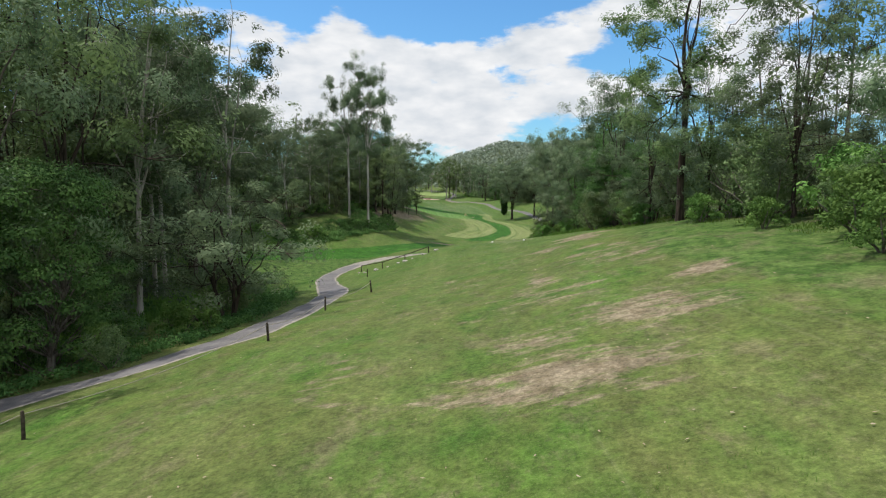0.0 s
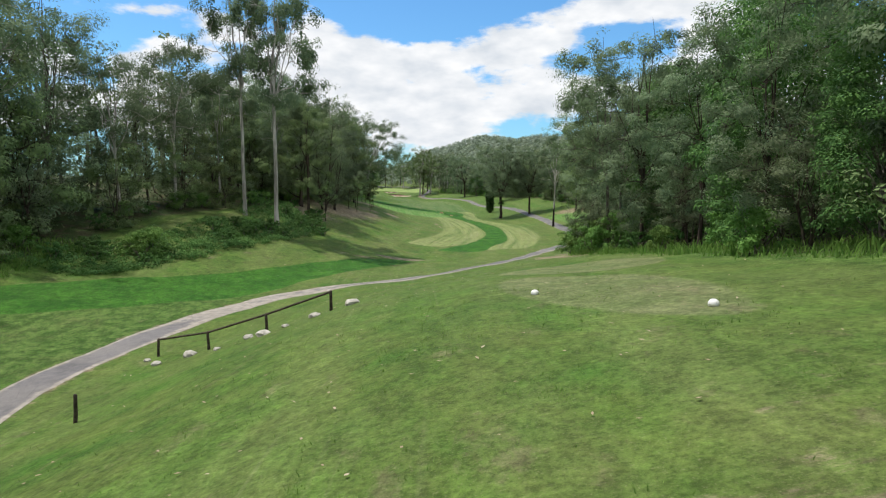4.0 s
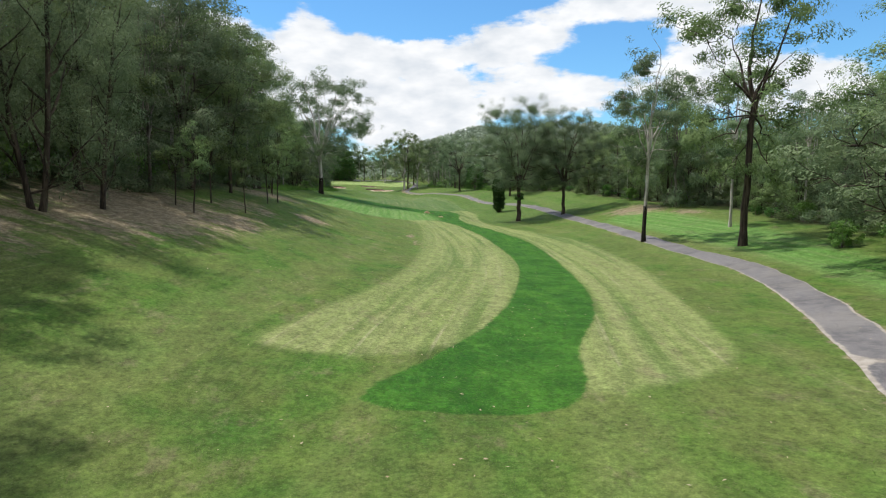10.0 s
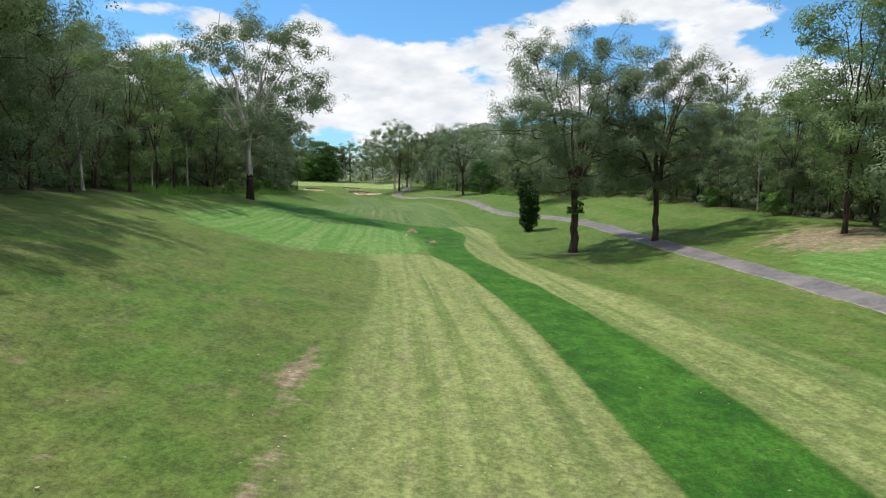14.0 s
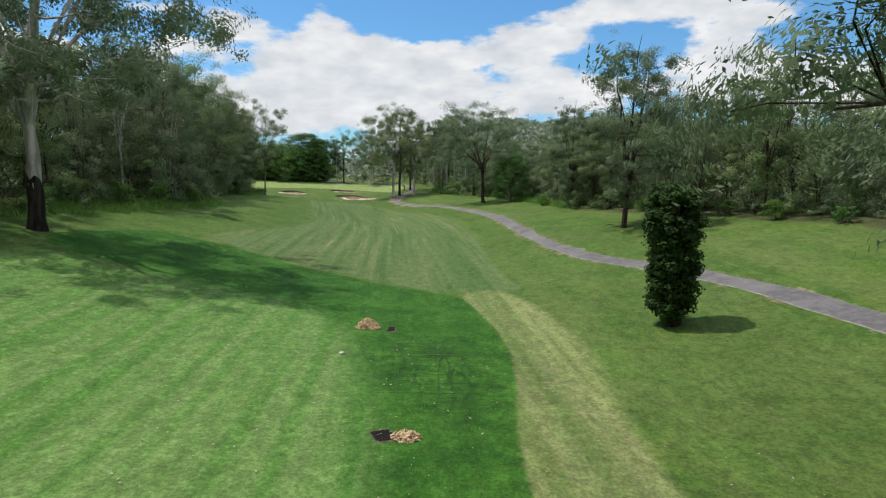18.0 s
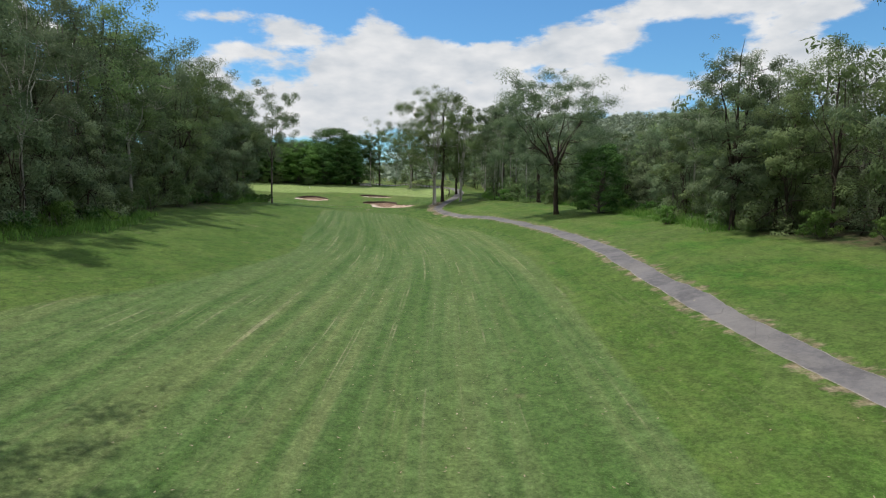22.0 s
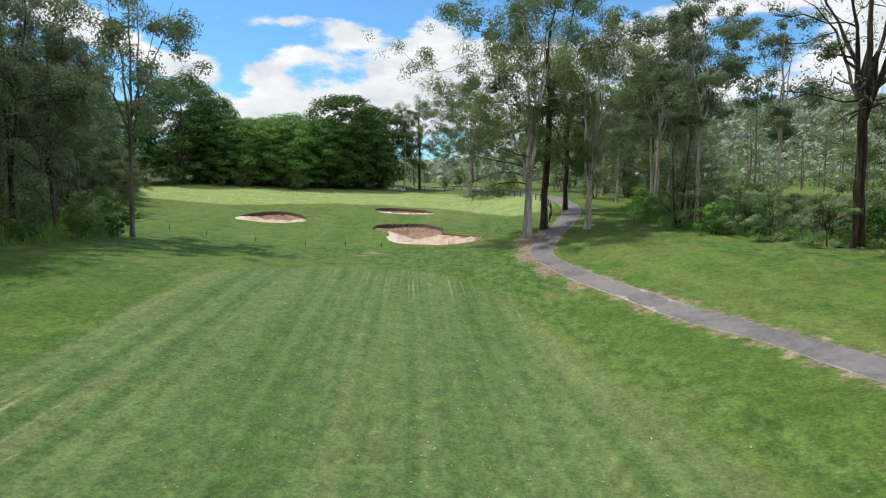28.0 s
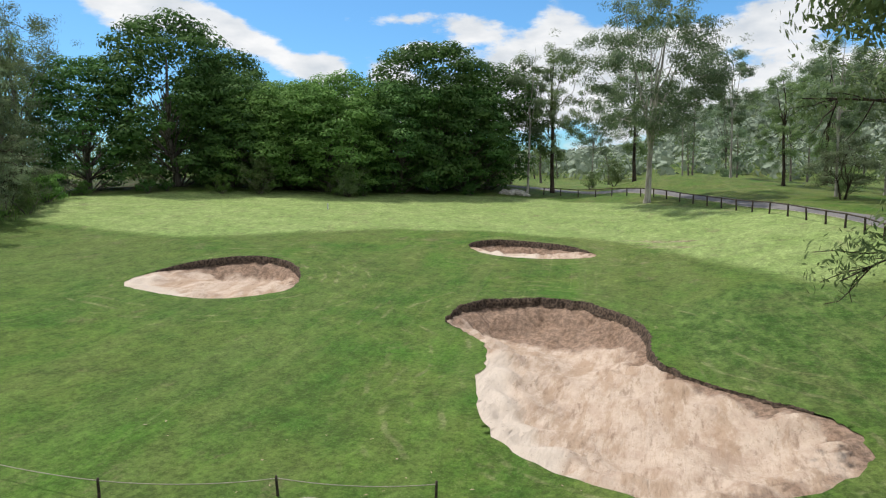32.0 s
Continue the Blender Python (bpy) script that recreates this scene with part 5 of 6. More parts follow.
gum_edge_c = make_gum("forest_gum_tree", 42, 20, HIGH, 4.8, 0.42, 0.17, 7, 74, 1.0, 140, FINE, BARK_PALE, LEAF_GUM, "forest gum with pale bare trunk and grey-green foliage", spread=0.5)
gum_fine = make_gum("forest_gum_tree", 44, 20, OVAL, 4.8, 0.26, 0.19, 7, 90, 0.95, 150, SMALL, BARK_DARK, LEAF_GUM, "dark-barked eucalyptus with fine olive leaves on a grassy ridge", spread=0.5)
gum_fine_b = make_gum("forest_gum_tree", 46, 20, HIGH, 4.8, 0.34, 0.16, 7, 80, 0.9, 140, SMALL, BARK_GREY, LEAF_FINE, "grey-barked eucalyptus with thin grey-green crown on a grassy ridge", spread=0.55)
oak_fine = make_tree("casuarina_tree", 51, 14, 0.08, 0.17, 3.4, 12, 3, 2, 1.0, 90, (0.30, 0.032), BARK_DARK, LEAF_FINE, droop=0.9, stems=2, label="feathery grey-green casuarina with dark stems")
oak_dense = make_tree("casuarina_tree", 53, 14, 0.08, 0.20, 4.2, 17, 4, 3, 1.05, 150, (0.27, 0.040), BARK_DARK, LEAF_FINE, droop=0.9, label="tall dense grey-green casuarina with a dark trunk")
wattle = make_gum("wattle_tree", 57, 8, [(0.34, 0.55), (0.44, 0.98), (0.62, 1.0), (0.82, 0.8), (1.0, 0.25)], 3.4, 0.26, 0.16, 12, 70, 0.62, 120, (0.15, 0.045), BARK_DARK, LEAF_FINE, "many-stemmed grey-green wattle with a rounded crown", droop=0.3, stems=3, hollow=0.4, leader=False)
under = make_gum("understorey_tree", 59, 8, LOW, 2.3, 0.2, 0.08, 6, 46, 0.66, 95, (0.19, 0.055), BARK_DARK, LEAF_FINE, "thin grey-green understorey tree at the edge of a wood", hollow=0.5)
under_b = make_gum("understorey_tree", 60, 8, LOW, 2.5, 0.2, 0.08, 6, 46, 0.68, 95, (0.20, 0.07), BARK_DARK, LEAF_OLIVE, "bushy olive understorey tree at the edge of a wood", hollow=0.5)
fig = make_dense("broadleaf_tree", 61, 15, 12.5, 74, 230, (0.36, 0.20), LEAF_DARK, "dense dark-green broadleaf tree with foliage to the ground")
fig_b = make_dense("broadleaf_tree", 67, 15, 13, 70, 230, (0.36, 0.20), LEAF_BUSH, "dense bright-green broadleaf tree with foliage to the ground")
fig_near = make_dense("broadleaf_tree", 63, 15, 12, 70, 420, (0.24, 0.12), LEAF_DARK, "dense dark-green broadleaf tree overhanging the edge of the wood")
sapling = make_gum("sapling", 71, 6, HIGH, 1.1, 0.45, 0.055, 5, 26, 0.36, 60, (0.14, 0.045), BARK_DARK, LEAF_OLIVE, "thin young eucalyptus sapling on a bare bank", lean=0.06)
bush_a = make_bush("bush", 81, 3.4, 2.2, 52, 56, (0.16, 0.085), LEAF_BUSH, "dense green shrub at the edge of the wood")
bush_b = make_bush("bush", 85, 2.6, 1.5, 38, 52, (0.15, 0.08), LEAF_DARK, "low dark-green shrub in long grass")
bush_c = make_bush("bush", 89, 4.0, 3.6, 66, 52, (0.19, 0.08), LEAF_OLIVE, "tall olive shrub under the trees")
PROTOS = [o for o in scene.objects if o.parent is None and o.type == "EMPTY"]

# trees that stand out one by one: kind, x, y, full height, turn
SINGLE = [
    (gum_slim_b, 15.1, 42.4, 18, 0), (wattle, -13.6, 39.6, 9.2, 40), (gum_slim, -17.4, 50.6, 25, 10), (gum_mast, -14.9, 118.9, 31, 0), (gum_mast, -18.5, 119.4, 28, 120), (gum_slim_b, -13.3, 129.4, 15, 0),
    (oak_fine, -13.0, 139.4, 14, 0), (oak_fine, -12.2, 143.4, 12, 90), (gum_spread_b, -13.2, 160, 15, 0), (gum_edge_b, -11.6, 165, 14, 30), (gum_edge, -13, 152, 13.5, 0), (gum_edge_b, -14.5, 175, 18, 90), (gum_edge_c, -15, 184, 20, 60), (gum_edge_b, -17.5, 196, 20, 10), (gum_edge_b, 38, 204, 20, 0), (gum_edge, 41, 200, 21, 80), (gum_edge_b, 42.5, 207, 19, 160), (gum_upright, 27.2, 290.5, 14.5, 0), (gum_foot, 25.5, 169.0, 19.5, 30), (gum_slim_b, 30.3, 159.8, 22.5, 60), (gum_slim, 35.4, 172.3, 18, 200),
    (gum_vase, 21.1, 216.6, 21.7, 200), (gum_vase, 28.5, 216.2, 18.5, 150), (gum_white, -16.2, 247.6, 27.4, 80), (gum_upright, 26.4, 264.2, 17.8, 0), (gum_spread, 18.3, 327.7, 19.2, 100),
    (fig, 23.0, 322.5, 8.8, 0), (gum_fine_b, -31.2, 361, 23, 45), (gum_fine, -35, 354, 20, 0), (gum_pale, -36, 345, 18, 120), (gum_fine, -54, 383, 13, 0), (gum_fine_b, -50, 377, 13, 90), (wattle, -48, 383, 5, 0), (wattle, -51, 388, 5.5, 70), (wattle, -54.5, 392, 5, 140), (gum_spread_b, 22.5, 113, 21, 130), (gum_slim_b, 25.5, 121, 18, 10), (oak_dense, -14.5, 146, 13, 40), (oak_dense, -15.5, 136, 15, 200), (gum_low, -1.4, 373.5, 24.5, 0), (gum_slim_b, 0.0, 376.9, 25, 40), (gum_fork, 3.9, 375.1, 21, 70),
    (gum_slim, 12.4, 371.5, 21, 220), (gum_pale, -11.5, 419.5, 19.5, 30), (gum_slim, -25.0, 432, 17, 0), (gum_slim_b, -22.5, 434, 18, 0), (gum_slim_b, 2.4, 389, 20, 70),
    (fig, -56, 411, 17, 0), (fig, -51, 413, 11.5, 90), (fig_b, -46, 415.5, 11.2, 30), (fig_b, -41.5, 419, 12.2, 200), (fig, -34.5, 426, 16.8, 130), (fig_b, -38.5, 425, 11, 160), (fig, -48.5, 422, 11, 10), (fig, -30, 433, 15, 300), (fig, -62, 406, 13, 70), (fig_b, -58, 418, 12, 5), (fig, -50.5, 425, 11, 45), (fig, -44, 428, 10.5, 85), (fig_b, -38.5, 433, 12, 125), (fig, -33, 439, 13, 165), (gum_edge, -63, 398, 17, 0), (gum_edge_b, -60, 392, 15, 50), (gum_edge, -66.5, 403, 19, 100), (gum_edge_b, -69, 396, 20, 150), (gum_edge_c, -57.5, 388, 15, 200), (gum_edge_b, -71, 404, 18, 20), (fig, -54, 417, 14, 15), (fig_b, -42, 416.5, 11, 75), (fig, -36.5, 422, 12, 220), (fig, -31.5, 428.5, 12, 95), (fig_b, -47.5, 414, 10, 310),
    (fig_near, -18.0, 28.2, 10, 0), (fig_near, -24.5, 28.5, 11, 50), (gum_edge_b, -35, 84, 24, 0), (gum_edge_c, -21.5, 44, 25, 10), (gum_edge_c, -24.5, 53, 25, 60), (gum_edge, -39, 76, 25, 100), (gum_edge_c, -31, 65, 26, 0), (gum_edge_c, -34, 72, 26, 120), (fig_near, 19.8, 93, 13, 20), (fig_near, 22, 100.5, 12, 140), (fig_near, 22.5, 85, 16, 240),
    (fig_near, 15, 66.5, 7, 10), (fig_near, 15.4, 60.5, 8, 200), (fig_near, 16.6, 54.5, 7, 300), (fig_near, 15.8, 73, 9, 60), (fig_near, 18.5, 78.5, 12, 0), (wattle, 32.7, 144.3, 11, 0), (gum_edge_b, 36.5, 148, 19, 20), (gum_fine, 39.5, 141, 20, 70), (gum_edge, 35.5, 134, 18, 10), (gum_edge_b, 41, 152, 18, 200), (wattle, 36, 139, 12, 90), (wattle, 31, 134, 10, 180),
    (gum_bare, 18.5, 357.5, 20.5, 0), (gum_slim_b, 13.5, 402, 19, 0), (gum_slim, 8.5, 412, 18, 0), (gum_slim, -3, 440, 16, 50), (gum_slim_b, -14, 447, 17, 0), (gum_slim, 9, 398, 17, 100), (gum_slim, 11.5, 386, 22, 40), (oak_fine, 11, 372, 9, 0),
]
for proto, x, y, h, turn in SINGLE:
    base = {wattle: 8, under: 8, under_b: 8, oak_fine: 14, oak_dense: 14, fig: 15, fig_b: 15, fig_near: 15, sapling: 6}.get(proto, 20)
    slim = 0.9 if proto is gum_vase and y != 216.6 else None
    plant(proto, x, y, h / base, turn, wide=slim or {fig: 1.12, fig_b: 1.2, wattle: 1.35, gum_mast: 0.72}.get(proto))
for x, y, h in ((-10.8, 150.2, 5), (-9.4, 149.3, 6), (-10.2, 155.3, 6.5), (-7.8, 155.2, 5), (-8.4, 164.6, 6.5), (-8.4, 168.5, 7), (-10.6, 176, 6), (-11.6, 180.3, 7), (-11.4, 130.5, 6)):
    plant(sapling, x, y, h / 6, group="saplings on the bank")

for x, y, k in ((14.9, 100.2, 1.3), (15.6, 103.6, 1.5), (16.2, 107.2, 1.35), (14.4, 104.4, 1.0), (14.4, 96.6, 1.0), (16.8, 98, 1.5), (33.6, 152.5, 0.9), (30.2, 319, 0.9), (31.5, 316.5, 1.0), (25, 300, 0.8), (10.2, 379.5, 1.0), (12.6, 366.5, 1.1)):
    plant(bush_a, x, y, k, label="dense leafy green shrub beside mown grass")
for k in range(30):
    y = rnd.uniform(94, 133)
    x = np.interp(y, [92, 101, 108, 120, 131], [-21, -17.6, -14.4, -9.8, -11.2]) - rnd.triangular(0, 7, 0.5)
    plant(bush_b if k % 9 else bush_a, x, y, rnd.uniform(0.6, 1.15), group="shrubs on the slope")
for k in range(24):
    y = rnd.uniform(398, 432)
    x = np.interp(y, [398, 410, 418, 432], [-62, -53, -40, -29]) + rnd.uniform(-1.5, 2.5)
    plant((bush_b, bush_a, bush_b, bush_c)[rnd.randrange(4)], x, y - 3.2, rnd.uniform(0.5, 1.0), group="shrubs below the broadleaf trees")
for k in range(13):
    y = rnd.uniform(14, 58)
    x = np.interp(y, [14, 20, 24, 30, 37, 47, 58], [-24, -20, -16.5, -12.2, -11.0, -11.2, -13.5]) - rnd.uniform(0.2, 5.5)
    plant((bush_b, bush_b, bush_a, bush_c)[rnd.randrange(4)], x, y, rnd.uniform(0.5, 0.95), group="shrubs below the path")
for x, y, k in ((13.5, 20, 0.9), (15.2, 24, 1.2), (14.6, 30, 0.7), (16.2, 33, 1.3), (14.8, 38, 0.8), (16.5, 45, 1.2), (14.2, 50, 0.7), (12.8, 57, 0.9), (14.0, 63, 1.0), (12.9, 70, 0.8), (17.5, 28, 1.5), (18, 39, 1.5)):
    plant((bush_a, bush_c)[int(y) % 2], x, y, k, label="bright leafy shrub on the grassy ridge")
for k in range(14):
    y = 117 + k * 3.6
    plant(bush_a, west_edge(y) - rnd.uniform(1.5, 6), y, rnd.uniform(0.6, 1.0), label="bright green shrub behind the trunks of the wood")
for x, y, h in ((22.8, 351.5, 8), (25, 347, 8), (20.8, 353.5, 6), (20.5, 350.5, 4.5), (17.2, 358.5, 4.5), (15.2, 362.5, 4), (14.6, 366, 4.5), (24, 345, 5), (27.5, 341, 7), (12.6, 371, 4.5), (26, 336, 7)):
    plant(under_b, x, y, h / 8, wide=1.25, label="airy olive understorey tree beside mown grass")
# the woods on both sides
kinds = [gum_tall, gum_tall_b, gum_tall_c, gum_tall, gum_tall_b, oak_fine]
fronts = [gum_edge, gum_edge_b, gum_edge_c, gum_edge, gum_edge_b, oak_fine]


def wood_rows(edge, side, y0, y1, rows, gap, low, high):
    for row in range(rows):
        y = y0 + rnd.uniform(0, gap)
        while y < y1:
            x = edge(y) + side * (1.8 + row * 6.6 + rnd.uniform(-1.2, 1.8))
            kind = (kinds if row else fronts)[rnd.randrange(6)]
            h = rnd.uniform(low, high) + row
            plant(kind, x, y, h / (17 if kind is oak_fine else 20))
            y += gap * rnd.uniform(0.75, 1.3)


wood_rows(west_edge, -1, 20, 70, 2, 7.0, 20, 27)
wood_rows(lambda y: west_edge(y) - 8, -1, 60, 92, 2, 6.0, 25, 29)
wood_rows(lambda y: west_edge(y) - 5, -1, 92, 110, 2, 6.2, 19, 23)
standard, fronts = fronts, [gum_edge_c, gum_fine_b, gum_edge_c, gum_slim, gum_edge_b, gum_edge_c]
wood_rows(lambda y: west_edge(y) - 2, -1, 110, 138, 2, 7.6, 16, 20)
fronts = standard
wood_rows(west_edge, -1, 138, 160, 3, 5.2, 13, 16)
wood_rows(west_edge, -1, 160, 200, 3, 4.8, 16, 21)
wood_rows(west_edge, -1, 200, 250, 3, 5.0, 15.5, 19)
wood_rows(lambda y: west_edge(y) - 2, -1, 255, 284, 2, 6.0, 15, 19)
wood_rows(lambda y: west_edge(y) - 2.5, -1, 284, 345, 2, 5.6, 18, 22.5)
standard, fronts = fronts, [gum_edge_c, gum_fine_b, gum_pale, gum_fine_b, gum_edge_c, gum_fine]
wood_rows(lambda y: west_edge(y) - 3, -1, 345, 398, 2, 6.4, 14, 19)
fronts = standard
standard, fronts = fronts, [gum_fine, gum_fine_b, gum_fine, gum_fine_b, gum_fine, oak_fine]
wood_rows(east_edge, 1, 18, 50, 1, 8.5, 10, 15)
wood_rows(east_edge, 1, 52, 84, 1, 7.5, 10, 15.5)
wood_rows(east_edge, 1, 84, 122, 1, 7.0, 15, 19)
fronts = standard
wood_rows(east_edge, 1, 124, 245, 2, 6.4, 11, 15)
wood_rows(lambda y: east_edge(y) + 1.5, 1, 248, 362, 2, 6.8, 10, 14)
standard, fronts = fronts, [gum_slim, gum_edge_c, gum_slim, gum_fine_b, gum_slim, gum_slim]
wood_rows(east_edge, 1, 366, 410, 1, 8.0, 16, 23)
fronts = standard


def wood_border(edge, side, y0, y1, gap, kinds_=None):
    """Understorey trees and shrubs along the edge of a wood."""
    y = y0
    while y < y1:
        for deep in (2.5, 7.5):
            x = edge(y) + side * (deep + rnd.uniform(-1.8, 2.5))
            plant((kinds_ or (under, under_b, under))[rnd.randrange(3)], x, y + rnd.uniform(-1.5, 1.5), (0.6 if kinds_ else 1.0) * (rnd.uniform(0.6, 1.0) + deep * 0.075), group="understorey trees")
        x = edge(y) + side * rnd.uniform(-0.3, 2.2)
        for _ in range(1 + (rnd.random() < 0.05)):
            x = edge(y) + side * rnd.uniform(-0.3, 3.0)
            plant((bush_a, bush_b, bush_c, bush_b)[rnd.randrange(4)], x, y + rnd.uniform(0, gap), rnd.uniform(0.6, 1.1), group="shrubs at the wood's edge")
        y += gap * rnd.uniform(0.7, 1.3)


wood_border(west_edge, -1, 20, 56, 9)
wood_border(west_edge, -1, 95, 138, 5.5)
wood_border(lambda y: west_edge(y) - 3, -1, 138, 240, 4.4)
wood_border(lambda y: west_edge(y) - 1, -1, 250, 346, 4.0)
wood_border(west_edge, -1, 350, 400, 3.4, (bush_c, bush_a, bush_c))
wood_border(east_edge, 1, 16, 50, 7.0, (wattle, wattle, wattle))
wood_border(east_edge, 1, 50, 118, 5.5, (wattle, wattle, wattle))
wood_border(east_edge, 1, 120, 358, 4.6)
wood_border(east_edge, 1, 358, 412, 3.2, (bush_c, bush_a, bush_b))


def woodland():
    """The deeper woods and the far trees, joined."""
    rng = np.random.default_rng(5)
    wood, crown = Shape(), Shape()
    spots = []
    for y in np.arange(-20, 430, 7.5):
        for row in range(4):
            for edge, side in ((west_edge, -1), (east_edge, 1)):
                if side > 0 and y > 362 and rng.random() < 0.8:
                    continue
                spots.append((edge(y) + side * (17 + row * 8.5 + rng.uniform(-3, 3)), y + rng.uniform(-3.5, 3.5)))
    for y in np.arange(436, 530, 11):
        for x in np.arange(-150, 150, 11):
            px, py = x + rng.uniform(-4, 4), y + rng.uniform(-4, 4)
            if (-30 < px < 70 and py < 600 and rng.random() < (0.86 if px < 8 else 0.5)) or (-28 < px < 10 and py < 462):
                continue
            spots.append((px, py))
    low = []
    for y in np.arange(10, 425, 2.4):
        for edge, side in ((west_edge, -1), (east_edge, 1)):
            for deep in (7, 12):
                if side > 0 and y > 362 and deep > 7:
                    continue
                low.append((edge(y) + side * (deep + rng.uniform(-2.5, 3)), y + rng.uniform(-1.2, 1.2)))
    low = np.array(low)
    lz = bare_land(low[:, 0], low[:, 1])
    for (x, y), z in zip(low, lz):
        h = rng.uniform(1.2, 4.5)
        c = np.stack([x + rng.normal(0, 0.9, 4), y + rng.normal(0, 0.9, 4), z + rng.uniform(0.1, 1, 4) * h], 1)
        leaves(crown, rng, c, 1.0, 22, 0.36, 0.17, 0.3)
    spots = np.array(spots)
    base = bare_land(spots[:, 0], spots[:, 1])
    for (x, y), z in zip(spots, base):
        h = rng.uniform(6, 11) if y > 430 and x < -15 else rng.uniform(7, 20) if y > 240 else rng.uniform(11, 21)
        t = np.array([(x, y, z - 0.3), (x + rng.normal(0, 0.2), y, z + h * 0.4), (x + rng.normal(0, 0.5), y, z + h * 0.9)])
        tube(wood, t, (0.22, 0.16, 0.05), 4)
        k = 14
        u = rng.uniform(0.08, 1.0, k)
        a, r = rng.uniform(0, 6.28, k), rng.uniform(0.3, 1, k) * 3.9 * np.sqrt(np.clip(1.15 - u, 0.1, 1))
        c = np.stack([x + np.cos(a) * r, y + np.sin(a) * r, z + u * h], 1)
        leaves(crown, rng, c, 1.7, 13, 0.85, 0.34, 0.6)
    root = tagged(new("woodland"), "deep eucalyptus woodland behind the fairway, seen as a mass", "woods", kind="stuff")
    part("trunks", wood.mesh("woodland_trunks", BARK_GREY, True), root)
    part("foliage", crown.mesh("woodland_foliage", LEAF_OLIVE), root)


woodland()


for x, y, h in ((3, 418, 14), (8, 424, 15), (13, 417, 13), (17, 426, 16), (1, 430, 12), (22, 418, 14), (6, 437, 15), (16, 440, 14), (-8, 452, 13), (-20, 452, 14), (26, 434, 16), (-2, 460, 13), (11, 455, 15)):
    plant((gum_edge_c, gum_slim, gum_edge, gum_slim_b)[int(abs(x) + y) % 4], x, y, h / 20, label="airy gum with pale trunk in a bright clearing")
for x, y, h in ((7, 404, 5.5), (12, 412, 7), (18, 408, 7), (3, 416, 5), (20, 402, 8), (10, 422, 7)):
    plant(wattle, x, y, h / 8, wide=1.3, label="pale green wattle in the bright clearing")
for x, y in ((6, 409), (9, 414), (12, 410), (4, 420), (15, 420), (-16, 440), (-19, 442)):
    plant(bush_c, x, y, rnd.uniform(0.5, 0.9), label="bright olive shrub beside the fence")


def hill_canopy():
    rng = np.random.default_rng(9)
    crown = Shape()
    n = 7000
    x, y = rng.uniform(-150, 330, n), rng.uniform(520, 800, n)
    z = bare_land(x, y) + rng.uniform(0.5, 5, n)
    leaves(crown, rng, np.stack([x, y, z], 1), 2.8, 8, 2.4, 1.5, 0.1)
    tagged(new("hill_forest", crown.mesh("hill_forest", LEAF_HILL_HAZED)), "forest covering the far hill, with haze put into its pale leaf colour", "woods", kind="stuff")


hill_canopy()
for proto in PROTOS:
    for o in (proto, *proto.children_recursive):
        bpy.data.objects.remove(o)


# ---------------------------------------------------------------- things on the course
def box_mesh(bm, centre, size, bevel=0.0):
    g = bmesh.ops.create_cube(bm, size=1.0, matrix=Matrix.Translation(centre) @ Matrix.Diagonal((*size, 1)))
    if bevel:
        bmesh.ops.bevel(bm, geom=list({e for v in g["verts"] for e in v.link_edges}), offset=bevel, segments=2, affect="EDGES")
    return g


def finish(bm, name, mat):
    me = bpy.data.meshes.new(name)
    bm.to_mesh(me)
    bm.free()
    me.materials.append(mat)
    return me


def post_mesh(seed, height, r):
    """A rough round post, slightly bent, with a bevelled top."""
    rng = np.random.default_rng(seed)
    sh = Shape()
    z = np.array([-0.25, 0.0, height * 0.35, height * 0.7, height * 0.96, height])
    pts = np.stack([rng.normal(0, r * 0.12, 6).cumsum(), rng.normal(0, r * 0.12, 6).cumsum(), z], 1)
    tube(sh, pts, r * np.array([1.1, 1.08, 1.0, 0.97, 0.94, 0.6]), 8)
    top = sh.n - 8
    sh.add(np.array([pts[-1] + (0, 0, 0.004)] * 1), np.zeros((0, 4), int))
    sh.f.append(np.stack([[top + k, top + (k + 1) % 8, sh.n - 1, sh.n - 1] for k in range(8)]))
    return sh


def strand(a, b, sag, r, n=10):
    u = np.linspace(0, 1, n)[:, None]
    p = np.asarray(a) * (1 - u) + np.asarray(b) * u
    p[:, 2] -= sag * 4 * (u * (1 - u))[:, 0]
    sh = Shape()
    tube(sh, p, np.full(n, r), 5)
    return sh


def clean(sh, name, mat):
    """A mesh from tubes whose caps may hold doubled corners."""
    bm = bmesh.new()
    vs = [bm.verts.new(v) for v in np.vstack(sh.v)]
    for f in np.vstack(sh.f):
        ids = list(dict.fromkeys(int(i) for i in f))
        if len(ids) > 2:
            bm.faces.new([vs[i] for i in ids]).smooth = True
    return finish(bm, name, mat)


def rope_fence(spots, height, r, rope_r, label, sag=0.12, skip=()):
    root = tagged(new("rope_fence"), label, "fence")
    tops = []
    for k, (x, y) in enumerate(spots):
        z = ground_at(x, y)
        p = part("post", clean(post_mesh(k + int(height * 100), height, r), "post", POST_WOOD), root)
        p.location = (x, y, z)
        p.rotation_euler = (0.05 * math.sin(k * 2.1), 0.06 * math.cos(k * 1.7), k)
        tops.append((x, y, z + height * 0.86))
    for k in range(len(tops) - 1):
        if k not in skip:
            part("rope", clean(strand(tops[k], tops[k + 1], sag, rope_r), "rope", ROPE), root)


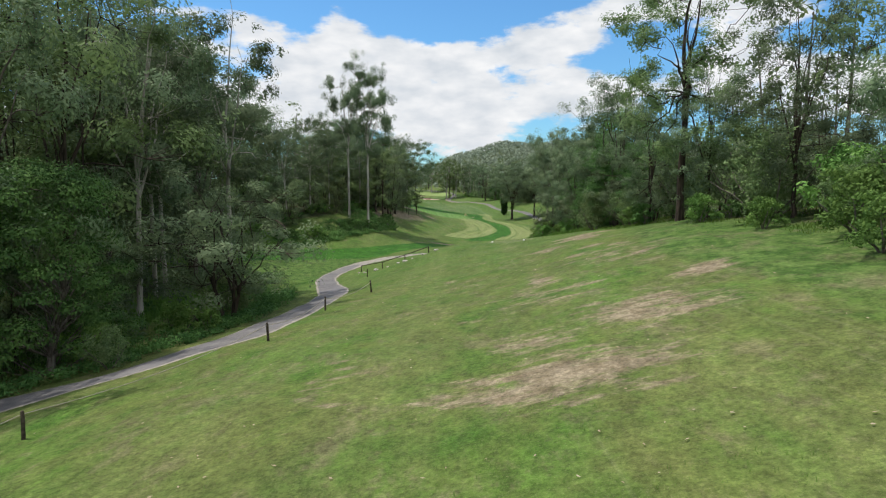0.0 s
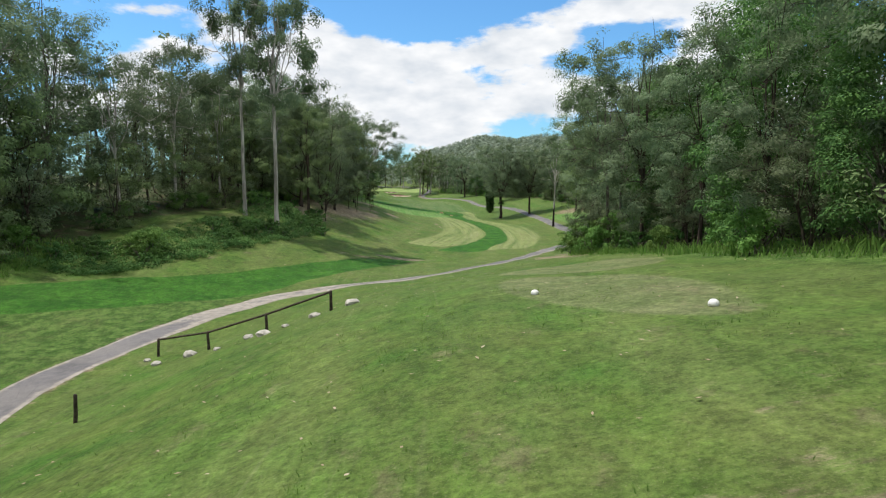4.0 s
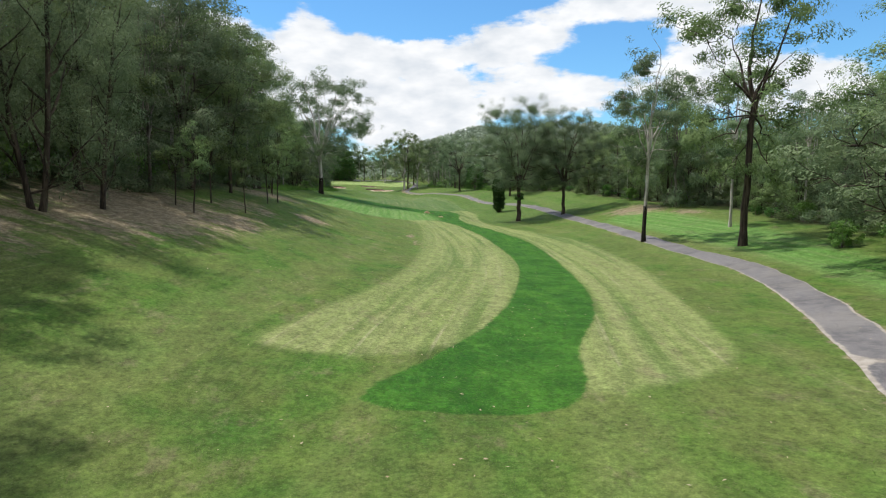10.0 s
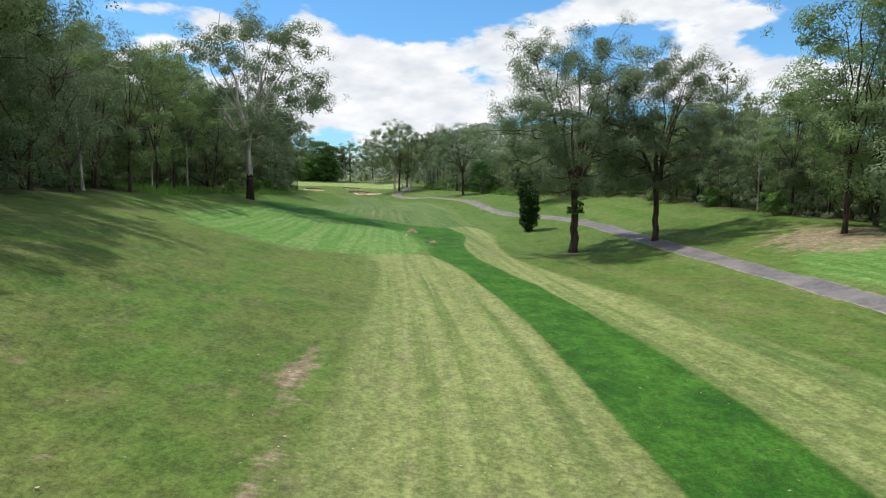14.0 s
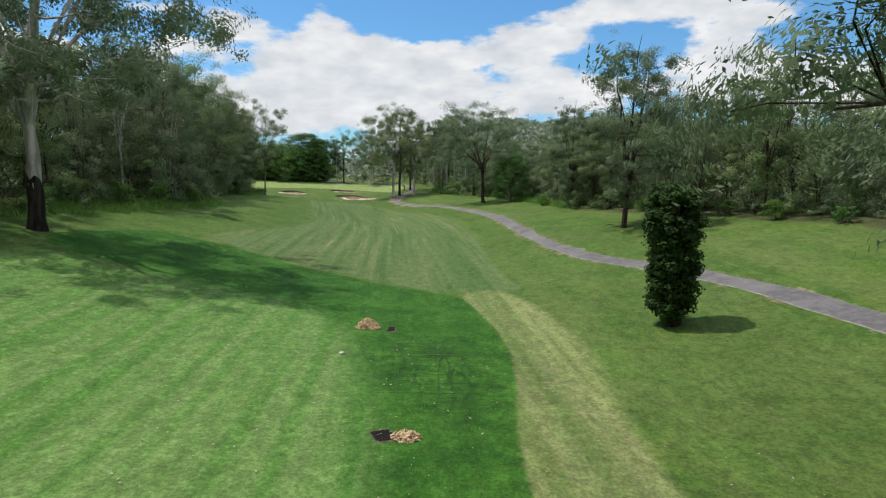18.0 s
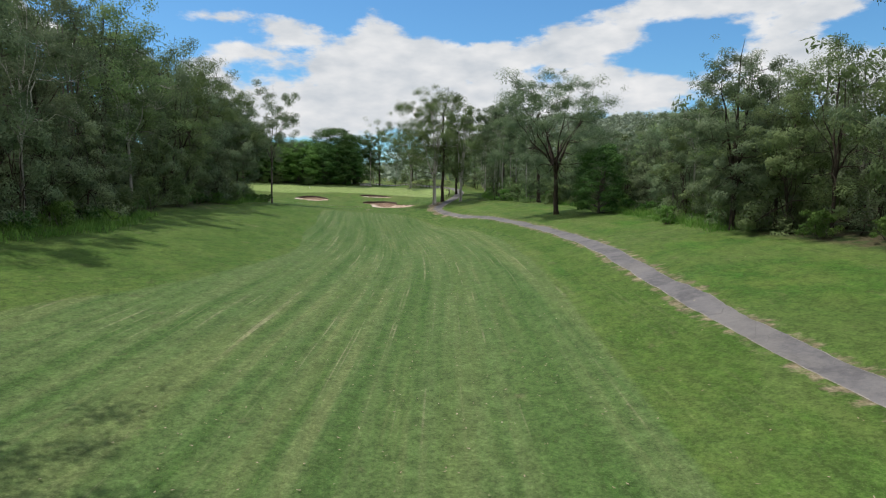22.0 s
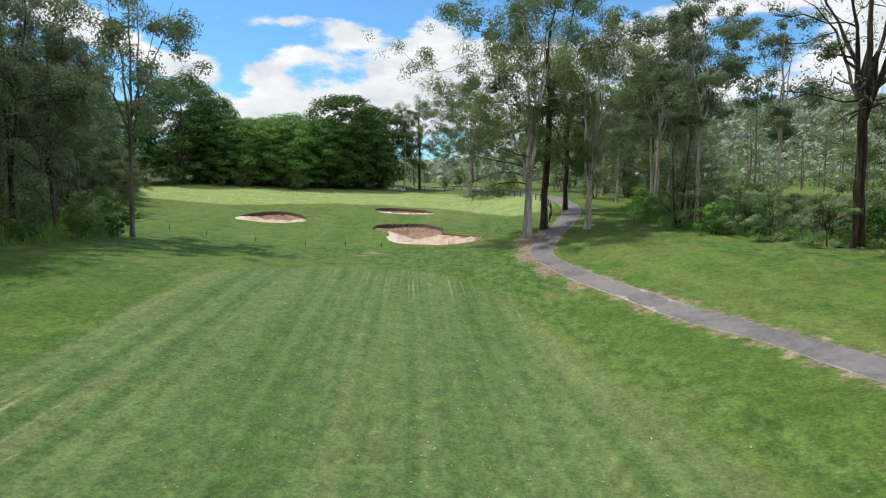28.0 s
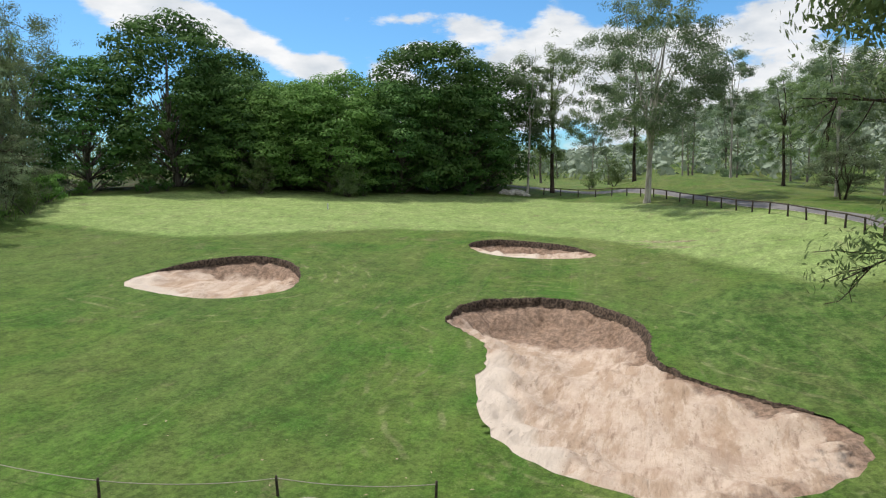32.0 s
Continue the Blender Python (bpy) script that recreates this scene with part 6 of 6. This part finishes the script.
rope_fence([(-17, 9), (-11.6, 16.9), (-7.7, 26.9), (-7.1, 36.5), (-5.3, 43.4), (-8.4, 65.5)], 0.82, 0.055, 0.014, "weathered dark timber posts linked by a low rope beside the path", 0.3, (4,))
rope_fence([(-33, 369), (-28.7, 367.6), (-24, 367), (-19.8, 367.5), (-16.7, 368.8), (-13.8, 369.8), (-8.0, 370.4)], 0.42, 0.028, 0.010, "short dark pegs with a thin rope in front of the green", 0.1, (5,))


def wire_hoop(x, y, turn):
    """A low hoop of wire stuck into the turf at both ends."""
    a = np.linspace(0, math.pi, 11)
    pts = np.stack([np.cos(a) * 0.42, np.zeros(11), np.sin(a) * 0.24 - 0.03], 1)
    sh = Shape()
    tube(sh, pts, np.full(11, 0.011), 5)
    ob = new("wire_hoop", clean(sh, "wire_hoop", ROPE))
    ob.location, ob.rotation_euler = (x, y, ground_at(x, y)), (0.12, 0, turn)
    return tagged(ob, "thin pale wire hoop stuck in the turf beside the pegs", "hoop", "wire hoops")


wire_hoop(-15.9, 368.7, 0.2), wire_hoop(-14.6, 369.1, 0.35)


def rail_fence(line, height, gap, label):
    """Posts with one top rail that follows the ground."""
    root = tagged(new("rail_fence"), label, "fence")
    c = curve_through(line, gap)
    z = bare_land(c[:, 0], c[:, 1])
    post = clean(post_mesh(5, height, 0.06), "post", POST_WOOD)
    for k, (x, y) in enumerate(c):
        p = part("post", post, root)
        p.location, p.rotation_euler = (x, y, z[k]), (0.03 * math.sin(k * 3.3), 0.03 * math.cos(k * 2.3), k * 1.3)
    for k in range(len(c) - 1):
        part("rail", clean(strand((*c[k], z[k] + height * 0.93), (*c[k + 1], z[k + 1] + height * 0.93), 0.0, 0.045, 3), "rail", POST_WOOD), root)


rail_fence([(0.6, 381), (0.9, 387), (0.6, 394), (-0.8, 401.5), (-4.6, 411), (-10, 421), (-15.6, 427.5), (-24, 431)], 0.85, 2.1, "dark timber post-and-rail fence curving along the path")
rail_fence([(-10.4, 76.0), (-7.4, 74.6), (-4.2, 73.4), (-0.9, 72.4)], 0.8, 2.9, "dark timber post-and-rail fence on the bank above the path")


def boulder(x, y, r, seed, label, flat=0.6):
    rng = np.random.default_rng(seed)
    bm = bmesh.new()
    bmesh.ops.create_icosphere(bm, subdivisions=2, radius=r)
    for v in bm.verts:
        n = noise.noise(v.co * (1.6 / r) + Vector((seed * 3.1, 0, 0)))
        v.co *= 1 + 0.35 * n
        v.co.z *= flat
    ob = new("boulder", finish(bm, "boulder", STONE))
    ob.location, ob.rotation_euler = (x, y, ground_at(x, y) + r * flat * 0.3), (0, 0, rng.uniform(0, 6))
    return tagged(ob, label, "stone", "stones")


for k in range(9):
    boulder(-10.6 + k * 1.12 + 0.3 * math.sin(k * 5), 74.9 - k * 0.33 + 0.35 * math.cos(k * 3), 0.16 + 0.07 * (k % 3), k, "pale rounded stone edging the bank", 0.55)
for k in range(7):
    boulder(-27 + (k % 4) * 0.9, 428.5 + (k // 4) * 1.1 + 0.4 * math.sin(k * 4), 0.42 + 0.12 * (k % 3), 20 + k, "large pale boulder beside the drain", 0.7)


boulder(5.5, 230.7, 0.13, 41, "small white stone lying on mown grass", 0.5)


def tee_marker(x, y):
    bm = bmesh.new()
    bmesh.ops.create_uvsphere(bm, u_segments=14, v_segments=8, radius=0.11)
    for v in bm.verts:
        v.co.z = max(v.co.z, -0.06) * 0.85
    ob = new("tee_marker", finish(bm, "tee_marker", WHITE))
    ob.location = (x, y, ground_at(x, y) + 0.05)
    return tagged(ob, "white domed tee marker on the mown tee", "marker", "tee markers")


tee_marker(4.4, 65.2), tee_marker(7.0, 60.0)


def white_stake(x, y, h):
    root = tagged(new("marker_stake"), "small white marker stake standing in the grass", "marker")
    bm = bmesh.new()
    box_mesh(bm, (0, 0, h / 2 - 0.05), (0.09, 0.09, h + 0.1), 0.012)
    part("stake", finish(bm, "stake", WHITE), root)
    root.location = (x, y, ground_at(x, y))


white_stake(-35.9, 405.2, 0.5)


def debris_heap(x, y, r, count, label, seed, tall=0.75):
    """Loose chips and clods piled up on the turf."""
    rng = np.random.default_rng(seed)
    root = tagged(new("debris_heap"), label, "heap")
    bm = bmesh.new()
    bmesh.ops.create_icosphere(bm, subdivisions=4, radius=1.0)
    for v in bm.verts:
        n = noise.noise(v.co * 2.2 + Vector((seed, 0, 0))) + 0.6 * noise.noise(v.co * 6.0 + Vector((0, seed, 0)))
        flare = 1.0 + 0.35 * (1 - max(v.co.z, 0.0)) ** 2
        v.co = Vector((v.co.x * r * flare * 0.8, v.co.y * r * 0.66 * flare, max(v.co.z, -0.1) * r * tall)) * (1 + 0.34 * n)
    part("mound", finish(bm, "mound", CHIPS), root)
    sh = Shape()
    a, q = rng.uniform(0, 6.28, count), np.sqrt(rng.random(count)) * r * 1.15
    c = np.stack([np.cos(a) * q, np.sin(a) * q * 0.85, np.clip(tall * 1.02 * r * (1 - (q / r) ** 2), 0.012, 9)], 1)
    leaves(sh, rng, c, 0.09, 4, 0.17, 0.06, 0.0)
    tagged(part("wood_chip_cover", sh.mesh("wood_chip_cover", CHIPS), root, "pale wood chips and dry leaves"), kind="stuff")
    root.location = (x, y, ground_at(x, y))


debris_heap(6.05, 235.4, 0.5, 420, "heap of pale chips dug out beside a small pit", 3)
debris_heap(8.35, 222.6, 0.34, 120, "low scatter of soil clods beside a hole in lush grass", 6, 0.35)


def dug_pit(x, y, wide, deep, turn, seed, label):
    """A hole cut in the turf: crumbling earth rim, black sheet as its shade."""
    rng = np.random.default_rng(seed)
    root = tagged(new("dug_pit"), label, "pit")
    n = 28
    a = np.linspace(0, 6.28, n, endpoint=False)
    box = 1 / np.maximum(np.abs(np.cos(a)), np.abs(np.sin(a)))
    ring = np.stack([np.cos(a) * box * wide / 2, np.sin(a) * box * deep / 2], 1)
    rim, hole = Shape(), Shape()
    rows_ = []
    for k, up in ((1.22, -0.03), (1.10, 0.010), (1.0, 0.016), (0.97, -0.02)):
        rows_.append(np.column_stack([ring * k + rng.normal(0, 0.012, (n, 2)), np.full(n, up) + rng.normal(0, 0.006, n)]))
    i, j = np.meshgrid(np.arange(n), np.arange(3))
    rim.add(np.vstack(rows_), np.stack([j * n + i, j * n + (i + 1) % n, (j + 1) * n + (i + 1) % n, (j + 1) * n + i], -1).reshape(-1, 4))
    part("rim", rim.mesh("rim", EARTH, True), root, "crumbling brown earth rim")
    hole.add(np.vstack([np.column_stack([ring * 1.0, np.full(n, 0.012)]), [(0, 0, 0.004)]]), np.stack([np.arange(n), (np.arange(n) + 1) % n, np.full(n, n)], 1))
    part("pit_floor", hole.mesh("pit_floor", PIT), root, "flat black sheet for the shade inside the hole")
    root.location = (x, y, ground_at(x, y))
    root.rotation_euler = (0, 0, turn)


dug_pit(7.05, 235.4, 0.5, 0.9, 0.05, 2, "small square pit cut in the turf, its inner shade a flat black sheet")
dug_pit(7.75, 222.7, 0.55, 0.75, 0.4, 5, "small dark hole dug in lush grass")


def vine_column(x, y):
    """A tree stump wholly grown over with vine, like a clipped column."""
    rng = np.random.default_rng(17)
    root = tagged(new("vine_covered_stump"), "tall column of dense dark-green vine over a stump", "bush")
    wood, crown = Shape(), Shape()
    tube(wood, np.array([(0, 0, -0.2), (0.1, 0, 1.5), (0, 0.1, 4), (0.1, 0, 6)]), (0.4, 0.34, 0.28, 0.2), 9)
    c = []
    for _ in range(300):
        z = rng.uniform(0.3, 6.4)
        a = rng.uniform(0, 6.28)
        w = np.interp(z, [0.2, 1.2, 3.0, 4.6, 6.0, 6.7], [0.6, 0.95, 1.1, 1.22, 1.08, 0.45]) * (1 + 0.10 * math.sin(a * 3 + z))
        q = w * math.sqrt(rng.uniform(0.15, 1))
        c.append((math.cos(a) * q, math.sin(a) * q, z))
    leaves(crown, rng, np.array(c), 0.40, 66, 0.19, 0.13, 0.3)
    part("stump", wood.mesh("stump", BARK_DARK, True), root)
    part("vine", crown.mesh("vine", LEAF_VINE), root)
    root.location = (x, y, ground_at(x, y))


vine_column(20.1, 235.2)

ivy_tree = min((o for o in scene.objects if o.parent is None and o.name.startswith("eucalyptus_tree")), key=lambda o: (o.location.x - 21.1) ** 2 + (o.location.y - 216.6) ** 2)
ivy = Shape()
irng = np.random.default_rng(8)
leaves(ivy, irng, np.stack([np.cos(np.arange(14) * 0.9) * 0.5, np.sin(np.arange(14) * 0.9) * 0.5, irng.uniform(3.2, 4.3, 14)], 1), 0.32, 34, 0.22, 0.14, 0.5)
part("ivy", ivy.mesh("ivy", LEAF_DARK), ivy_tree, "tuft of dark ivy round the trunk")

# ---------------------------------------------------------------- grass that stands up, and litter
def blades(name, spots, height, spread, count, label, mat, width=0.03, category="grass"):
    """Tufts of tapering blades at the spots."""
    rng = np.random.default_rng(len(spots))
    p = np.repeat(np.asarray(spots, float), count, axis=0)
    p = p + rng.normal(0, spread, p.shape)
    z = bare_land(p[:, 0], p[:, 1])
    h = np.repeat(np.broadcast_to(height, len(spots)), count) * rng.uniform(0.5, 1.25, len(p))
    a = rng.uniform(0, 6.28, len(p))
    side = np.stack([np.cos(a), np.sin(a), np.zeros(len(p))], 1)
    lean = rng.normal(0, 0.35, (len(p), 2)) * h[:, None]
    base = np.column_stack([p, z - 0.02])
    mid = base + np.column_stack([lean * 0.35, h * 0.6])
    tip = base + np.column_stack([lean, h])
    w = (width * rng.uniform(0.6, 1.4, len(p)))[:, None]
    v = np.stack([base - side * w, base + side * w, mid + side * w * 0.7, mid - side * w * 0.7], 1)
    sh = Shape()
    sh.add(v.reshape(-1, 3), np.arange(len(p) * 4).reshape(-1, 4))
    v2 = np.stack([mid - side * w * 0.7, mid + side * w * 0.7, tip + side * w * 0.1, tip - side * w * 0.1], 1)
    sh.add(v2.reshape(-1, 3), np.arange(len(p) * 4).reshape(-1, 4))
    tagged(new(name, sh.mesh(name, mat)), label, category, kind="stuff")


grng = np.random.default_rng(33)


def undergrowth(spots, low, high, per, mat, label):
    """Weeds and creepers that cover the ground in one uneven mass."""
    rng = np.random.default_rng(len(spots))
    h = rng.uniform(low, high, len(spots)) * (0.6 + 0.4 * np.sin(spots[:, 0] * 0.9) * np.sin(spots[:, 1] * 0.7))
    z = bare_land(spots[:, 0], spots[:, 1])
    sh = Shape()
    leaves(sh, rng, np.column_stack([spots, z + 0.5 * h]), 0.45, per, 0.17, 0.085, 0.1, 0.6)
    tagged(new("undergrowth", sh.mesh("undergrowth", mat)), label, "weeds", kind="stuff")


slope_y = grng.uniform(92, 134, 1500)
undergrowth(np.stack([np.interp(slope_y, [92, 101, 108, 120, 127, 134], [-20.5, -16.6, -14.0, -10.6, -12.6, -17]) - grng.triangular(0, 0.5, 9, 1500), slope_y], 1), 0.3, 1.3, 26, LEAF_DARK, "dense dark-green weeds and creepers on the slope below the wood")
path_y = grng.uniform(20, 60, 700)
undergrowth(np.stack([np.interp(path_y, [20, 24, 30, 37, 47, 60], [-21, -16.6, -12.4, -11.2, -11.4, -14.0]) - grng.triangular(0, 0.6, 6, 700), path_y], 1), 0.3, 1.2, 26, LEAF_DARK, "rank dark-green weeds on the bank beside the path")


def along(edge, side, y0, y1, n, a, b):
    y = grng.uniform(y0, y1, n)
    return np.stack([edge(y) + side * grng.uniform(a, b, n), y], 1)


blades("tall_grass", np.vstack([along(west_edge, -1, 58, 100, 2600, -2.0, 6), along(east_edge, 1, 62, 110, 700, -0.6, 2)]), grng.uniform(0.05, 0.62, 3300) ** 1.25, 0.3, 7, "long green grass along the edge of the woods", BLADES)
blades("tall_grass", np.vstack([along(west_edge, -1, 225, 300, 2200, -1.0, 5), along(east_edge, 1, 290, 400, 2200, -1.0, 4), along(west_edge, -1, 330, 400, 1200, -0.5, 5), along(west_edge, -1, 30, 60, 700, -1.0, 3)]), grng.uniform(0.25, 0.8, 6300), 0.3, 7,
       "rank grass and weeds under the trees", BLADES)
ridge = along(east_edge, 1, 8, 62, 4200, -1.2, 8)
ridge = ridge[np.sin(ridge[:, 0] * 1.3 + ridge[:, 1] * 0.7) + np.sin(ridge[:, 1] * 1.1 - ridge[:, 0] * 0.6) + grng.normal(0, 0.6, len(ridge)) > 0.1]
blades("tall_grass", ridge, grng.uniform(0.05, 0.24, len(ridge)), 0.25, 7, "soft bright weedy grass on the ridge", BLADES, 0.02)
way = np.array([(r[1], r[2]) for r in ROWS])


def turf_spots(y0, y1, n, half):
    y = grng.uniform(y0, y1, n)
    x = np.interp(y, way[:, 1], way[:, 0]) + grng.normal(0, half, n)
    return np.stack([x, y], 1)


turf = np.vstack([turf_spots(6, 235, 26000, 5), turf_spots(235, 372, 17000, 5)])
turf = turf[np.sin(turf[:, 0] * 1.9 + 2 * np.sin(turf[:, 1] * 0.37)) + np.sin(turf[:, 1] * 1.3 - turf[:, 0] * 0.8) + np.sin(turf[:, 1] * 0.23) + grng.normal(0, 0.5, len(turf)) > 0.55]
keep = np.ones(len(turf), bool)
for k in range(0, len(PATH), 2):
    keep &= np.hypot(turf[:, 0] - PATH[k, 0], turf[:, 1] - PATH[k, 1]) > 1.5
for o in OUTLINES.values():
    keep &= inside(o, turf[:, 0], turf[:, 1]) < -0.2
blades("grass_tufts", turf[keep], grng.uniform(0.03, 0.09, keep.sum()), 0.10, 4, "short tufts standing up from the mown turf", BLADES, 0.008)


def litter(spots, label):
    """Leaves that lie flat on the ground, each turned its own way."""
    rng = np.random.default_rng(44)
    n = len(spots)
    z = bare_land(spots[:, 0], spots[:, 1]) + 0.045
    p = np.column_stack([spots, z])
    a = rng.uniform(0, 6.28, n)
    ax = np.stack([np.cos(a), np.sin(a), rng.normal(0, 0.15, n)], 1) * rng.uniform(0.025, 0.065, n)[:, None]
    sd = np.stack([-np.sin(a), np.cos(a), rng.normal(0, 0.15, n)], 1) * rng.uniform(0.012, 0.03, n)[:, None]
    sh = Shape()
    sh.add(np.stack([p + ax, p + sd, p - ax, p - sd], 1).reshape(-1, 3), np.arange(n * 4).reshape(-1, 4))
    tagged(new("leaf_litter", sh.mesh("leaf_litter", LITTER)), label, "litter", kind="stuff")


lit = [turf_spots(8, 240, 2300, 7), turf_spots(240, 372, 2300, 6)]
for cx, cy, r, n in ((-8, 104, 6, 220), (12, 99, 2.5, 260), (-0.7, 371, 1.5, 500), (2.2, 355.2, 0.9, 380), (0.7, 359, 0.9, 420), (-0.7, 362.8, 0.9, 420), (-1.3, 366.5, 0.9, 420), (5, 228, 6, 180), (-8, 146, 5, 300), (4, 138, 5, 120), (2, 290, 8, 160), (-3, 350, 7, 160), (20.5, 216, 3, 80)):
    lit.append(np.stack([grng.normal(cx, r * 0.6, n), grng.normal(cy, r * 0.8, n)], 1))
lit = np.vstack(lit)
keep = np.ones(len(lit), bool)
for o in OUTLINES.values():
    keep &= inside(o, lit[:, 0], lit[:, 1]) < -0.2
litter(lit[keep], "dry fallen gum leaves strewn over the grass")
